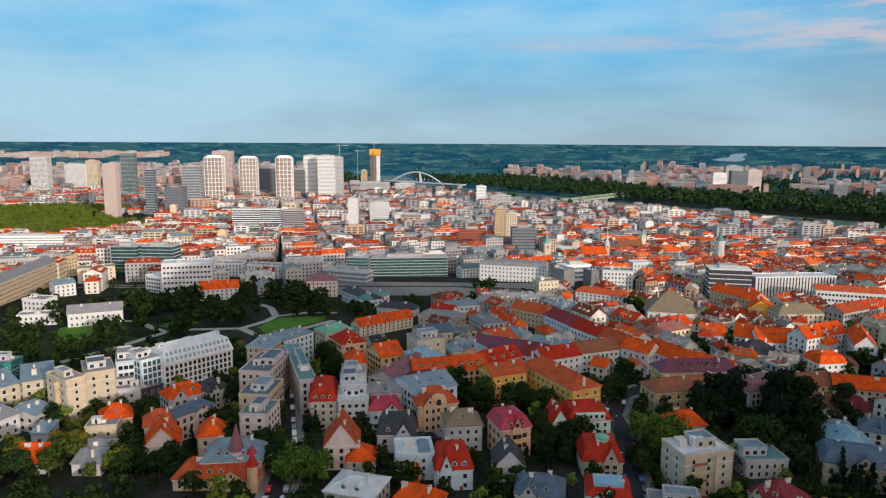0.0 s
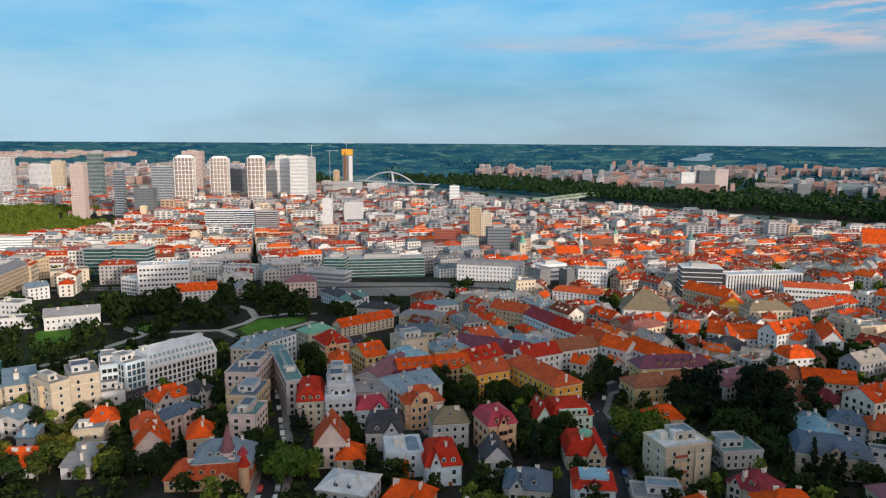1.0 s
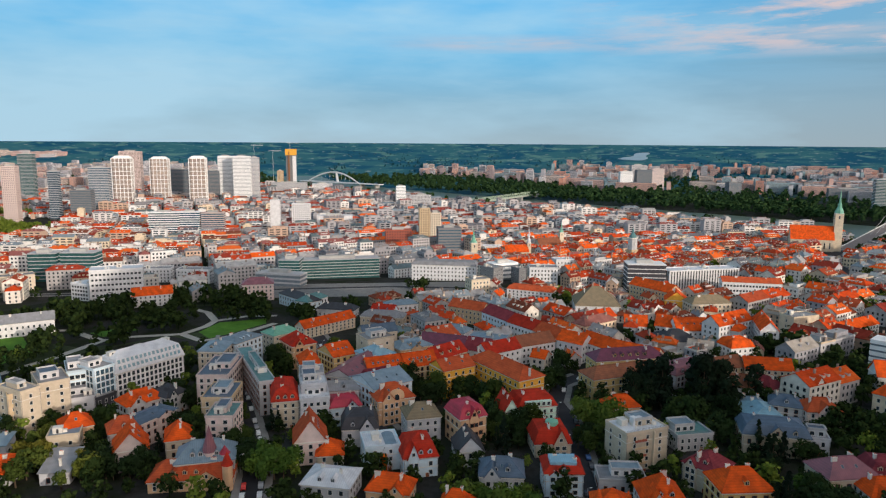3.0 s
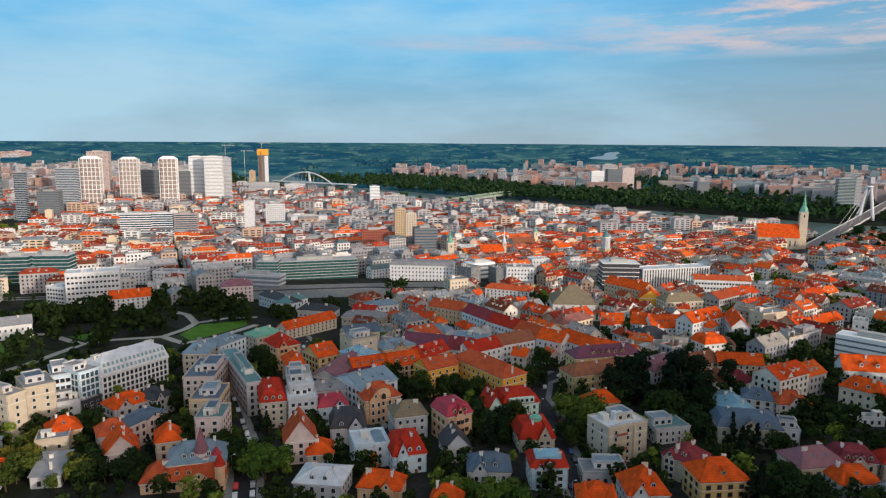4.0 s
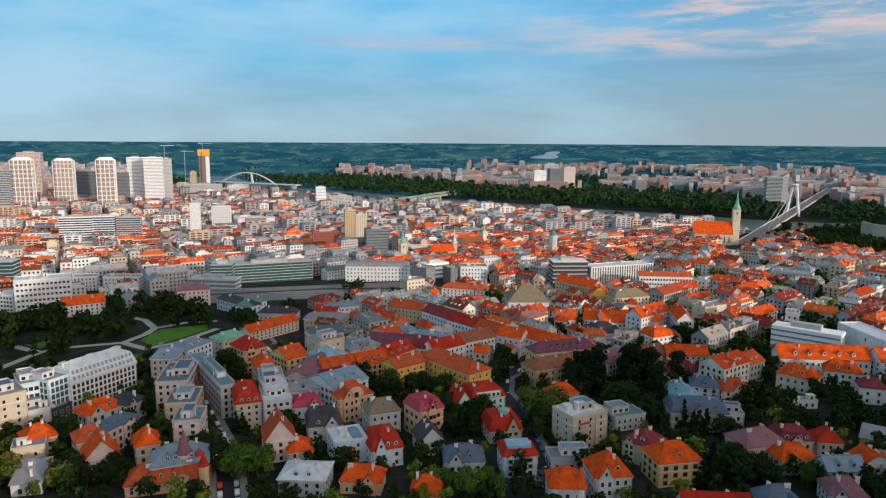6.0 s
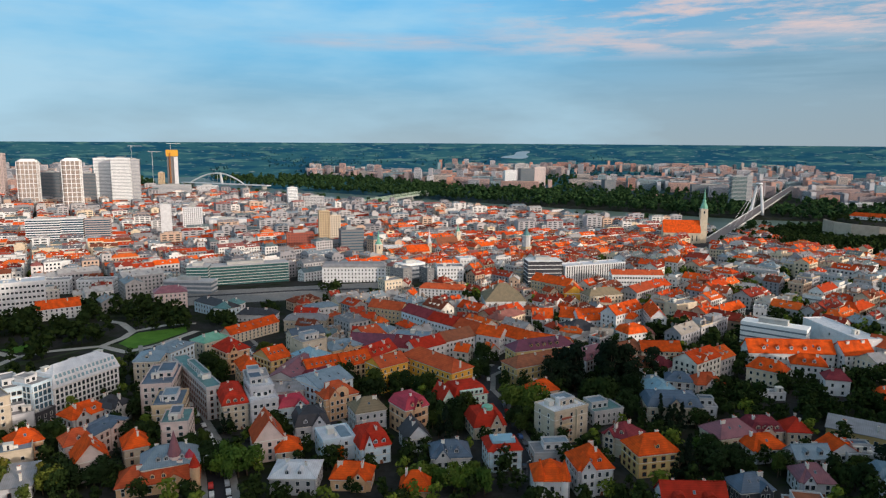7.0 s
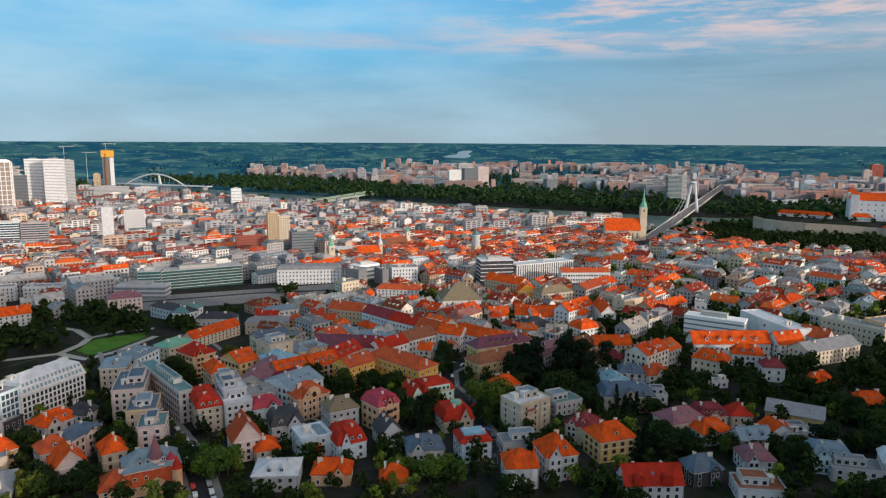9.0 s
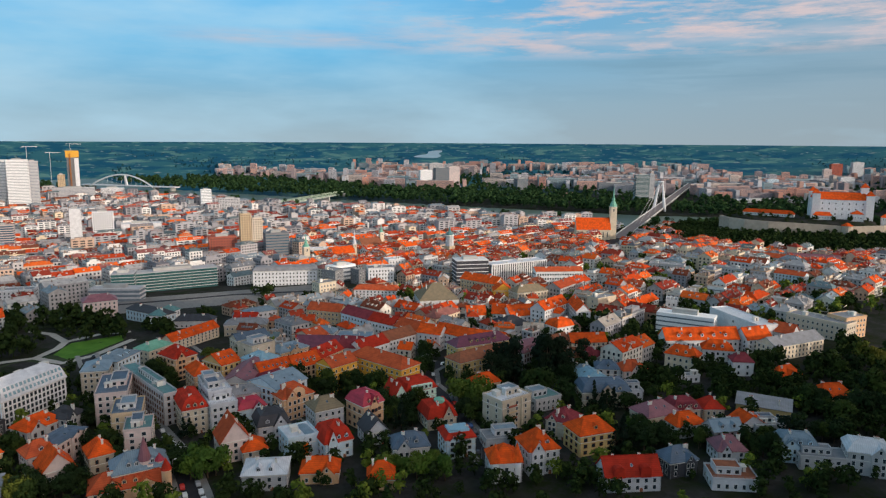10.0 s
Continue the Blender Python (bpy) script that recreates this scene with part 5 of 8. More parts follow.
def tower(x, y, turn, w, d, h, style="plain", wall="white", label="", name="tower_block", windows=True, glass=None, band=2.4, category="tower", storey=3.6):
    """A tall block: a glazed core under floor bands or a grid of mullions, or a slab with rows of windows; plant boxes on the roof."""
    root = base(name, x, y, ground_z(x, y), turn, label, category)
    take(x, y, turn, w, d)
    if math.hypot(x, y) < 1150:
        forecourt(x, y, turn, w, d)
    floors = max(2, round(h / storey))
    step = h / floors
    if style == "plain":
        part("wall", wall_shape(w, d, h, "flat", 0, 0), WALL[wall], root)
        spots = facade_spots(w, d, h, floors, 3.4, 1.1, "fblr" if windows else "lr")
        part("glazing", joined_windows(spots, 1.7, 1.7, False), GLASS, root)["kind"] = "stuff"
    else:
        core = Shape()
        k = 4.0 if style == "grid" else 0.0
        rim = [(-w / 2 + k, -d / 2), (w / 2 - k, -d / 2), (w / 2, -d / 2 + k), (w / 2, d / 2 - k), (w / 2 - k, d / 2), (-w / 2 + k, d / 2), (-w / 2, d / 2 - k), (-w / 2, -d / 2 + k)] if k else [(-w / 2, -d / 2), (w / 2, -d / 2), (w / 2, d / 2), (-w / 2, d / 2)]
        core.ring([(a, b, -4) for a, b in rim], [(a, b, h) for a, b in rim])
        part("glazing", core, glass or (TEALGLASS if wall == "teal" else BLUEGLASS if wall == "dark" else WARMGLASS if style == "grid" else SKYGLASS), root)
        skin = Shape()
        thick = 1.2 if style == "grid" else band
        every = 3 if style == "grid" else 1
        for i in range(0, floors + 1, every):
            z = i * step + 0.35
            skin.ring([(a * 1.02, b * 1.03, z - thick) for a, b in rim], [(a * 1.02, b * 1.03, z) for a, b in rim], 0, True, True)
        if style == "grid":
            for side in (-1, 1):
                n = max(3, int(w / 8))
                for i in range(n + 1):
                    mx = -w / 2 + w * i / n
                    skin.box(mx - 0.7, mx + 0.7, side * d / 2 - 0.5, side * d / 2 + 0.5, -2, h)
                n = max(2, int(d / 8))
                for i in range(n + 1):
                    my = -d / 2 + d * i / n
                    skin.box(side * w / 2 - 0.5, side * w / 2 + 0.5, my - 0.7, my + 0.7, -2, h)
            for i, r in enumerate((0.93, 0.82, 0.66)):
                skin.ring([(a * (r + 0.06), b * (r + 0.06), h + i * 2) for a, b in rim], [(a * r, b * r, h + i * 2 + 2) for a, b in rim])
        part("facade_grid", skin, PANEL if style == "grid" or wall == "white" else WALL["grey" if wall == "teal" else "darkgrey" if wall == "dark" else wall], root)["kind"] = "stuff"
    plant = Shape()
    plant.box(-w * 0.25, w * 0.2, -d * 0.22, d * 0.22, h - 0.2, h + (5.5 if style == "grid" else 3.2))
    part("roof_plant", plant, CONCRETE, root)
    return root



# ---- houses ----
# the slope and the old town
tower(25.7, 609.3, 7.7, 76.0, 18.0, 19, style="bands", wall="grey", glass=DARKTEAL, band=0.55, storey=2.7, label="long glass-banded office building", name="office_building", category="office building")
tower(-17.7, 595.1, -6.5, 19.1, 20.0, 20, style="bands", wall="teal", band=0.5, storey=2.8, glass=DARKTEAL, label="green glazed end block of an office building", name="office_building", category="office building")
tower(-22.3, 553.9, -19.6, 41.9, 14.0, 11, style="bands", wall="grey", band=1.5, label="low glazed office wing", name="office_building", category="office building")
house(124.7, 573.4, -13.7, 59.7, 16.0, 15, roof="mansard", rh=4.5, wall="white", tile="grey", floors=4, pitch=3.2, label="white hotel with square windows and a grey roof", name="hotel", category="hotel", near=False)
house(3.3, 454.2, -54.0, 40.9, 12.0, 9, roof="hip", rh=4.5, wall="blue", tile="dark", floors=2, pitch=3.4, wh=2.2, label="pale baroque palace with a dark roof", name="palace", category="palace", near=False)
house(12.6, 445.2, 55.6, 22.9, 11.0, 9, roof="hip", rh=4.5, wall="white", tile="teal", floors=2, pitch=3.4, wh=2.2, label="palace wing with a dark green roof", name="palace", category="palace", near=False)
house(32.4, 422.3, -18.7, 27.2, 11.0, 6, roof="hip", rh=4.5, wall="grey", tile="dark", floors=1, label="low palace annex with dark hipped roofs", near=False)
house(-32.4, 489.4, 7.9, 23.7, 15.0, 13, roof="hip", rh=4.5, wall="pink", tile="mauve", floors=4, label="villa with a maroon hipped roof", near=False)
house(-100.8, 578.2, -8.2, 30.1, 14.0, 13, roof="flat", wall="white", tile="bitumen", floors=4, label="white block of flats with square windows", near=False)
house(-138.6, 594.4, 2.8, 25.9, 14.0, 13, roof="flat", wall="white", tile="bitumen", floors=4, label="white block of flats beside a gap", near=False)
house(-140.4, 496.9, 14.5, 37.5, 18.0, 25, roof="flat", wall="white", tile="white", floors=6, pitch=2.8, ww=1.7, label="white modern apartment building with large windows", near=False, vents=5)
house(-164.9, 501.2, -27.7, 18.4, 14.0, 13, roof="flat", wall="white", tile="white", floors=4, pitch=2.8, ww=1.7, label="lower white modern apartment wing", near=False)
house(-107.5, 472.0, 19.4, 27.9, 12.0, 9, roof="gable", rh=5, wall="white", tile="orange", floors=3, label="white house with an orange gabled roof", near=False)
tower(-245.8, 618.2, 3.1, 24.5, 18.0, 27, style="bands", wall="teal", band=0.6, glass=DARKTEAL, label="green glass office block", name="office_building", category="office building")
tower(-218.0, 627.8, -3.3, 32.9, 18.0, 27, style="bands", wall="teal", band=0.6, glass=DARKTEAL, label="green glass office block with stripes", name="office_building", category="office building")
house(-264.6, 462.5, 98.0, 138.9, 15.0, 17, roof="gable", rh=4, wall="tan", tile="grey", floors=5, pitch=2.8, label="long tan institute building with a grey roof", near=False)
house(-290.5, 581.3, 71.7, 23.5, 14.0, 18, roof="flat", wall="tan", tile="bitumen", floors=5, label="tan institute block with a flat roof", near=False)
house(-337.0, 591.2, 23.4, 62.4, 14.0, 16, roof="flat", wall="grey", tile="bitumen", floors=4, label="long grey institute wing", near=False)
house(-322.6, 700.6, 77.5, 75.4, 14.0, 14, roof="gable", rh=3, wall="peach", tile="grey", floors=4, pitch=30, label="building with a long bare orange wall", near=False)
tower(-480.4, 841.3, 6.8, 90.8, 18.0, 27, style="bands", wall="white", band=2.3, label="white modern building with ribbon windows", name="office_building", category="office building")
house(-239.8, 545.5, 30.2, 29.2, 14.0, 13, roof="flat", wall="beige", tile="bitumen", floors=4, pitch=5, label="plain beige block with a flat roof", near=False)
house(-209.2, 411.8, -8.9, 17.0, 12.0, 11, roof="flat", wall="white", tile="bitumen", floors=3, label="white flat-roofed house in the old town", near=False)
house(-157.8, 385.7, 24.3, 31.3, 12.0, 9, roof="gable", rh=4, wall="white", tile="grey", floors=2, label="white long house with a grey roof", near=False)
house(-232.0, 479.3, 48.2, 14.9, 12.0, 10, roof="gable", rh=3, wall="white", tile="steel", floors=3, label="white house with a steel roof", near=False)
house(-192.9, 382.5, 17.3, 22.1, 10.0, 7, roof="flat", wall="white", tile="bitumen", floors=2, label="low white house by the park", near=False)
tower(290.3, 507.6, -10.7, 31.4, 20.0, 22, style="bands", wall="white", glass=WALL["dark"], band=0.55, label="black office building with white floor bands", name="office_building", category="office building")
house(338.3, 504.1, 6.6, 66.5, 16.0, 17, roof="flat", wall="white", tile="white", floors=5, pitch=2.6, ww=1.0, wh=3.0, label="hotel with white vertical ribs", name="hotel", category="hotel", near=False, vents=8)
house(216.3, 415.6, -12.0, 30.9, 30.0, 9, roof="hip", rh=13, wall="white", tile="olive", floors=1, label="old church hall with a huge brown roof", name="church", category="church", near=False)
house(210.1, 542.6, -9.2, 25.0, 16.0, 15, roof="flat", wall="white", tile="bitumen", floors=4, label="white department store with square windows", near=False)
house(246.5, 605.8, 4.5, 18.6, 14.0, 16, roof="flat", wall="white", tile="white", floors=4, label="white office building with balconies", near=False)
tower(178.3, 570.9, 19.6, 25.9, 14.0, 16, style="bands", wall="white", band=2.2, label="white banded office building", name="office_building", category="office building")
house(188.1, 543.4, 18.2, 7.4, 14.0, 14, roof="flat", wall="darkgrey", tile="bitumen", floors=4, label="dark office building in the old town", near=False)
house(164.0, 545.3, -48.7, 14.9, 14.0, 15, roof="flat", wall="darkgrey", tile="bitumen", floors=4, label="grey office building in the old town", near=False)
house(231.7, 876.9, -10.0, 39.4, 14.0, 14, roof="flat", wall="white", tile="white", floors=4, label="white modern office with blue panels", near=False)
house(360.0, 460.9, -17.5, 44.8, 14.0, 13, roof="gable", rh=3, wall="white", tile="rust", floors=3, pitch=2.4, ww=1.6, label="long white school with ribbon windows", near=False)
house(276.6, 415.2, -21.3, 15.7, 14.0, 9, roof="gable", axis=1, rh=6, wall="yellow", tile="orange", floors=2, pitch=8, label="yellow house with a tall gable", near=False)
house(275.7, 451.2, -63.1, 38.6, 14.0, 11, roof="gable", rh=5, wall="tan", tile="orange", floors=3, label="long tan house with an orange roof", near=False)
house(290.4, 396.0, 2.3, 28.9, 14.0, 10, roof="hip", rh=5, wall="cream", tile="olive", floors=3, label="long cream house with a brown roof", near=False)
house(220.8, 351.7, -18.3, 13.6, 14.0, 8, roof="gable", rh=6, wall="white", tile="orange", floors=2, label="monastery house with a bright orange roof", near=False)
house(240.2, 346.9, -34.8, 13.5, 14.0, 8, roof="gable", rh=6.5, wall="white", tile="orange", floors=2, label="monastery wing with an orange roof", near=False)
house(249.2, 338.1, -4.4, 19.4, 16.0, 8, roof="gable", rh=7, wall="white", tile="orange", floors=2, lights=4, label="monastery wing with an orange roof and dormers", near=False)
house(269.3, 327.1, -49.4, 16.3, 12.0, 9, roof="hip", rh=5, wall="white", tile="orange", floors=2, label="house with an orange roof", near=False)
house(231.9, 318.5, 2.0, 20.7, 20.0, 7, roof="hip", rh=6, wall="grey", tile="dark", floors=1, label="round-ended hall with a dark brown roof", near=False)
house(268.8, 328.2, 26.5, 31.9, 12.0, 13, roof="gable", rh=5, wall="white", tile="orange", floors=4, dormers=3, label="white tenement with an orange roof", near=False)
house(286.3, 316.9, -111.6, 29.4, 10.0, 13, roof="gable", rh=5, wall="white", tile="orange", floors=4, label="bright white tenement end", near=False)
house(253.5, 290.6, 8.9, 14.4, 12.0, 10, roof="mansard", rh=6, wall="white", tile="orange", floors=3, label="villa with a rounded orange roof", near=False)
house(228.8, 258.5, 15.8, 18.0, 12.0, 9, roof="gable", rh=5, wall="tan", tile="brown", floors=3, label="tan house with a brown roof", near=False)
house(249.6, 254.5, -16.7, 22.0, 12.0, 9, roof="gable", rh=5, wall="cream", tile="orange", floors=3, label="long cream house with an orange roof", near=False)
house(180.2, 292.9, -63.6, 21.4, 13.0, 12, roof="gable", rh=5, wall="white", tile="orange", floors=3, label="row house with a long orange roof", near=False)
house(191.5, 275.1, -46.1, 23.4, 13.0, 12, roof="gable", rh=5, wall="cream", tile="orange", floors=3, label="cream row house with a long orange roof", near=False)
house(165.8, 300.2, -46.5, 15.5, 13.0, 13, roof="gable", rh=5, wall="white", tile="orange", floors=3, label="white row house with an orange roof", near=False)
house(157.9, 316.1, -62.3, 18.9, 13.0, 13, roof="gable", rh=5, wall="blue", tile="rust", floors=3, label="pale blue row house with a rust-red roof", near=False)
house(148.1, 337.5, -61.3, 22.5, 13.0, 13, roof="gable", rh=5, wall="white", tile="red", floors=3, label="row house with a red roof", near=False)
house(137.8, 363.2, -65.6, 27.5, 13.0, 13, roof="gable", rh=5, wall="blue", tile="maroon", floors=3, label="pale row house with a dark red roof", near=False)
house(121.3, 393.3, -41.4, 26.2, 12.0, 12, roof="gable", rh=5, wall="tan", tile="rust", floors=3, label="row house with a weathered red roof", near=False)
house(142.3, 302.2, 22.0, 22.7, 12.0, 12, roof="gable", rh=5, wall="white", tile="brown", floors=3, pitch=2.6, label="pale tenement with a brown roof", near=False)
house(121.1, 290.0, 26.8, 21.7, 12.0, 12, roof="gable", rh=5, wall="white", tile="red", floors=3, label="tenement with a red roof", near=False)
house(111.9, 292.5, -32.8, 12.9, 13.0, 12, roof="gable", rh=6, wall="white", tile="maroon", floors=3, label="white-gabled house with a crimson roof", near=False)
house(94.1, 302.1, -26.2, 24.7, 12.0, 12, roof="gable", rh=6, wall="tan", tile="purple", floors=3, label="house with a steep purple-brown roof", near=False)
house(94.2, 324.6, -58.7, 19.0, 14.0, 12, roof="gable", axis=1, rh=5, wall="cream", tile="rust", floors=3, label="cream house with an orange-red roof", near=False)
house(64.0, 389.8, -20.4, 15.3, 12.0, 11, roof="gable", rh=5, wall="blue", tile="red", floors=3, lights=2, label="pale house with a red roof and skylights", near=False)
house(75.8, 409.9, 15.5, 21.3, 12.0, 12, roof="hip", rh=3, wall="white", tile="steel", floors=3, label="white house with a blue sheet roof", near=False)
house(178.9, 455.8, -29.8, 35.6, 13.0, 12, roof="mansard", rh=4, wall="white", tile="rust", floors=4, label="white tenement row with a red attic", near=False)
house(141.7, 486.9, 17.7, 16.6, 12.0, 14, roof="flat", wall="cream", tile="bitumen", floors=4, label="cream corner house in the old town", near=False)
house(121.5, 320.9, -26.5, 22.0, 13.0, 10, roof="flat", wall="grey", tile="steel", floors=3, label="house with a wide pale blue roof", near=False)
tower(338.7, 266.0, -53.0, 36.8, 12.0, 13, style="bands", wall="white", band=2.2, label="white office block with ribbon windows", name="office_building", category="office building")
house(368.0, 245.7, -98.6, 50.3, 14.0, 13, roof="flat", wall="white", tile="white", floors=3, pitch=60, label="large windowless white block", near=False)
house(376.4, 323.2, -41.9, 8.5, 12.0, 9, roof="flat", wall="white", tile="bitumen", floors=2, label="white annex in the old town", near=False)
house(324.4, 342.4, -77.7, 11.5, 20.0, 12, roof="flat", wall="cream", tile="bitumen", floors=3, pitch=20, label="cream house with a bare side wall", near=False)
house(313.9, 228.0, -19.0, 46.1, 12.0, 9, roof="gable", rh=6, wall="white", tile="orange", floors=2, lights=3, dormers=5, label="long house with a bright orange roof", near=False)
house(282.3, 206.3, -57.3, 17.9, 10.0, 8, roof="hip", rh=5, wall="cream", tile="orange", floors=2, dormers=2, label="cream villa with an orange roof", near=False)
house(311.5, 210.4, -36.9, 17.1, 10.0, 7, roof="hip", rh=5, dormers=2, wall="white", tile="orange", floors=2, label="white villa with an orange roof", near=False)
house(346.0, 216.2, -3.2, 18.9, 12.0, 9, roof="gable", rh=6, wall="white", tile="orange", floors=3, label="white house with a tall orange roof", near=False)
house(359.7, 200.4, 2.5, 42.1, 14.0, 9, roof="gable", rh=4, wall="cream", tile="grey", floors=3, label="long cream house with a grey roof", near=False)
house(303.5, 184.5, -30.0, 11.0, 9.0, 8, roof="hip", rh=4.5, wall="white", tile="maroon", floors=2, pitch=5, label="white house with a dark red roof among trees", near=False)
house(266.5, 186.0, -14.0, 13.0, 5.0, 3.6, roof="flat", wall="white", tile="bitumen", floors=1, label="low white garage among trees", near=False)
house(416.0, 224.7, -77.1, 39.3, 14.0, 12, roof="flat", wall="beige", tile="grey", floors=3, label="beige block row with grey roofs", near=False)
house(430.6, 216.8, 0.1, 19.5, 14.0, 14, roof="flat", wall="peach", tile="bitumen", floors=4, label="peach block of flats", near=False)
house(374.6, 219.3, -69.7, 16.5, 12.0, 9, roof="gable", rh=5, wall="grey", tile="rust", floors=2, label="house with a red-brown roof", near=False)
house(519.0, 407.3, -60.8, 28.4, 12.0, 12, roof="flat", wall="grey", tile="bitumen", floors=4, label="grey slab block in the old town", near=False)
house(543.6, 356.4, -70.1, 25.7, 12.0, 12, roof="gable", rh=3, wall="blue", tile="rust", floors=4, label="pale blue slab block with a red roof", near=False)
house(488.4, 457.8, -51.3, 34.2, 12.0, 11, roof="flat", wall="grey", tile="bitumen", floors=3, label="grey office block in the old town", near=False)
house(643.0, 557.2, -56.5, 60.7, 12.0, 11, roof="gable", rh=4, wall="cream", tile="rust", floors=3, label="terrace row with red roofs under the castle", near=False)
house(669.4, 501.1, -63.2, 70.8, 12.0, 11, roof="gable", rh=4, wall="white", tile="rust", floors=3, label="terrace row with red roofs and dormers under the castle", near=False)
house(796.3, 536.9, -46.6, 62.4, 12.0, 10, roof="gable", rh=4, wall="white", tile="mauve", floors=3, label="terrace row with mauve roofs under the castle", near=False)
house(26.7, 373.9, 40.6, 39.5, 10.0, 8, roof="gable", rh=4.5, wall="sand", tile="orange", floors=3, lights=5, label="long street row with an orange roof and skylights", near=False)
house(3.9, 330.2, 40.9, 16.7, 12.0, 14, roof="hip", rh=4, wall="sand", tile="verdigris", floors=4, label="corner house with a green copper roof", near=False)
house(58.6, 335.8, 17.2, 20.3, 12.0, 12, roof="gable", rh=4, wall="sand", tile="slate", floors=3, label="sand-coloured house with a slate roof", near=False)
house(63.3, 384.9, -15.6, 28.0, 12.0, 9, roof="hip", rh=4, wall="sand", tile="grey", floors=2, label="low house with a grey hipped roof", near=False)
house(91.8, 326.7, -21.2, 11.2, 11.0, 12, roof="gable", rh=4, wall="sand", tile="red", floors=3, lights=2, label="row house with a red roof and skylights", near=False)
house(103.9, 331.6, -33.1, 15.8, 11.0, 12, roof="hip", rh=4, wall="grey", tile="steel", floors=3, label="grey house with a blue-grey roof", near=False)

# ---- houses ----
tower(-556, 1776, 2, 45.4, 26, 117.9, style="grid", label="white gridded residential tower with a rounded top")
tower(-466, 1777, 1, 42.5, 26, 116.2, style="grid", label="white gridded residential tower")
tower(-373, 1779, 1, 39.6, 26, 118.2, style="grid", label="tall white gridded residential tower")
tower(-617, 2032, 1, 56.7, 30, 130.8, style="plain", wall="pink", label="pink office tower under construction")
tower(-323, 1880, 2, 38.6, 24, 121.5, style="bands", wall="white", label="grey banded office tower")
tower(-272, 1831, 2, 43.7, 24, 122.8, style="bands", wall="white", label="white office tower with stepped floors")
tower(-247, 1879, 2, 23.2, 20, 118.1, style="bands", wall="grey", label="narrow grey office tower")
tower(-457, 1926, 1, 49.2, 30, 83.6, style="bands", wall="dark", label="dark glass office block")
tower(-357, 1875, 1, 37.1, 26, 83.1, style="bands", wall="dark", label="dark office block with bands")
tower(-826, 1871, -2, 37.2, 20, 125.5, style="bands", wall="teal", glass=DARKTEAL, band=0.9, label="slender dark green glass tower")
tower(-590, 1464, 1, 19.5, 16, 98.6, style="bands", wall="pale", glass=BLUEGLASS, band=1.0, label="dark tower with pale wavy floor bands")
tower(-537, 1569, 1, 41.7, 22, 102.6, style="bands", wall="grey", glass=BLUEGLASS, band=1.5, label="grey tower with curved floor bands")
tower(-536, 1463, 1, 40.3, 24, 60.3, style="bands", wall="dark", label="low dark office block")
tower(-652, 1416, 1, 26.0, 20, 110.8, style="plain", wall="pink", label="pale pink slab tower")
tower(-1129, 1968, 1, 48.8, 26, 110.8, style="plain", wall="white", label="white stepped hotel tower")
tower(-1077, 2064, 1, 63.2, 20, 88.6, style="plain", wall="white", label="white slab block above the town")
tower(-1028, 2065, 1, 34.2, 18, 99.0, style="plain", wall="cream", label="cream slab block above the town")
tower(-97, 1112, 1, 15.9, 15, 67.0, style="plain", wall="white", label="tall beige hotel slab with blank end wall", windows=False)
tower(-5, 1223, 1, 64.6, 24, 30.5, style="plain", wall="white", label="low cream department store with blank wall", windows=False)
tower(-64, 1212, 1, 32.6, 16, 53.4, style="plain", wall="white", label="white high-rise flats above the town")
tower(138, 964, 1, 15.5, 16, 63.5, style="plain", wall="tan", label="tan high-rise with a red top")
tower(154, 963, 1, 15.5, 16, 56.7, style="plain", wall="beige", label="beige high-rise wing above the town")
tower(95, 861, 1, 35.2, 18, 39, style="plain", wall="brick", label="red brick block of flats")
tower(-273, 1108, 1, 46.8, 18, 47.4, style="bands", wall="white", glass=BLUEGLASS, band=1.5, label="white banded office building")
tower(-235, 1118, 1, 32.1, 18, 46.9, style="bands", wall="white", glass=BLUEGLASS, band=1.1, label="grey office building with dark glass")
tower(-199, 1119, 1, 35.9, 18, 45.3, style="bands", wall="pink", glass=BLUEGLASS, band=1.3, label="grey office building with red panels")
tower(157, 814, 1, 29.1, 22, 43.8, style="bands", wall="dark", label="dark glass office building")
tower(179, 1552, -179, 45.6, 16, 41.8, style="plain", wall="grey", label="grey riverside block above the town")
tower(138, 1673, 1, 23.5, 20, 54.4, style="bands", wall="white", label="white riverside apartment block")
tower(-177, 2075, 1, 102.5, 30, 38.9, style="bands", wall="grey", label="riverside shopping centre block")
tower(-215, 2176, 1, 17.9, 20, 70.0, style="plain", wall="tan", label="tan block beside a tall tower")
tower(-82, 2124, 1, 61.3, 26, 33.0, style="plain", wall="white", label="white riverside hall above the town")
tower(934, 2241, 1, 43.9, 16, 66.4, style="bands", wall="white", label="white riverside slab tower")
tower(1081, 2501, 1, 59.0, 20, 80.1, style="plain", wall="grey", label="grey high-rise flats above the town")
tower(999, 2248, 1, 53.1, 24, 73.1, style="bands", wall="dark", label="dark blue glass office tower")
tower(1091, 2350, 1, 45.9, 24, 72.2, style="bands", wall="pink", label="pale office tower above the town")
tower(1187, 1993, 1, 40.7, 24, 45.3, style="bands", wall="dark", label="dark office cube above the town")
tower(1291, 1491, -22, 37.9, 24, 81.7, style="bands", wall="teal", glass=DARKTEAL, band=1.3, label="green glass riverside office building")
tower(1329, 1497, -25, 12.8, 24, 82.4, style="bands", wall="grey", label="banded riverside office wing")
tower(1445, 1818, -23, 108.6, 30, 36.2, style="bands", wall="dark", label="dark glass shopping centre")
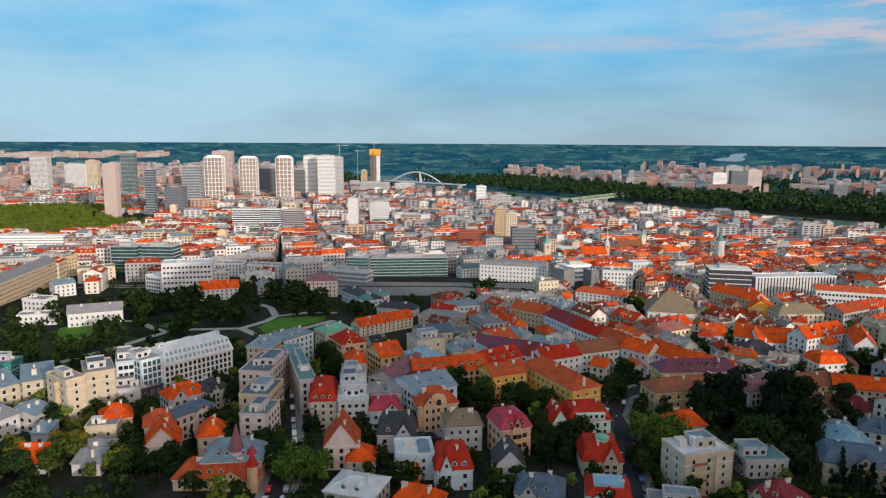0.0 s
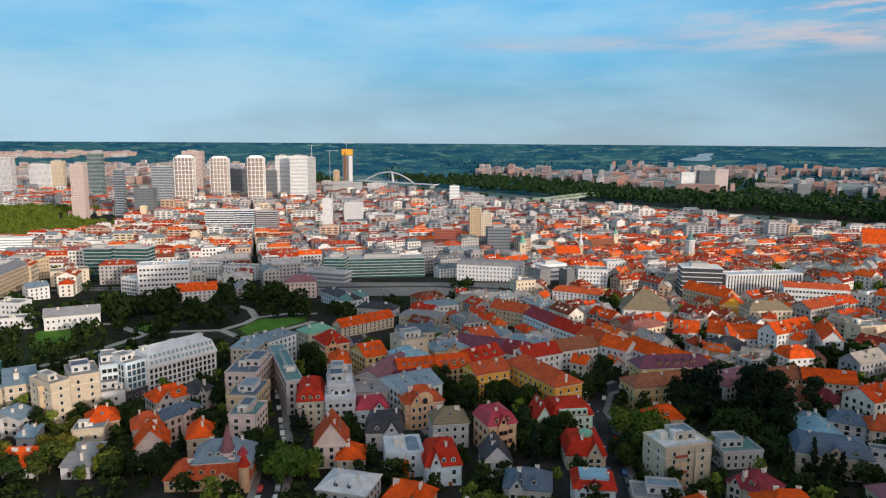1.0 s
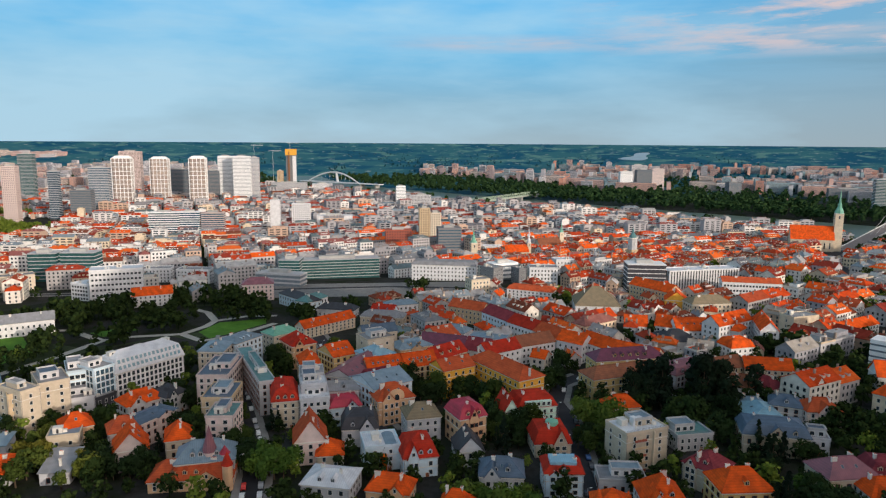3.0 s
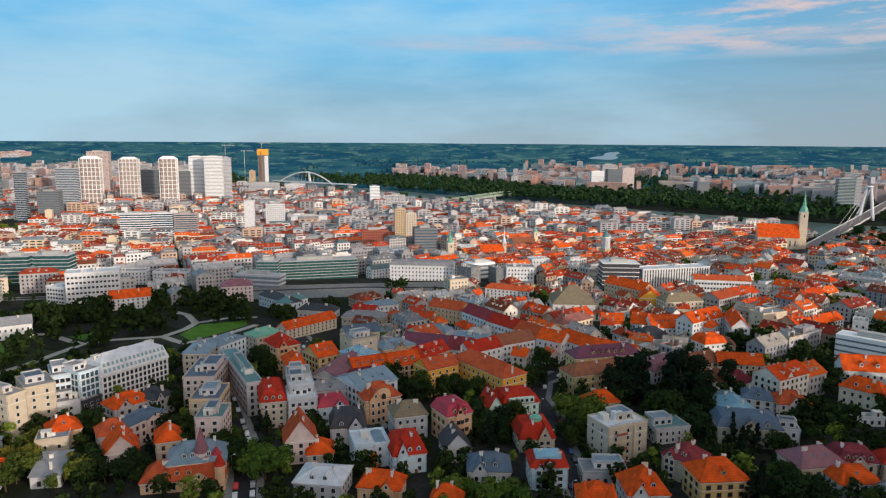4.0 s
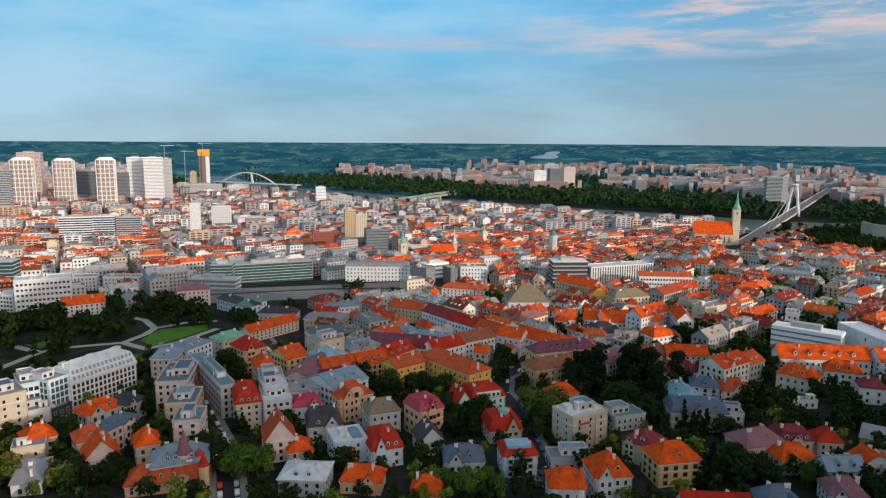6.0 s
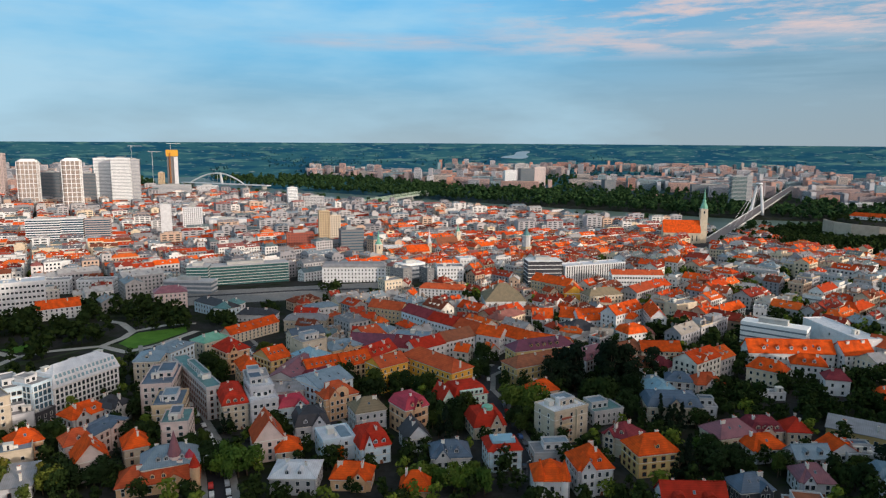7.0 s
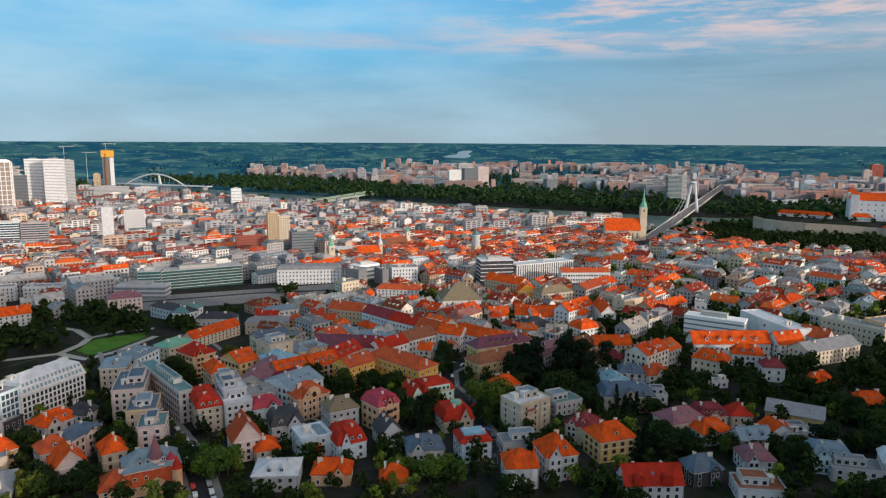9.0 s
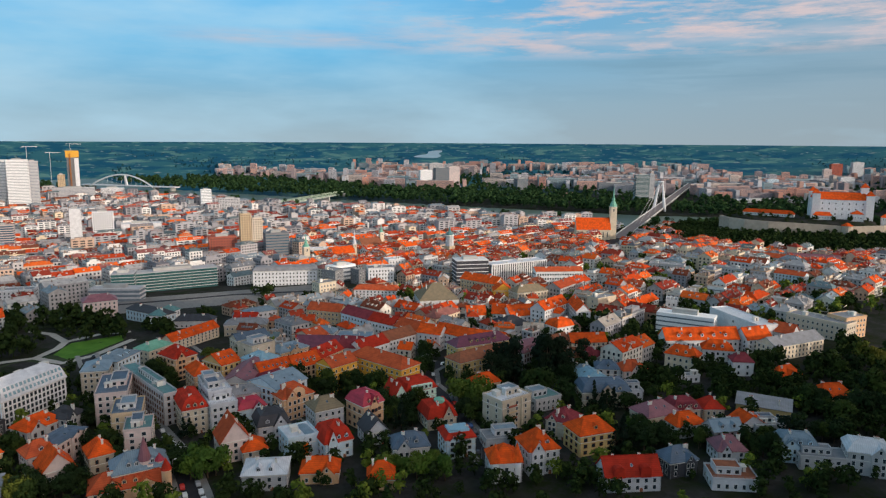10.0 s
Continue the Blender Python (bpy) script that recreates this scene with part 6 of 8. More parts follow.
tower(2674, 1954, -23, 47.2, 18, 83.1, style="plain", wall="brick", label="dark red high-rise above the town")
tower(2757, 1920, -23, 47.2, 18, 87.2, style="plain", wall="white", label="white round-cornered high-rise above the town")
tower(2590, 1929, -23, 32.5, 14, 63.5, style="plain", wall="pink", label="mauve high-rise flats above the town")
tower(2338, 1650, -23, 50.9, 16, 49.0, style="plain", wall="white", label="white slab flats above the town")
tower(2007, 1570, -23, 33.7, 16, 39.1, style="plain", wall="blue", label="pale blue slab flats")
tower(1895, 1514, -23, 98.5, 30, 29.9, style="bands", wall="dark", label="long dark office block")
tower(2007, 1682, -23, 39.1, 16, 45.9, style="plain", wall="blue", label="pale blue tower flats")
tower(1679, 1397, -23, 213.7, 16, 9.3, style="plain", wall="white", label="long low white depot")



# ---- landmarks ----
def arch_bridge(ax, ay, bx, by, deck, rise):
    """A white arch bridge: two leaning arches, a deck, hangers and piers."""
    length, turn = math.hypot(bx - ax, by - ay), math.degrees(math.atan2(by - ay, bx - ax))
    root = base("arch_bridge", ax, ay, 0, turn, "white steel arch bridge over the river", "bridge")
    s = Shape()
    s.box(-40, length + 90, -14, 14, deck - 2.5, deck, 0, True)
    part("deck", s, WALL["white"], root)
    n = 26
    a = length * 0.98
    for side in (-1, 1):
        s = Shape()
        pts = [(length / 2 + (i / n - 0.5) * a, side * (13 - 7 * math.sin(math.pi * i / n)), deck - 3 + rise * max(0.0, math.sin(math.pi * i / n)) ** 0.9) for i in range(n + 1)]
        for k, p in enumerate(pts):
            t = (Vector(pts[min(n, k + 1)]) - Vector(pts[max(0, k - 1)])).normalized()
            u = t.cross(Vector((0, 1, 0))).normalized()
            s.v += [tuple(Vector(p) + 2.6 * (u * math.cos(a * math.pi / 4) + t.cross(u) * math.sin(a * math.pi / 4))) for a in range(8)]
            if k:
                for a in range(8):
                    b = (a + 1) % 8
                    s.f.append((k * 8 - 8 + a, k * 8 - 8 + b, k * 8 + b, k * 8 + a))
                    s.s.append(0)
        part("arch", s, WHITE, root)
        for p in pts[3:-3:2]:
            s = Shape()
            s.tube(p, (p[0], side * 13, deck), 0.3, 0.3, 4)
            part("hanger", s, WHITE, root)
    for px in (0, length, length + 70, -30):
        s = Shape()
        s.box(px - 3, px + 3, -11, 11, -14, deck - 2.4)
        part("pier", s, CONCRETE, root)


arch_bridge(-166, 2689, 39, 2508, 10, 40)


def truss_bridge(ax, ay, bx, by, deck):
    """A flat steel bridge with green lattice sides."""
    length, turn = math.hypot(bx - ax, by - ay), math.degrees(math.atan2(by - ay, bx - ax))
    root = base("truss_bridge", ax, ay, 0, turn, "pale green steel truss bridge on stone piers", "bridge")
    green = surface("pale_green_paint", (0.42, 0.52, 0.38), rough=0.5)
    s = Shape()
    s.box(-60, length + 60, -8, 8, deck - 1.5, deck, 0, True)
    part("deck", s, CONCRETE, root)
    n = int(length / 12)
    for side in (-8, 8):
        s = Shape()
        s.box(0, length, side - 0.5, side + 0.5, deck + 8, deck + 9, 0, True)
        s.box(0, length, side - 0.5, side + 0.5, deck, deck + 1)
        for i in range(n):
            x0, x1 = length * i / n, length * (i + 1) / n
            s.tube((x0, side, deck), ((x0 + x1) / 2, side, deck + 8.5), 0.45, 0.45, 4)
            s.tube(((x0 + x1) / 2, side, deck + 8.5), (x1, side, deck), 0.45, 0.45, 4)
        part("truss", s, green, root)
    for i in range(5):
        px = length * i / 4
        s = Shape()
        s.box(px - 2.5, px + 2.5, -9, 9, -14, deck - 1.4)
        part("pier", s, CONCRETE, root)


truss_bridge(300, 1690, 560, 2000, 8)


def cable_bridge():
    """A cable-stayed road bridge with one leaning two-legged pylon and a round platform on its top."""
    ax, ay, bx, by = 806, 935, 1201, 1308
    length, turn = math.hypot(bx - ax, by - ay), math.degrees(math.atan2(by - ay, bx - ax))
    far = length + 1080
    root = base("cable_bridge", ax, ay, 0, turn, "grey cable-stayed road bridge with one leaning pylon", "bridge")
    take((ax + bx) / 2 + 330, (ay + by) / 2 + 310, turn, far + 60, 44)
    s = Shape()
    s.box(-60, far, -12, 12, 7.5, 10, 0, True)
    part("deck", s, CONCRETE, root)
    s = Shape()
    s.box(-60, far, -9.5, 9.5, 10, 10.12)
    part("carriageway", s, surface("pale_worn_asphalt", (0.24, 0.20, 0.19)), root)
    for side in (-1, 1):
        s = Shape()
        s.box(-60, far, side * 11.6 - 0.15, side * 11.6 + 0.15, 10, 11.1)
        part("railing", s, WHITE, root)
        s = Shape()
        s.tube((length, side * 15, -8), (length + 14, side * 4, 72), 3.8, 2.8, 8)
        part("pylon_leg", s, WALL["white"], root)
        for k in (0.2, 0.4, 0.6):
            s = Shape()
            s.tube((length * (1 - k * 1.15), side * 4, 10), (length + 14, side * 3, 70), 0.35, 0.35, 5)
            part("cable", s, WALL["grey"], root)
    s = Shape()
    s.tube((length + 14, 0, 70), (length + 14, 0, 73), 5, 9, 20)
    s.tube((length + 14, 0, 73), (length + 14, 0, 75.5), 9, 6.5, 20)
    part("platform", s, WALL["white"], root)
    for px in [-40, 10, 60, 110] + [length + 90 * i for i in range(12)]:
        s = Shape()
        s.box(px - 1.5, px + 1.5, -8, 8, -12, 7.6)
        part("pier", s, CONCRETE, root)


cable_bridge()


def unfinished_tower():
    """A high-rise under construction: a bare dark frame, a clad white side, an orange screen at the top and a crane."""
    x, y, h = -193, 2290, 128
    root = base("unfinished_tower", x, y, 0, 4, "unfinished high-rise with an orange safety screen on top", "tower")
    take(x, y, 4, 40, 30)
    s = Shape()
    s.box(-15, 5, -13, 13, -4, h)
    part("core", s, WALL["darkgrey"], root)
    for i in range(32):
        s = Shape()
        z = 4 + i * h / 32
        s.box(-16.5, 16.8, -15, 15, z - 0.6, z, 0, True)
        part("floor_slab", s, WALL["darkgrey"], root)
    s = Shape()
    s.box(5, 16.5, -15.2, 14.5, -4, h - 14)
    part("cladding", s, WALL["white"], root)
    s = Shape()
    s.box(-18, 18, -16, 16, h - 12, h + 8)
    part("safety_screen", s, surface("yellow_screen", (0.80, 0.42, 0.07)), root)
    s = Shape()
    for i in range(40):
        s.box(-8.5, -4.5, -17.5, -15.2, i * h / 40, (i + 0.75) * h / 40, 0, True)
    part("hoist", s, surface("rusty_steel", (0.42, 0.17, 0.06)), root)
    for cx, hz in ((-4, h + 30), (-120, 150), (-60, 132)):
        s = Shape()
        s.box(cx - 0.35, cx + 0.35, 30.6, 31.3, -2, hz)
        s.box(cx - 12, cx + 30, 30.6, 31.4, hz - 3, hz - 2, 0, True)
        part("crane", s, WHITE, root)


unfinished_tower()


def gate_tower():
    """An old gate tower: a square shaft, an octagon, a gallery and an onion-shaped green cap with a spike."""
    x, y = 376, 752
    z = ground_z(x, y)
    root = base("gate_tower", x, y, z, 20, "old pale gate tower with a grey-green cap", "tower")
    take(x, y, 20, 12, 12)
    s = Shape()
    s.box(-5.2, 5.2, -5.2, 5.2, -3, 19)
    part("shaft", s, WALL["tan"], root)
    s = Shape()
    s.tube((0, 0, 19), (0, 0, 33), 5.6, 5.4, 8)
    part("octagon", s, WALL["grey"], root)
    s = Shape()
    s.tube((0, 0, 32.6), (0, 0, 33.6), 6.4, 6.4, 8)
    part("gallery", s, STONE, root)
    s = Shape()
    for z0, z1, a, b in ((33.6, 36, 4.6, 4.2), (36, 39.5, 4.2, 1.6), (39.5, 42, 1.5, 1.4), (42, 44, 1.4, 0.5), (44, 51, 0.4, 0.05)):
        s.tube((0, 0, z0), (0, 0, z1), a, b, 10)
    part("cap", s, TILE["teal"], root)
    for k in range(4):
        part("clock", window_mesh(2.2, 2.2, WALL["white"], STONE), None, root, "", pose(0, 0, 0, 0, 0, 90 * k) @ pose(0, -5.6, 25))
        part("window", window_mesh(1.2, 2.2), None, root, "", pose(0, 0, 0, 0, 0, 90 * k) @ pose(0, -5.25, 11))


gate_tower()


def spire_church(x, y, turn, tower_h, tip, wide, spire, wall, nave, label):
    """A church: a square tower with a pointed spire, and a nave with a steep roof."""
    z = ground_z(x, y)
    root = base("church", x, y, z, turn, label, "church")
    s = Shape()
    s.box(-wide / 2, wide / 2, -wide / 2, wide / 2, -4, tower_h)
    part("tower", s, WALL[wall], root)
    s = Shape()
    s.box(-wide / 2 - 0.4, wide / 2 + 0.4, -wide / 2 - 0.4, wide / 2 + 0.4, tower_h - 0.3, tower_h + 0.5, 0, True)
    part("cornice", s, STONE, root)
    s = Shape()
    lift = tip - tower_h
    for z0, z1, r0, r1 in ((0.02, 0.16, 0.58, 0.46), (0.16, 0.30, 0.46, 0.24), (0.30, 0.38, 0.24, 0.24), (0.38, 0.46, 0.28, 0.15), (0.46, 1.0, 0.15, 0.02)):
        s.tube((0, 0, tower_h + z0 * lift), (0, 0, tower_h + z1 * lift), wide * r0, wide * r1, 8)
    part("spire", s, TILE[spire], root)
    for k in range(4):
        part("window", window_mesh(wide * 0.18, wide * 0.42), None, root, "", pose(0, 0, 0, 0, 0, 90 * k) @ pose(0, -wide / 2, tower_h - wide * 0.7))
    length, broad, eave, ridge, tile = nave
    m = pose(-wide / 2 - length / 2 + 0.3, 0, 0)
    part("nave", wall_shape(length, broad, eave, "gable", ridge, 0), WALL[wall], root, "", m)
    part("roof", roof_shape(length, broad, eave, "gable", ridge, 0), TILE[tile], root, "", m)
    for i in range(int(length / 7)):
        for side in (0, 180):
            part("window", window_mesh(1.6, eave * 0.5), None, root, "", m @ pose(0, 0, 0, 0, 0, side) @ pose((i + 0.5) * 7 - length / 2, -broad / 2, eave * 0.25))
    take(x - (wide + length) / 2 * math.cos(radians(turn)), y - (wide + length) / 2 * math.sin(radians(turn)), turn, length + wide, broad)
    take(x, y, turn, wide, wide)
    return root


spire_church(740, 884, -24, 56, 90, 11, "verdigris", "cream", (58, 22, 18, 19, "orange"), "gothic cathedral with a pale tower and green spire")
spire_church(170, 692, 8, 30, 46, 7, "verdigris", "cream", (26, 14, 11, 8, "orange"), "church with a pointed green copper spire")
spire_church(330, 905, 10, 30, 44, 6, "verdigris", "cream", (34, 16, 14, 9, "brown"), "old church with a slim tower and brown roof")
spire_church(258, 800, 5, 24, 46, 5, "white", "cream", (30, 15, 14, 8, "orange"), "church with a thin pale spire")


def castle():
    """A white four-square castle on its hill: corner towers, red roofs, a courtyard and forecourt houses."""
    x, y, turn, z = 1110, 742, -46, 49
    root = base("castle", x, y, z, turn, "white four-towered castle with red roofs on a hill", "castle")
    w, d, h = 88, 70, 32
    take(x, y, turn, w + 20, d + 40)
    for bx, by, bw, bd in ((0, -d / 2 + 8, w, 16), (0, d / 2 - 8, w, 16), (-w / 2 + 8, 0, 16, d - 32), (w / 2 - 8, 0, 16, d - 32)):
        s = Shape()
        s.box(bx - bw / 2, bx + bw / 2, by - bd / 2, by + bd / 2, -16, h)
        wing = part("wing", s, WALL["white"], root)
        part("roof", roof_shape(bw, bd, h, "hip", 9, 0, 0.6), TILE["orange"], wing, "", pose(bx, by, 0))
    me = window_mesh(1.7, 2.6)
    for k in range(3):
        for i in range(7):
            part("window", me, None, root, "", pose(-w / 2 + 14 + i * 10, -d / 2, 6 + k * 9))
        for i in range(5):
            part("window", me, None, root, "", pose(w / 2, -d / 2 + 14 + i * 10, 6 + k * 9, 0, 0, 90))
            part("window", me, None, root, "", pose(-w / 2, -d / 2 + 14 + i * 10, 6 + k * 9, 0, 0, 270))
    for sx, sy, tall in ((-1, -1, 42), (1, -1, 40), (-1, 1, 42), (1, 1, 50)):
        s = Shape()
        tx, ty = sx * (w / 2 - 4), sy * (d / 2 - 4)
        s.box(tx - 6, tx + 6, ty - 6, ty + 6, -14, tall)
        t = part("corner_tower", s, WALL["white"], root)
        part("roof", roof_shape(12, 12, tall, "pyramid", 8, 0, 0.6), TILE["orange"], t, "", pose(tx, ty, 0))
    for fx, fy, fw, fd, fh, fr in ((-30, -50, 28, 11, 9, "hip"), (20, -52, 18, 16, 14, "pyramid"), (-112, -24, 84, 12, 7, "hip"), (72, -30, 26, 14, 8, "hip")):
        f = base("castle_house", *(pose(x, y, 0, 0, 0, turn) @ Vector((fx, fy, 0))).xy, z - 3, turn - (12 if fw > 50 else 0), "white forecourt house with an orange roof", "house")
        part("wall", wall_shape(fw, fd, fh, fr, 6, 0, 12), WALL["white"], f)
        part("roof", roof_shape(fw, fd, fh, fr, 6, 0), TILE["orange"], f)
        for i in range(int(fw / 4)):
            part("window", window_mesh(1.2, 1.8), None, f, "", pose((i + 0.5) * 4 - fw / 2, -fd / 2, fh * 0.5))
    wall = base("rampart", 0, 0, 0, 0, "long stone castle rampart with a round bastion", "castle wall")
    run = [(948, 850, 47), (934, 814, 47), (936, 782, 47), (957, 752, 46), (1000, 713, 45), (1042, 672, 43), (1100, 655, 44), (1150, 670, 45)]
    for (ax, ay, az), (bx, by, bz) in zip(run, run[1:]):
        s = Shape()
        k = math.hypot(bx - ax, by - ay)
        nx_, ny_ = -(by - ay) / k * 1.4, (bx - ax) / k * 1.4
        s.ring([(ax - nx_, ay - ny_, 12), (bx - nx_, by - ny_, 12), (bx + nx_, by + ny_, 12), (ax + nx_, ay + ny_, 12)], [(ax - nx_, ay - ny_, az), (bx - nx_, by - ny_, bz), (bx + nx_, by + ny_, bz), (ax + nx_, ay + ny_, az)])
        part("curtain_wall", s, WALL["stone"], wall)
    s = Shape()
    s.tube((1042, 674, 12), (1042, 674, 44), 9, 8, 14)
    part("bastion", s, WALL["stone"], wall)
    s = Shape()
    s.tube((1042, 674, 44), (1042, 674, 49), 9, 1, 14)
    part("bastion_roof", s, TILE["orange"], wall)


castle()

# ---- the rest of the town: rows of houses round courtyards ----


GREENS = [(-840, 1530, 165, 140), (-640, 1250, 135, 210), (-790, 1330, 160, 150), (-440, 1110, 34, 30), (-330, 860, 18, 22)]


def zone_free(x, y):
    if any(((x - cx) / a) ** 2 + ((y - cy) / b) ** 2 < 1 for cx, cy, a, b in GREENS):
        return False
    if river_gap(x, y) < 160 or castle_gap(x, y) < (255 if y < 800 else 165):
        return False
    for line in STREETS + [AVENUE]:
        for (ax, ay), (bx, by) in zip(line, line[1:]):
            dx, dy = bx - ax, by - ay
            k = min(1, max(0, ((x - ax) * dx + (y - ay) * dy) / (dx * dx + dy * dy)))
            if math.hypot(x - ax - k * dx, y - ay - k * dy) < (26 if line is AVENUE else 12):
                return False
    inside = False
    for (ax, ay), (bx, by) in zip(PARK, PARK[1:] + PARK[:1]):
        if (ay > y) != (by > y) and x < ax + (bx - ax) * (y - ay) / (by - ay):
            inside = not inside
    if inside or (-60 < x < 150 and 468 < y < 596) or (-320 < x < 60 and y < 480):
        return False
    return True


def template(w, d, h, roof, rh, far=False):
    """Shapes of a plain town house; alike houses share them. Slots: walls, roof, glass, trim."""
    key = ("town", w, d, h, roof, rh, far)
    if key not in CACHE:
        floors = max(2, round(h / 3.3))
        wall = wall_shape(w, d, h, roof, rh, 0, 6.0)
        top = roof_shape(w, d, h, roof, rh, 0, 0.4)
        wins = joined_windows(facade_spots(w, d, h, floors, 3.2, 1.0, "fblr"), 1.25, 1.65, False)
        few = joined_windows(facade_spots(w, d, h, max(2, floors - 1), 9.0 if far else 3.3, 1.1, "fb" if far else "fblr"), 6.2 if far else 1.75, 1.7 if far else 1.9, False)
        bits, attic = Shape(), Shape()
        rnd = random.Random(w * 100 + h)
        if roof == "flat":
            if w > 12:      # a set-back top floor, lift housings and ducts
                x0, x1 = -w * rnd.uniform(0.2, 0.42), w * rnd.uniform(0.15, 0.42)
                attic.box(x0, x1, -d * 0.24, d * 0.3, h, h + 2.8, 0, False, 1)
            for i in range(5):
                bx, by, sz = rnd.uniform(-0.42, 0.42) * w, rnd.uniform(-0.4, 0.4) * d, rnd.uniform(0.4, 1.1)
                bits.box(bx - sz, bx + sz, by - sz * 0.8, by + sz * 0.8, h, h + rnd.uniform(0.9, 4.2))
        else:
            for i in range(3):
                bx, by = (i - 1) * w * 0.3 + rnd.uniform(-1, 1), (-1) ** i * d * 0.13
                bits.box(bx - rnd.uniform(0.4, 1.0), bx + 0.5, by - 0.35, by + 0.35, h + rh * 0.4, h + rh + 0.9)
            n = rnd.choice((0, 2, 3, 4)) if w > 10 else 0
            for i in range(n):      # dormers on both slopes
                bx = (i - (n - 1) / 2) * w * 0.62 / n
                for sgn in (-1, 1):
                    y0, y1 = sgn * d * 0.36, sgn * d * 0.12
                    attic.box(bx - 0.8, bx + 0.8, min(y0, y1), max(y0, y1), h + 0.3, h + rh * 0.27 + 1.5, 0, False, 1)
            if w > 14 and rnd.random() < 0.4:      # a cross gable over the street
                g, k = rnd.uniform(-0.2, 0.2) * w, 2.8
                attic.face([(g - k, -d / 2 - 0.1, h - 0.3), (g + k, -d / 2 - 0.1, h - 0.3), (g, -d / 2 - 0.1, h + rh * 0.8)], 0)
                attic.slab([(g - k - 0.3, 0, h), (g - k - 0.3, -d / 2 - 0.4, h), (g, -d / 2 - 0.4, h + rh * 0.85), (g, 0, h + rh * 0.85)], 0.2, 1)
                attic.slab([(g + k + 0.3, -d / 2 - 0.4, h), (g + k + 0.3, 0, h), (g, 0, h + rh * 0.85), (g, -d / 2 - 0.4, h + rh * 0.85)], 0.2, 1)
        one = Shape()
        for slot, sh in ((0, wall), (1, top), (2, few), (3, bits), (4, attic)):
            k = len(one.v)
            one.v += sh.v
            one.f += [tuple(i + k for i in q) for q in sh.f]
            one.s += [q if slot == 4 else 0 if slot == 1 and roof == "flat" and q == 1 else slot for q in sh.s]
        for slot, dest in ((0, wall), (1, top)):
            k = len(dest.v)
            dest.v += attic.v
            keep = [j for j, q in enumerate(attic.s) if q == slot]
            dest.f += [tuple(i + k for i in attic.f[j]) for j in keep]
            dest.s += [0] * len(keep)
        CACHE[key] = (wall, top, wins, bits, (one.v, one.f, one.s))
    return CACHE[key]


def town_mesh(style, key, roof):
    k = ("town_mesh", style, *key)
    if k not in CACHE:
        wall, top, wins, bits, one = template(*key)
        tiles = TOWN_TILES if style == "tile" else TOWN_GREYS
        CACHE[k] = (wall.mesh("wall", PLASTERS), top.mesh("roof", *((tiles, PLASTERS) if roof == "flat" else (tiles,))), wins.mesh("windows", GLASS), bits.mesh("chimneys", CHIMNEY))
    return CACHE[k]


town = random.Random(11)
LOTS = []
FIXED = {k: list(v) for k, v in TAKEN.items()}


def clear_of(x, y, gap):
    """Whether a place is clear of the houses set one by one."""
    for tx, ty, c, s, hw, hd in FIXED.get((int(x // 60), int(y // 60)), ()):
        dx, dy = x - tx, y - ty
        if abs(dx * c + dy * s) < hw + gap and abs(-dx * s + dy * c) < hd + gap:
            return False
    return True


def lot(x, y, tilt, w, d, h, roof, style, rh, test=clear_of):
    ends = [(x + q * math.cos(radians(tilt)) * w * 0.48, y + q * math.sin(radians(tilt)) * w * 0.48) for q in (-1, 0, 1)]
    if not zone_free(x, y) or not all(test(a, b, d * 0.42) for a, b in ends):
        return
    LOTS.append((x, y, tilt, w, d, h, roof, style, rh))
    take(x, y, tilt, w, d)


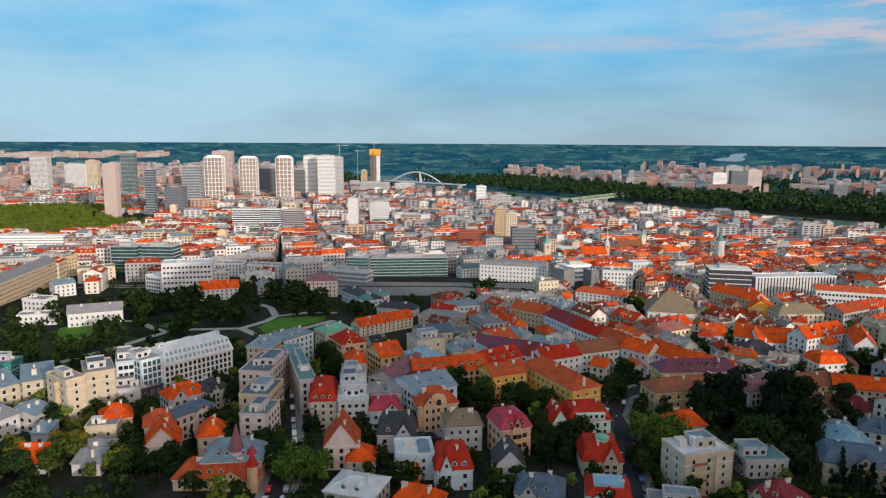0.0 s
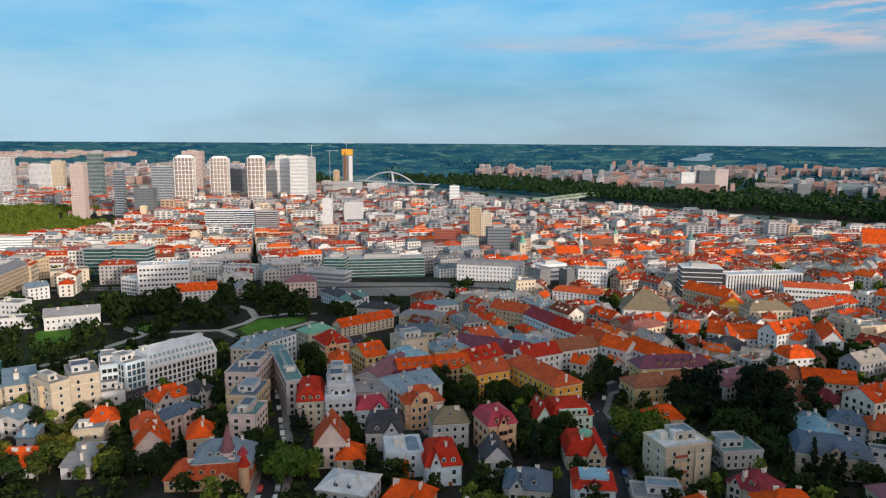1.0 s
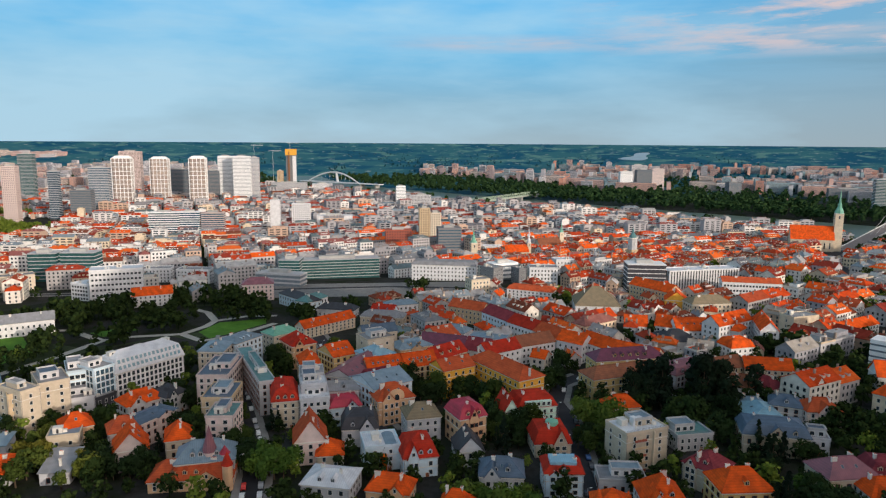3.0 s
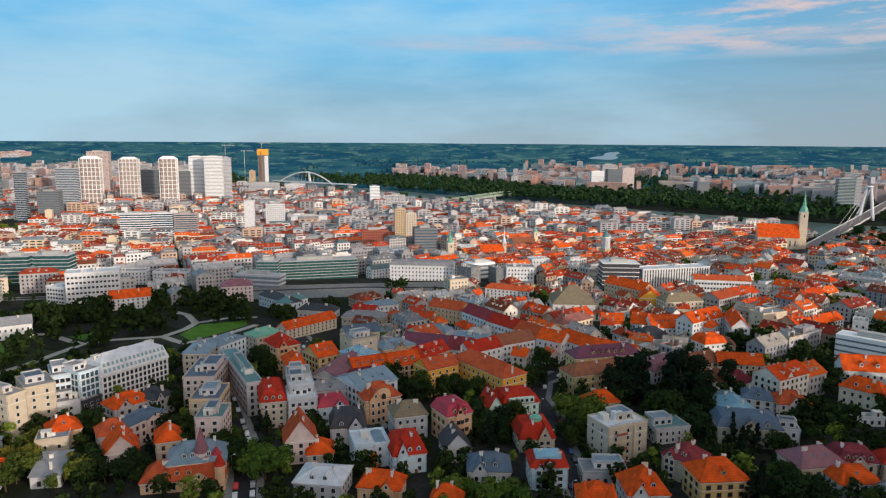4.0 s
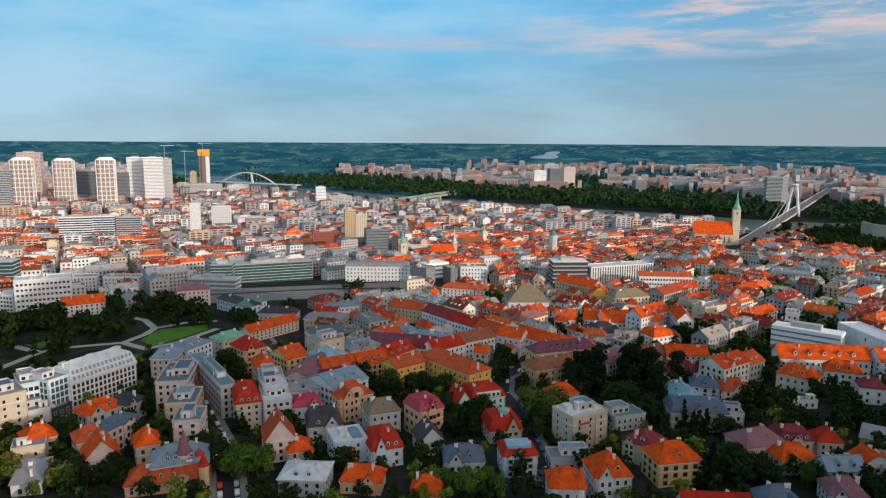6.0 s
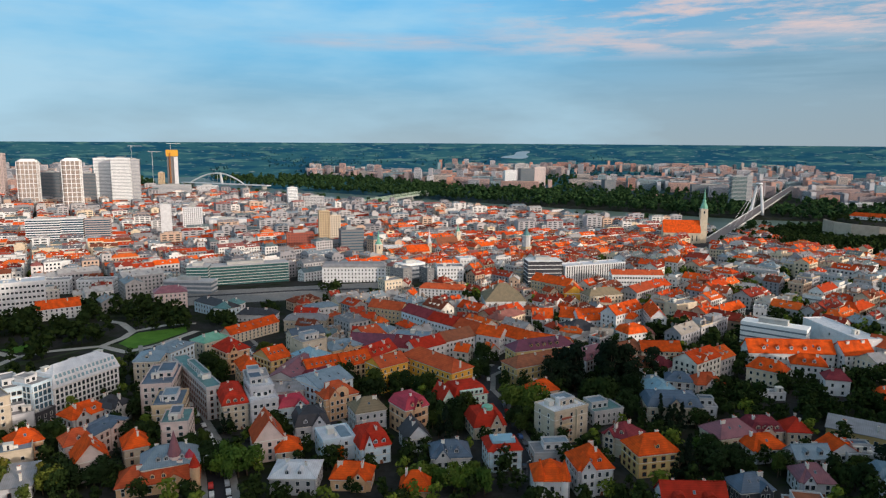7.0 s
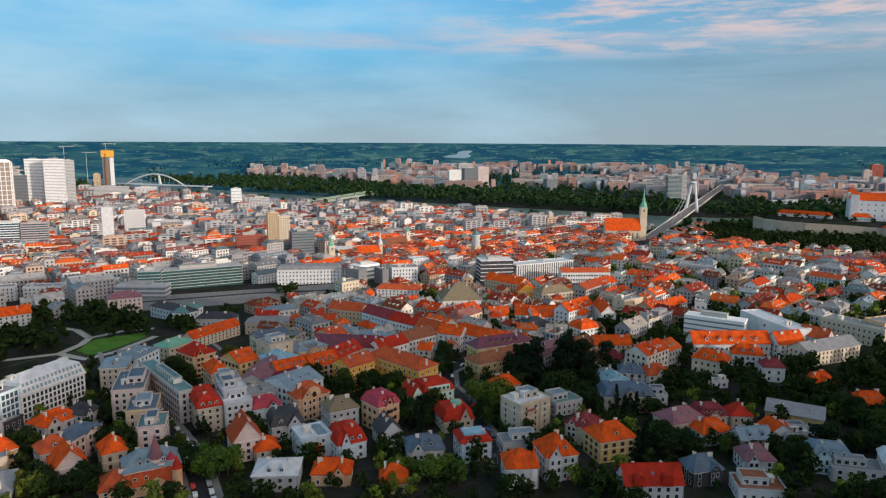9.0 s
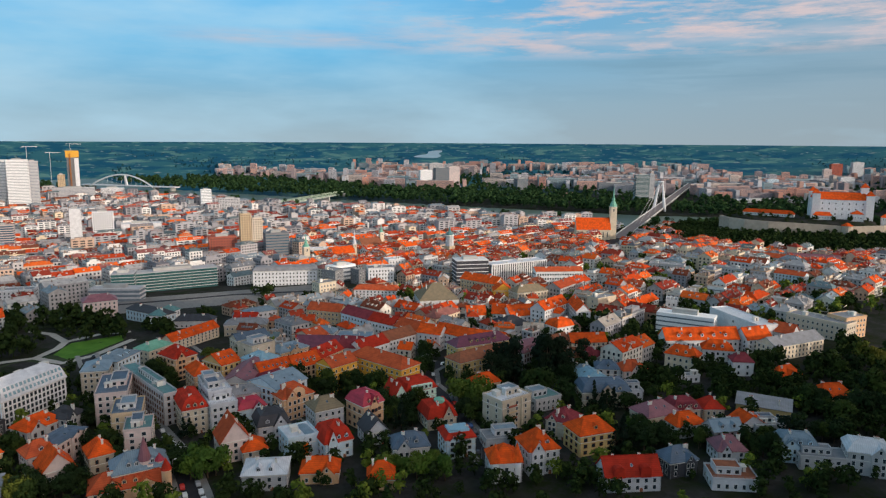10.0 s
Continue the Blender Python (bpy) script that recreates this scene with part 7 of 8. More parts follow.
for bi in range(-60, 60):
    for bj in range(0, 60):
        bw, bd = 58, 46
        u0, v0 = bi * (bw + 9), 190 + bj * (bd + 8)
        ang = 14 + 10 * math.sin(bi * 0.31) + 8 * math.sin(bj * 0.27)
        ca, sa = math.cos(radians(14)), math.sin(radians(14))
        cx, cy = u0 * ca - v0 * sa + 90, u0 * sa + v0 * ca
        away = math.hypot(cx - 40, cy + 70)
        bearing = math.degrees(math.atan2(cx - 40, cy + 70))
        if away > 2500 or not -38 < bearing < 62 or away < 330 or (bearing > 34 and away < 420):
            continue
        if south_side(cx, cy) or river_gap(cx, cy) < 175:
            continue
        old_town = cx > 20 + 0.2 * (cy + 91) and cy < 1060
        runs = [(-bw / 2, -bd / 2 + 6.5, 0, bw), (bw / 2, bd / 2 - 6.5, 180, bw), (-bw / 2 + 6.5, bd / 2 - 13, 270, bd - 26), (bw / 2 - 6.5, -bd / 2 + 13, 90, bd - 26)]
        if away > 700 and not old_town and town.random() < 0.3:
            runs = [(-bw / 2, -bd / 2 + 8, 0, bw), (bw / 2, bd / 2 - 8, 180, bw)]
        c, n = math.cos(radians(ang)), math.sin(radians(ang))
        centre = not old_town and cx > -420 and cy > 620
        for sx, sy, turn, length in runs:
            u = 0.0
            warm = town.random() < (0.5 if old_town and cx > 420 and cy < 620 else 0.85 if old_town else 0.46 if cx < -120 else 0.14)
            roof = town.choice(("gable", "gable", "gable", "hip")) if warm else town.choice(("flat", "flat", "hip", "gable"))
            tall = town.choice((7, 8, 9, 10) if away < 640 and cx > -40 else (8, 10, 12, 13) if old_town else (14, 17, 20, 23) if centre and away < 1700 else (10, 12, 14, 17) if away < 1500 else (8, 10, 14, 20))
            deep = town.choice((11, 12, 14))
            while u < length - 7:
                w = min(town.choice((13, 17, 22, 28) if old_town else (15, 20, 28, 34)), length - u)
                w = round(w)
                if w < 8:
                    break
                mid = u + w / 2
                lx, ly = sx + mid * math.cos(radians(turn)), sy + mid * math.sin(radians(turn))
                x, y = cx + lx * c - ly * n, cy + lx * n + ly * c
                if town.random() < 0.28:
                    warm = not warm if town.random() < 0.5 else warm
                    roof = town.choice(("gable", "hip")) if warm else town.choice(("flat", "hip", "gable"))
                h = tall + town.choice((-2, -1, 0, 0, 1, 3) if old_town else (-1, 0, 0, 1) if away < 640 else (-4, -1, 0, 0, 1, 3) if warm or away < 800 else (-4, -2, 0, 2, 4, 9))
                if town.random() > 0.05:
                    lot(x, y, ang + turn + town.choice((0, 0, 0, -3, 4)), w, deep, h, roof, "tile" if warm else "grey", 4.0 if old_town else 3.2)
                u += w + town.choice((0.15, 0.15, 0.15, 0.15, 2.5))
        for _ in range(2):      # yard buildings
            lx, ly = town.uniform(-bw * 0.28, bw * 0.28), town.uniform(-4, 4)
            lot(cx + lx * c - ly * n, cy + lx * n + ly * c, ang + town.choice((0, 90)), town.choice((8, 11, 14)), 8, town.choice((4, 6, 9)), town.choice(("gable", "flat")), town.choice(("tile", "grey")), 3, is_free)



def between(x, y, gap):
    """Whether a place is clear of every house nearby."""
    return all(abs((x - tx) * c + (y - ty) * n) > hw + gap or abs((y - ty) * c - (x - tx) * n) > hd + gap for tx, ty, c, n, hw, hd in SOLID if abs(x - tx) < 60 and abs(y - ty) < 60)


for _ in range(900):        # low yard houses that fill the old rows on the slope
    x, y = town.uniform(15, 300), town.uniform(285, 500)
    w, d, warm = town.choice((8, 10, 13)), town.choice((8, 9)), town.random() < 0.6
    lot(x, y, town.choice((20, 110, -30, 60)) + town.uniform(-8, 8), w, d, town.choice((5, 6, 7, 8)), town.choice(("gable", "gable", "hip")) if warm else town.choice(("flat", "gable", "hip")), "tile" if warm else "grey", 3.2, between)

LOTS.sort(key=lambda q: math.hypot(q[0] - 60, q[1]))
WARM_WORDS, GREY_WORDS = "plastered town house with a clay tile roof", "plastered town house with a grey roof"
for x, y, tilt, w, d, h, roof, style, rh in LOTS[:290]:
    meshes = town_mesh(style, (w, d, h, roof, rh), roof)
    root = base("town_house", x, y, ground_z(x, y), tilt, WARM_WORDS if style == "tile" else GREY_WORDS, "house", "houses of the town")
    for nm, me in zip(("wall", "roof", "glazing", "stackwork"), meshes):
        ob = part(nm, me, None, root)
        if nm in ("glazing", "stackwork"):
            ob["kind"] = "stuff"
FAR_WALLS = [surface("far_plaster", c, vary=0.0, bump=0.0) for c in ((0.74, 0.71, 0.69), (0.76, 0.62, 0.45), (0.42, 0.41, 0.43), (0.82, 0.81, 0.80), (0.52, 0.49, 0.49), (0.32, 0.31, 0.33), (0.80, 0.77, 0.74), (0.60, 0.42, 0.32))]
FAR_TILES = [surface("far_tiles", c, vary=0.0, bump=0.0, rows=0.8) for c in ((0.79, 0.112, 0.0155), (0.458, 0.056, 0.0186), (0.728, 0.136, 0.0279), (0.281, 0.044, 0.0279), (0.582, 0.068, 0.0155), (0.218, 0.068, 0.0403))]
FAR_GREYS = [surface("far_roof_felt", c, vary=0.0, bump=0.0) for c in ((0.26, 0.25, 0.26), (0.40, 0.39, 0.39), (0.15, 0.15, 0.17), (0.22, 0.27, 0.31), (0.30, 0.11, 0.10), (0.14, 0.18, 0.19))]
far_mats = FAR_WALLS + FAR_TILES + FAR_GREYS + [GLASS, CHIMNEY]
kinds, rows, index = [], [], {}
for x, y, tilt, w, d, h, roof, style, rh in LOTS[290:]:
    key = (w, d, h, roof, rh, math.hypot(x, y) > 900)
    if key not in index:
        index[key] = len(kinds)
        kinds.append(template(*key)[4])
    rows.append((index[key], x, y, ground_z(x, y), 1.0, radians(tilt), town.choice((0, 1, 3, 6, 1, 7, 3, 6) if x < -140 and y < 1500 else (0, 1, 3, 6, 7, 1, 2, 4) if x > 20 + 0.2 * y and y < 1060 else (0, 2, 4, 5, 7, 2, 4, 5, 6)), 8 + town.randrange(6) + (0 if style == "tile" else 6), 20, 21))
scatter("distant_town", kinds, rows, far_mats, "dense town of red and grey roofs toward the river", "town")

# ---- slab blocks across the river and on the far side of town ----
slabs = random.Random(3)


def estate_edge(deg):
    """How far off the estate across the river begins, by bearing."""
    return float(np.interp(deg, (0, 8, 13, 18, 26, 32, 44, 60), (3100, 3000, 2700, 2380, 2350, 2150, 1950, 1850)))


kinds = []
for w, h in ((60, 30), (90, 32), (120, 28), (45, 38), (28, 50), (70, 12), (100, 9)):
    one = Shape()
    one.box(-w / 2, w / 2, -6.5, 6.5, -4, h)
    for k in range(int(h / 3)):
        for sgn in (-1, 1):
            a, b, o = -w / 2 + 1.2, w / 2 - 1.2, sgn * 6.55
            q = [(a, o, 1 + k * 3), (b, o, 1 + k * 3), (b, o, 2.4 + k * 3), (a, o, 2.4 + k * 3)]
            one.face(q if sgn < 0 else q[::-1], 2)
    one.box(-w * 0.2, w * 0.1, -3, 3, h, h + 2.5, 1)
    kinds.append((one.v, one.f, one.s))
slab_mats = [surface("panel_wall", c, vary=0.0, bump=0.0) for c in ((0.60, 0.39, 0.34), (0.46, 0.45, 0.48), (0.62, 0.30, 0.22), (0.64, 0.52, 0.45), (0.30, 0.40, 0.43), (0.60, 0.36, 0.29), (0.58, 0.56, 0.58), (0.36, 0.28, 0.28))] + [FAR_GREYS[0], surface("far_windows", (0.10, 0.11, 0.13), rough=0.3, bump=0.0)]
rows = []
for _ in range(11000):
    a, r = radians(slabs.uniform(-38, 62)), slabs.uniform(1500, 3800)
    x, y = 40 + r * math.sin(a), -60 + r * math.cos(a)
    gap = river_gap(x, y)
    if not is_free(x, y, 15) or gap < (470 if south_side(x, y) else 330):
        continue
    deg = math.degrees(a)
    if south_side(x, y):
        if r < estate_edge(deg) + (60 if deg < 34 else 260) or deg < 5 or noise.noise((x * 0.002, y * 0.002, 1)) < (-0.16 if deg > 24 else 0.02 if deg > 12 else 0.22):
            continue
        k = slabs.choice((0, 0, 1, 1, 2, 3, 4, 5))
    else:
        if y < 1850 or deg > -7 or slabs.random() < (0.1 if deg < -18 else 0.45):
            continue
        k = slabs.choice((0, 1, 5, 5, 6, 3, 3, 0))
    turn = radians(slabs.choice((-25, 65)) + slabs.uniform(-6, 6))
    take(x, y, math.degrees(turn), 70, 14)
    m = slabs.randrange(8) if south_side(x, y) else slabs.choice((0, 3, 3, 6, 6, 1, 5))
    rows.append((k, x, y, ground_z(x, y), slabs.uniform(0.85, 1.1) * min(1.0, r * plain_dip(max(r, 3300)) / 168 * (1 if r > 3300 else 9)), turn, m, 8, 9))
for _ in range(170):        # a long pale estate far out on the plain
    a, r = radians(slabs.uniform(-38, -22)), slabs.uniform(4180, 4380)
    x, y = 40 + r * math.sin(a), -60 + r * math.cos(a)
    rows.append((slabs.choice((0, 1, 2)), x, y, ground_z(x, y), slabs.uniform(0.42, 0.6), a * -1 + slabs.uniform(-0.3, 0.3), slabs.choice((3, 3, 6, 0)), 8, 9))
scatter("housing_estate", kinds, rows, slab_mats, "pale and pink panel housing blocks on the plain", "housing estate")



# ---- trees ----
def crown_points(rnd, clumps, per, leaf, tall, wide, shape):
    """Leaf cards in clumps. Returns vertices and quads."""
    v, f = [], []
    for _ in range(clumps):
        k = rnd.random()
        if shape == "cone":
            zc = tall * (0.12 + 0.85 * k)
            r = wide * (1 - k) * rnd.uniform(0.5, 0.95) + 0.15
            size = wide * 0.42 * (1.15 - k)
        else:
            low = 0.32 if shape == "round" else 0.16
            zc = tall * (low + (0.93 - low) * k)
            r = wide * math.sqrt(max(0.03, 1 - ((k - 0.42) / 0.62) ** 2)) * rnd.uniform(0.15, 0.82)
            size = wide * rnd.uniform(0.3, 0.5)
        a = rnd.uniform(0, 2 * math.pi)
        cx, cy = r * math.cos(a), r * math.sin(a)
        for _ in range(per):
            n = Vector((rnd.gauss(0, 1), rnd.gauss(0, 1), rnd.gauss(0.25, 0.8))).normalized()
            p = Vector((cx, cy, zc)) + Vector((n.x, n.y, n.z * 0.8)) * size * rnd.uniform(0.7, 1.08)
            n = (n + Vector((rnd.uniform(-0.6, 0.6), rnd.uniform(-0.6, 0.6), rnd.uniform(-0.2, 0.7)))).normalized()
            t = n.orthogonal().normalized()
            t.rotate(Matrix.Rotation(rnd.uniform(0, 6.3), 3, n))
            b = n.cross(t)
            e, g = leaf * rnd.uniform(0.6, 1.2), leaf * rnd.uniform(0.45, 0.9)
            i = len(v)
            v += [tuple(p - t * e), tuple(p - b * g), tuple(p + t * e), tuple(p + b * g)]
            f.append((i, i + 1, i + 2, i + 3))
    return v, f


def tree_kind(kind, seed):
    rnd = random.Random(seed)
    s = Shape()
    if kind == "conifer":
        tall, wide, shape, clumps, per, leaf, mat = 11.5, 2.6, "cone", 34, 22, 0.5, NEEDLES
        s.tube((0, 0, -1), (0, 0, 11), 0.22, 0.04, 6)
    elif kind == "tall":
        tall, wide, shape, clumps, per, leaf, mat = 14, 3.2, "column", 34, 24, 0.55, NEEDLES
        s.tube((0, 0, -1), (0.2, 0.1, 11), 0.34, 0.08, 7)
    else:
        tall, wide, shape, clumps, per, leaf, mat = 9.6, 3.9, "round", 30, 26, 0.55, {"olive": OLIVE, "bright": BRIGHT}.get(kind, LEAVES)
        s.tube((0, 0, -1), (0.1, 0.1, 3.4), 0.32, 0.22, 7)
    for i in range(5):
        a, z = rnd.uniform(0, 6.3), tall * rnd.uniform(0.25, 0.5)
        s.tube((0.05, 0.05, z), (wide * 0.55 * math.cos(a), wide * 0.55 * math.sin(a), z + tall * 0.22), 0.12, 0.03, 5)
    v, f = crown_points(rnd, clumps, per, leaf, tall, wide, shape)
    me = bpy.data.meshes.new("crown")
    me.from_pydata(v, [], f)
    me.materials.append(mat)
    return s.mesh("trunk", BARK), me


BRIGHT = foliage("bright_leaves", [(0.08, 0.13, 0.02), (0.06, 0.11, 0.02), (0.10, 0.14, 0.025)])
TREES = {k: [tree_kind(k, 40 + 7 * i + len(k)) for i in range(4)] for k in ("broad", "olive", "bright", "conifer", "tall")}
TREE_LABELS = {"broad": "dark green leafy tree among the houses", "olive": "leafy tree with yellowing olive-green leaves", "bright": "leafy tree with bright green leaves", "conifer": "dark narrow spruce beside a house", "tall": "tall dark columnar tree above the roofs"}
planted, far_trees = [], []
gardener = random.Random(5)


def plant(x, y, kind, s):
    if len(planted) >= 300 or math.hypot(x - 40, y + 60) > 520:
        far_trees.append((x, y, kind, s))
        return
    planted.append((x, y))
    trunk, crown = gardener.choice(TREES[kind])
    root = base("tree", x, y, ground_z(x, y), gardener.uniform(0, 360), TREE_LABELS[kind], "tree", "trees of the hillside")
    root.scale = (s * gardener.uniform(0.85, 1.15), s * gardener.uniform(0.85, 1.15), s * gardener.uniform(0.85, 1.2))
    part("trunk", trunk, None, root)
    part("crown", crown, None, root)


def grove(x, y, r, n, kind, s):
    """Some trees within r metres of a place, clear of the houses."""
    for _ in range(n):
        for _ in range(12):
            a, k = gardener.uniform(0, 6.3), r * math.sqrt(gardener.random())
            px, py = x + k * math.cos(a), y + k * math.sin(a)
            if is_free(px, py, 1.2) and all(math.hypot(px - qx, py - qy) > 2.6 for qx, qy in planted[-30:]):
                plant(px, py, kind, s * gardener.uniform(0.75, 1.2))
                break



grove(-81, 177, 6, 4, "olive", 1)
grove(-71, 176, 8, 5, "broad", 1)
grove(-66, 183, 6, 4, "olive", 1)
grove(-89, 217, 4, 3, "broad", 1)
grove(-71, 204, 5, 3, "olive", 1)
grove(-77, 220, 3, 2, "broad", .8)
grove(-45, 174, 6, 4, "olive", .9)
grove(-38, 179, 7, 5, "broad", 1)
grove(-29, 177, 6, 5, "broad", 1)
grove(-53, 211, 6, 5, "broad", 1.1)
grove(-60, 222, 5, 3, "broad", 1)
grove(-27, 193, 3, 2, "conifer", .9)
grove(-32, 212, 4, 2, "broad", .8)
grove(-19, 212, 7, 6, "broad", 1)
grove(-29, 245, 7, 6, "broad", 1)
grove(-43, 286, 6, 5, "broad", 1)
grove(-4, 220, 5, 4, "broad", 1)
grove(3, 199, 6, 5, "broad", 1)
grove(9, 180, 6, 4, "broad", 1)
grove(21, 173, 7, 8, "bright", 1)
grove(15, 215, 2, 2, "conifer", .9)
grove(39, 217, 3, 2, "conifer", .9)
grove(46, 208, 3, 3, "broad", .7)
grove(54, 217, 3, 3, "broad", .8)
grove(9, 302, 7, 6, "broad", 1)
grove(35, 328, 3, 2, "olive", .8)
grove(70, 253, 6, 5, "broad", 1.1)
grove(79, 239, 7, 6, "broad", 1.1)
grove(73, 225, 1, 1, "broad", .8)
grove(95, 245, 6, 4, "broad", 1)
grove(90, 259, 5, 4, "broad", 1)
grove(107, 232, 7, 5, "broad", 1)
grove(105, 212, 6, 5, "broad", 1)
grove(114, 203, 5, 4, "broad", 1)
grove(100, 183, 5, 3, "conifer", 1)
grove(104, 195, 4, 3, "broad", .9)
grove(121, 209, 2, 2, "conifer", .9)
grove(126, 210, 3, 2, "conifer", .9)
grove(135, 297, 9, 6, "broad", 1.1)
grove(147, 286, 8, 6, "broad", 1.1)
grove(160, 292, 7, 5, "bright", 1)
grove(137, 253, 8, 7, "broad", 1.1)
grove(144, 204, 8, 7, "bright", 1.2)
grove(136, 184, 8, 6, "broad", 1)
grove(171, 223, 6, 5, "tall", 1.2)
grove(178, 226, 6, 5, "tall", 1.5)
grove(181, 203, 8, 7, "broad", 1.2)
grove(201, 215, 9, 8, "tall", 1.6)
grove(204, 228, 6, 4, "tall", 1.3)
grove(204, 203, 5, 4, "broad", 1)
grove(227, 230, 6, 5, "tall", 1.2)
grove(237, 232, 7, 6, "broad", 1.2)
grove(245, 254, 5, 3, "broad", 1)
grove(87, 145, 5, 5, "bright", .9)
grove(100, 140, 7, 6, "bright", 1)
grove(113, 192, 6, 4, "broad", .9)
grove(189, 185, 4, 3, "broad", .9)
grove(198, 174, 3, 3, "conifer", 1)
grove(197, 162, 4, 3, "conifer", 1.1)
grove(211, 168, 4, 4, "broad", .9)
grove(178, 133, 6, 6, "conifer", 1)
grove(191, 132, 7, 6, "broad", 1)
grove(200, 125, 5, 4, "broad", .9)
grove(197, 139, 5, 3, "bright", .9)
grove(215, 118, 5, 4, "broad", .9)
grove(230, 105, 6, 5, "broad", 1)
grove(244, 115, 5, 4, "broad", .8)
grove(248, 104, 3, 3, "tall", 1)
grove(263, 110, 5, 4, "broad", .9)
grove(273, 105, 7, 7, "broad", 1)
grove(297, 115, 10, 9, "broad", 1.1)
grove(296, 129, 8, 7, "broad", 1)
grove(310, 113, 8, 7, "broad", 1.1)
grove(334, 134, 10, 8, "broad", 1.1)
grove(380, 160, 10, 7, "olive", 1.1)
grove(355, 162, 10, 9, "broad", 1.1)
grove(341, 168, 8, 7, "broad", 1.1)
grove(306, 154, 6, 5, "broad", 1)
grove(298, 165, 6, 5, "broad", .9)
grove(275, 158, 4, 3, "broad", 1)
grove(270, 167, 5, 4, "broad", 1)
grove(246, 179, 8, 7, "broad", 1.1)
grove(253, 195, 6, 5, "tall", 1.1)
grove(237, 192, 5, 4, "broad", 1)
grove(200, 222, 8, 8, "tall", 1.4)
grove(189, 240, 5, 5, "tall", 1.2)
grove(293, 292, 3, 4, "tall", 1.7)
grove(277, 195, 7, 6, "broad", 1)
grove(283, 211, 5, 4, "broad", 1)
grove(305, 191, 4, 3, "broad", 1)
grove(318, 185, 7, 6, "broad", 1.1)
grove(342, 190, 5, 4, "broad", 1)
grove(355, 173, 8, 6, "broad", 1.1)
grove(402, 189, 8, 6, "broad", 1.1)
grove(472, 290, 8, 6, "broad", 1.2)
grove(500, 278, 14, 10, "broad", 1.3)
grove(392, 265, 6, 4, "broad", 1)
grove(339, 280, 7, 5, "broad", 1)
grove(355, 270, 7, 5, "bright", 1)
grove(302, 288, 8, 5, "broad", 1)
grove(281, 306, 7, 4, "broad", 1)
grove(592, 411, 9, 5, "broad", 1)
grove(575, 365, 12, 8, "broad", 1)
grove(749, 452, 14, 9, "broad", 1.1)
grove(544, 395, 8, 4, "broad", 1)
grove(450, 406, 7, 4, "bright", 1)
grove(479, 377, 7, 4, "bright", 1)
grove(502, 475, 6, 3, "bright", 1)
grove(242, 403, 5, 4, "bright", 1.1)
grove(275, 395, 4, 3, "bright", 1.1)
grove(288, 390, 4, 3, "broad", 1.1)
grove(218, 353, 6, 4, "broad", 1)
grove(229, 347, 6, 4, "broad", 1)
grove(204, 438, 5, 3, "olive", 1.1)
grove(211, 423, 4, 3, "bright", .9)
grove(280, 307, 9, 6, "broad", 1)
grove(79, 609, 7, 4, "tall", 1.1)
grove(31, 952, 6, 4, "broad", 1.2)
grove(-46, 978, 6, 3, "bright", 1)
grove(-149, 429, 12, 8, "broad", 1.3)
grove(-126, 422, 12, 8, "broad", 1.3)
grove(-93, 465, 14, 9, "broad", 1.3)
grove(-78, 489, 14, 9, "broad", 1.3)
grove(-122, 457, 9, 5, "broad", 1.2)
grove(-52, 483, 6, 4, "broad", 1.3)
grove(-31, 455, 8, 5, "broad", 1.3)
grove(-15, 452, 4, 3, "broad", 1.2)
grove(31, 411, 7, 4, "broad", 1)
grove(17, 400, 6, 4, "broad", 1)
grove(8, 414, 5, 3, "broad", 1)
grove(-233, 452, 7, 4, "broad", 1)
grove(-211, 426, 6, 3, "broad", 1)
grove(326, 495, 8, 5, "broad", 1.1)
grove(189, 437, 7, 4, "broad", 1)
grove(5, 419, 9, 10, "broad", 1)
grove(29, 377, 6, 6, "broad", .9)
grove(-23, 412, 8, 8, "broad", 1)
grove(41, 446, 8, 8, "broad", .9)
grove(93, 475, 10, 8, "broad", .8)
grove(134, 484, 10, 8, "broad", .8)
grove(97, 524, 10, 8, "broad", .9)


# the park, the castle hill, courtyards, and the woods across the river
def in_poly(x, y, poly):
    inside = False
    for (ax, ay), (bx, by) in zip(poly, poly[1:] + poly[:1]):
        if (ay > y) != (by > y) and x < ax + (bx - ax) * (y - ay) / (by - ay):
            inside = not inside
    return inside


def near_line(x, y, runs, gap):
    for line in runs:
        for (ax, ay), (bx, by) in zip(line, line[1:]):
            dx, dy = bx - ax, by - ay
            k = min(1, max(0, ((x - ax) * dx + (y - ay) * dy) / (dx * dx + dy * dy)))
            if math.hypot(x - ax - k * dx, y - ay - k * dy) < gap:
                return True
    return False


LAWNS = [((-34, 390), 27, 17), ((-106, 386), 16, 9), ((-154, 352), 17, 24)]
for _ in range(620):
    x, y = gardener.uniform(-215, -10), gardener.uniform(290, 480)
    if not in_poly(x, y, PARK) or not is_free(x, y, 2) or any(((x - cx) / a) ** 2 + ((y - cy) / b) ** 2 < 1 for (cx, cy), a, b in LAWNS):
        continue
    if gardener.random() < 0.2 or near_line(x, y, PATHS, 4.5):
        continue
    far_trees.append((x, y, "broad", gardener.uniform(0.8, 1.35)))
for _ in range(4200):
    x, y = gardener.uniform(700, 1280), gardener.uniform(430, 1000)
    gap = castle_gap(x, y)
    if (gap < 76 and gardener.random() < 0.6) or gap > 270 or not is_free(x, y, 4):
        continue
    far_trees.append((x, y, "broad", gardener.uniform(0.7, 1.1) if gap < 76 else gardener.uniform(1.1, 2.0)))
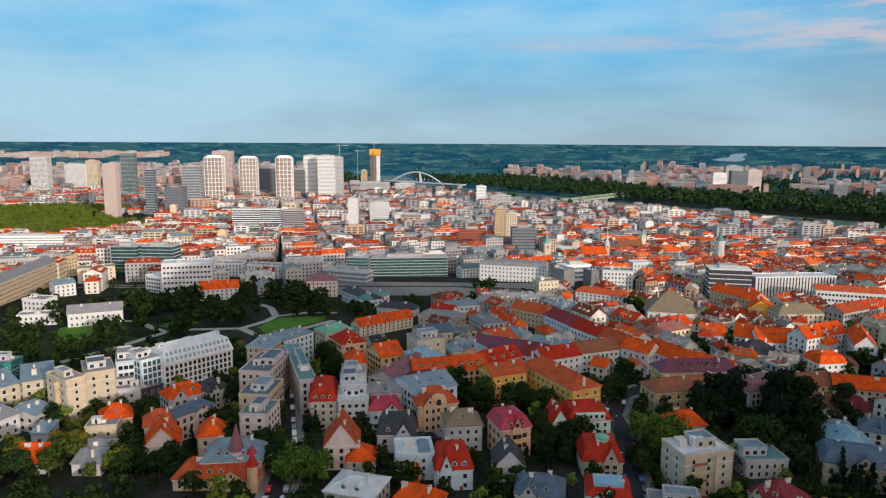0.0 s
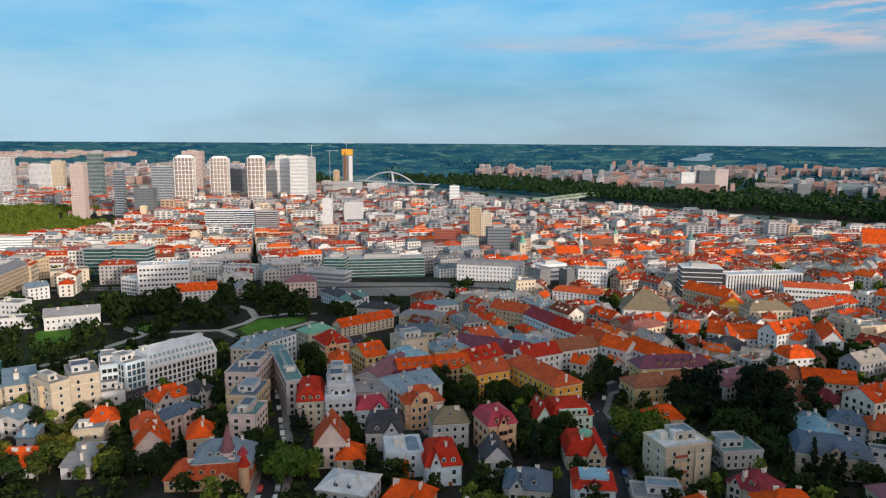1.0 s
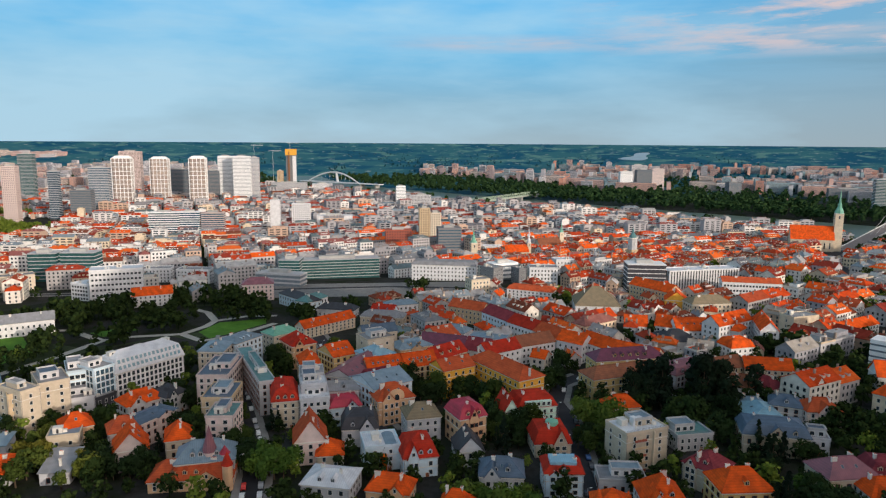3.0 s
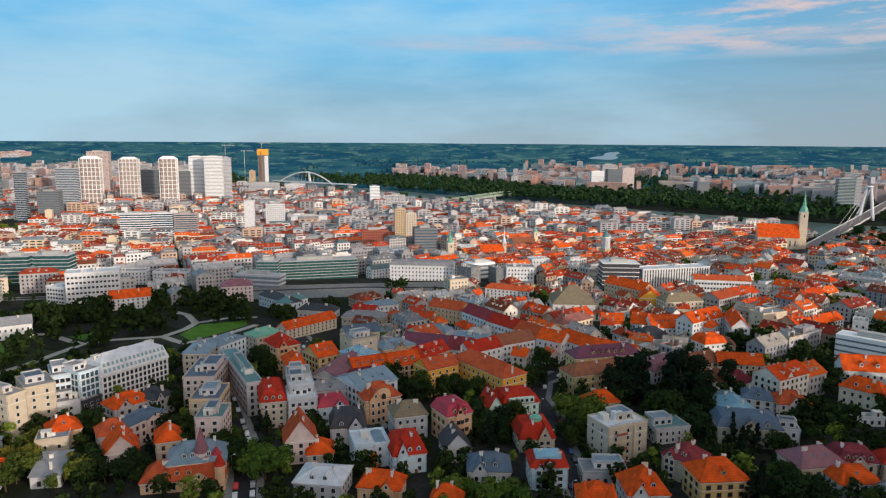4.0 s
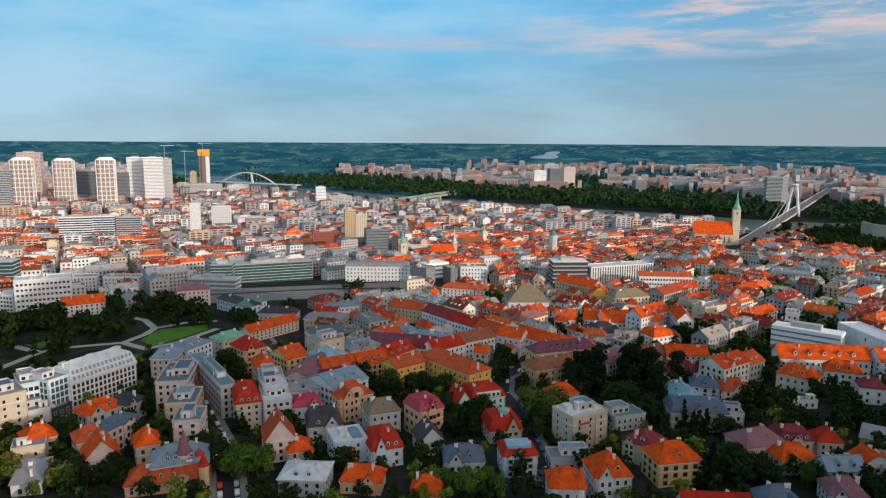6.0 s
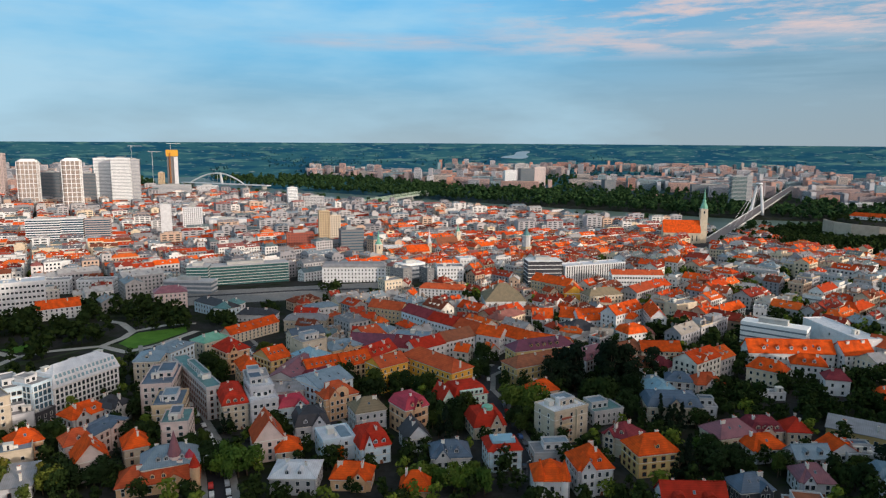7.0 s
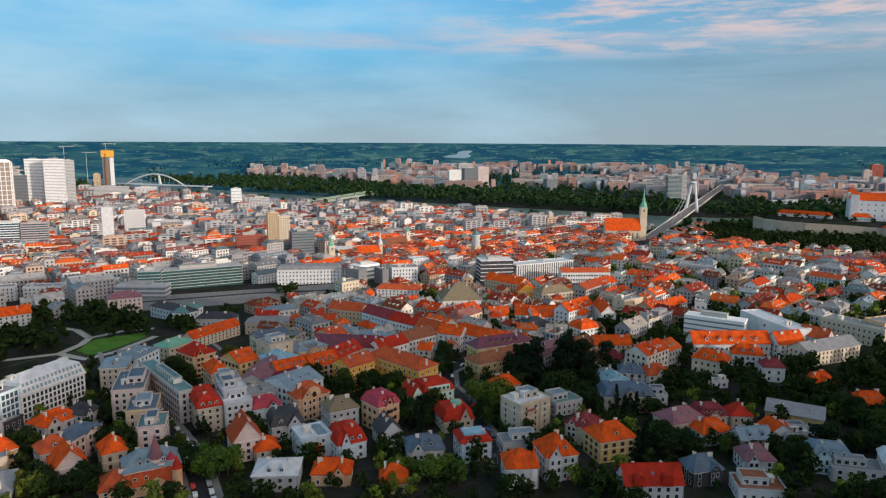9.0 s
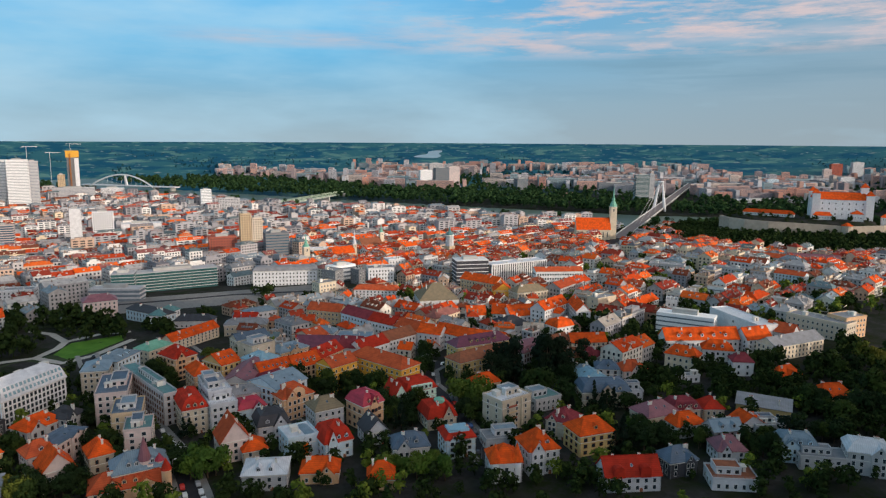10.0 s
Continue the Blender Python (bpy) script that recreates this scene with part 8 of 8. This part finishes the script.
for cx, cy, r, n in ((-840, 1530, 130, 520), (-640, 1250, 105, 420), (-660, 1130, 90, 260), (-790, 1330, 130, 420), (-440, 1110, 30, 34), (-330, 860, 20, 16), (-790, 1820, 60, 50), (-205, 800, 22, 18), (-175, 805, 18, 12), (-330, 860, 20, 10), (-120, 835, 15, 6), (240, 1500, 50, 40), (620, 1060, 30, 16), (560, 980, 20, 8)):
    for _ in range(n):
        a, k = gardener.uniform(0, 6.3), r * math.sqrt(gardener.random())
        x, y = cx + k * math.cos(a) * 1.3, cy + k * math.sin(a) * 0.8
        if is_free(x, y, 2):
            far_trees.append((x, y, "bright", gardener.uniform(0.9, 1.4)))
for _ in range(2500):
    x, y = gardener.uniform(-700, 900), gardener.uniform(300, 1250)
    if zone_free(x, y) and is_free(x, y, 1.4):
        far_trees.append((x, y, gardener.choice(("broad", "broad", "bright")), gardener.uniform(0.6, 1.25)))
for _ in range(500):      # courtyard trees of the western old town
    x, y = gardener.uniform(400, 760), gardener.uniform(240, 640)
    if zone_free(x, y) and between(x, y, 1.0):
        far_trees.append((x, y, gardener.choice(("broad", "bright")), gardener.uniform(0.8, 1.4)))
for _ in range(420):      # gardens west of the villas, and between the villas
    x, y = gardener.uniform(215, 420), gardener.uniform(60, 330)
    if is_free(x, y, 2.0) and zone_free(x, y) and math.degrees(math.atan2(x - 5, y + 90)) < 60:
        far_trees.append((x, y, "broad", gardener.uniform(0.7, 1.15)))

for _ in range(2700):
    x, y = gardener.uniform(-140, 330), gardener.uniform(70, 330)
    if near_line(x, y, STREETS[:3], 6.0) or not is_free(x, y, 1.2) or any(math.hypot(x - q[0], y - q[1]) < 3.0 for q in planted):
        continue
    if gardener.random() < 0.5:
        far_trees.append((x, y, "broad" if gardener.random() < 0.86 else "olive", gardener.uniform(0.5, 1.1)))


def leafy(per_island):
    m = bpy.data.materials.new("woodland_leaves")
    m.use_nodes = True
    n, l = m.node_tree.nodes, m.node_tree.links
    g, r = n.new("ShaderNodeNewGeometry"), n.new("ShaderNodeValToRGB")
    r.color_ramp.elements[0].color, r.color_ramp.elements[1].color = (*per_island[0], 1), (*per_island[1], 1)
    l.new(g.outputs["Random Per Island"], r.inputs[0])
    l.new(r.outputs[0], n["Principled BSDF"].inputs["Base Color"])
    n["Principled BSDF"].inputs["Roughness"].default_value = 0.9
    n["Principled BSDF"].inputs["Specular IOR Level"].default_value = 0.03
    return m


DARKWOOD, GREENWOOD, FARWOOD = leafy(((0.010, 0.02, 0.007), (0.034, 0.053, 0.014))), leafy(((0.075, 0.115, 0.018), (0.16, 0.20, 0.03))), leafy(((0.013, 0.034, 0.016), (0.045, 0.085, 0.028)))


def rough_tree(seed, clumps, per, leaf):
    rnd = random.Random(seed)
    v, f = crown_points(rnd, clumps, per, leaf, 9.6, 4.0, "round")
    s = Shape()
    s.tube((0, 0, -1), (0, 0, 5), 0.3, 0.15, 3)
    k = len(v)
    return v + s.v, f + [tuple(i + k for i in q) for q in s.f], None


near_kinds = [rough_tree(s, 13, 12, 0.88) for s in range(5)] + [rough_tree(s, 8, 6, 1.5) for s in range(5, 10)]
for kinds, mat, label in ((("broad", "tall", "conifer"), DARKWOOD, "dark leafy trees of the park, yards and castle hill"), (("bright", "olive"), GREENWOOD, "bright green trees between the houses")):
    rows = [(gardener.randrange(5) + (5 if math.hypot(x - 40, y + 60) > 420 else 0), x, y, ground_z(x, y) - 0.2, s, gardener.uniform(0, 6.3)) for x, y, k, s in far_trees if k in kinds]
    scatter("woodland", near_kinds, rows, [mat], label, "trees")

# woods along the far bank and over the plain
far_kinds = [rough_tree(s, 7, 6, 2.1) for s in range(20, 24)]
rows = []
for _ in range(16000):
    a, r = radians(gardener.uniform(-36, 62)), gardener.uniform(1000, 3250)
    x, y = 40 + r * math.sin(a), -60 + r * math.cos(a)
    gap, deg = river_gap(x, y), math.degrees(a)
    if gap < 135 or not is_free(x, y, 6):
        continue
    if south_side(x, y):
        chance = 1.0 if r < estate_edge(deg) - 20 else 0.42
    else:
        chance = 0.75 if y > 2250 and deg > -14 else 0.3 if y > 1900 and deg < -8 else 0.5 if gap < 175 else 0.0
    if gardener.random() < chance:
        rows.append((gardener.randrange(4), x, y, ground_z(x, y) - 0.3, gardener.uniform(1.5, 2.4), gardener.uniform(0, 6.3)))
scatter("far_woods", far_kinds, rows, [FARWOOD], "dense riverside woods across the river", "woods")
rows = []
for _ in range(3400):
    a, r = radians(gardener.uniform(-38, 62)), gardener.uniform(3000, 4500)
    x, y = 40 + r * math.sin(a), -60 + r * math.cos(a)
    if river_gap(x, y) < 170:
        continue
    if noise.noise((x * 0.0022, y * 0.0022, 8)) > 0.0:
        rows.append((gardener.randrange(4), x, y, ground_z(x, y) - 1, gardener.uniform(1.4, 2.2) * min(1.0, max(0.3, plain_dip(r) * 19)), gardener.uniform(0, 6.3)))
# these leaf colours hold the blue of distant haze
scatter("plain_woods", far_kinds, rows, [leafy(((0.010, 0.052, 0.08), (0.028, 0.09, 0.10)))], "woods on the plain out to the horizon, blued with painted haze", "woods")


# ---- parked cars and street lamps ----
def car_template():
    root = base("car", 0, 0, 0, 0, "parked car at the kerb", "car", "parked cars")
    s = Shape()
    prof = [(-2.1, 0.35), (2.1, 0.35), (2.15, 0.75), (1.2, 0.95), (0.6, 1.42), (-1.1, 1.45), (-1.8, 0.98), (-2.15, 0.9)]
    s.ring([(x, -0.85, z) for x, z in prof], [(x, 0.85, z) for x, z in prof], 0, True, True)
    part("body", s, CARPAINT, root)
    s = Shape()
    prof = [(-1.62, 1.0), (1.05, 1.0), (0.55, 1.36), (-1.05, 1.38)]
    s.ring([(x, -0.87, z) for x, z in prof], [(x, 0.87, z) for x, z in prof], 0, True, True)
    part("glazing", s, GLASS, root)
    for x in (-1.3, 1.3):
        for y in (-0.8, 0.8):
            s = Shape()
            s.tube((x, y - 0.1, 0.33), (x, y + 0.1, 0.33), 0.33, 0.33, 10)
            part("wheel", s, RUBBER, root)
    return root


first = car_template()
parker = random.Random(9)
used = 0
for line in STREETS[:3]:
    for (ax, ay), (bx, by) in zip(line, line[1:]):
        length = math.hypot(bx - ax, by - ay)
        turn = math.degrees(math.atan2(by - ay, bx - ax))
        n = int(length / 6.2)
        for i in range(n):
            for side in (-2.8, 2.8):
                if parker.random() < 0.6:
                    continue
                k = (i + 0.5) / n
                x = ax + (bx - ax) * k - math.sin(radians(turn)) * side
                y = ay + (by - ay) * k + math.cos(radians(turn)) * side
                slope = math.degrees(math.atan2(ground_z(bx, by) - ground_z(ax, ay), length))
                m = pose(x, y, ground_z(x, y) + 0.05, 0, 0, turn + parker.choice((0, 180)))
                if used == 0:
                    first.matrix_basis = m
                else:
                    copy_thing(first, m)
                used += 1


def lamp_template():
    root = base("street_lamp", 0, 0, 0, 0, "slim grey street lamp on the pavement", "street lamp", "street lamps")
    s = Shape()
    s.tube((0, 0, 0), (0, 0, 7.5), 0.09, 0.06, 6)
    part("pole", s, TILE["grey"], root)
    s = Shape()
    s.tube((0, 0, 7.4), (0.9, 0, 7.7), 0.05, 0.04, 5)
    part("arm", s, TILE["grey"], root)
    s = Shape()
    s.box(0.7, 1.4, -0.14, 0.14, 7.62, 7.78, 0, True)
    part("lamp_head", s, WHITE, root)
    return root


lamp = lamp_template()
used = 0
for line in STREETS[:3]:
    for (ax, ay), (bx, by) in zip(line, line[1:]):
        turn = math.degrees(math.atan2(by - ay, bx - ax))
        x, y = ax - math.sin(radians(turn)) * 4.6, ay + math.cos(radians(turn)) * 4.6
        m = pose(x, y, ground_z(x, y) + 0.1, 0, 0, turn - 90)
        if used == 0:
            lamp.matrix_basis = m
        else:
            copy_thing(lamp, m)
        used += 1
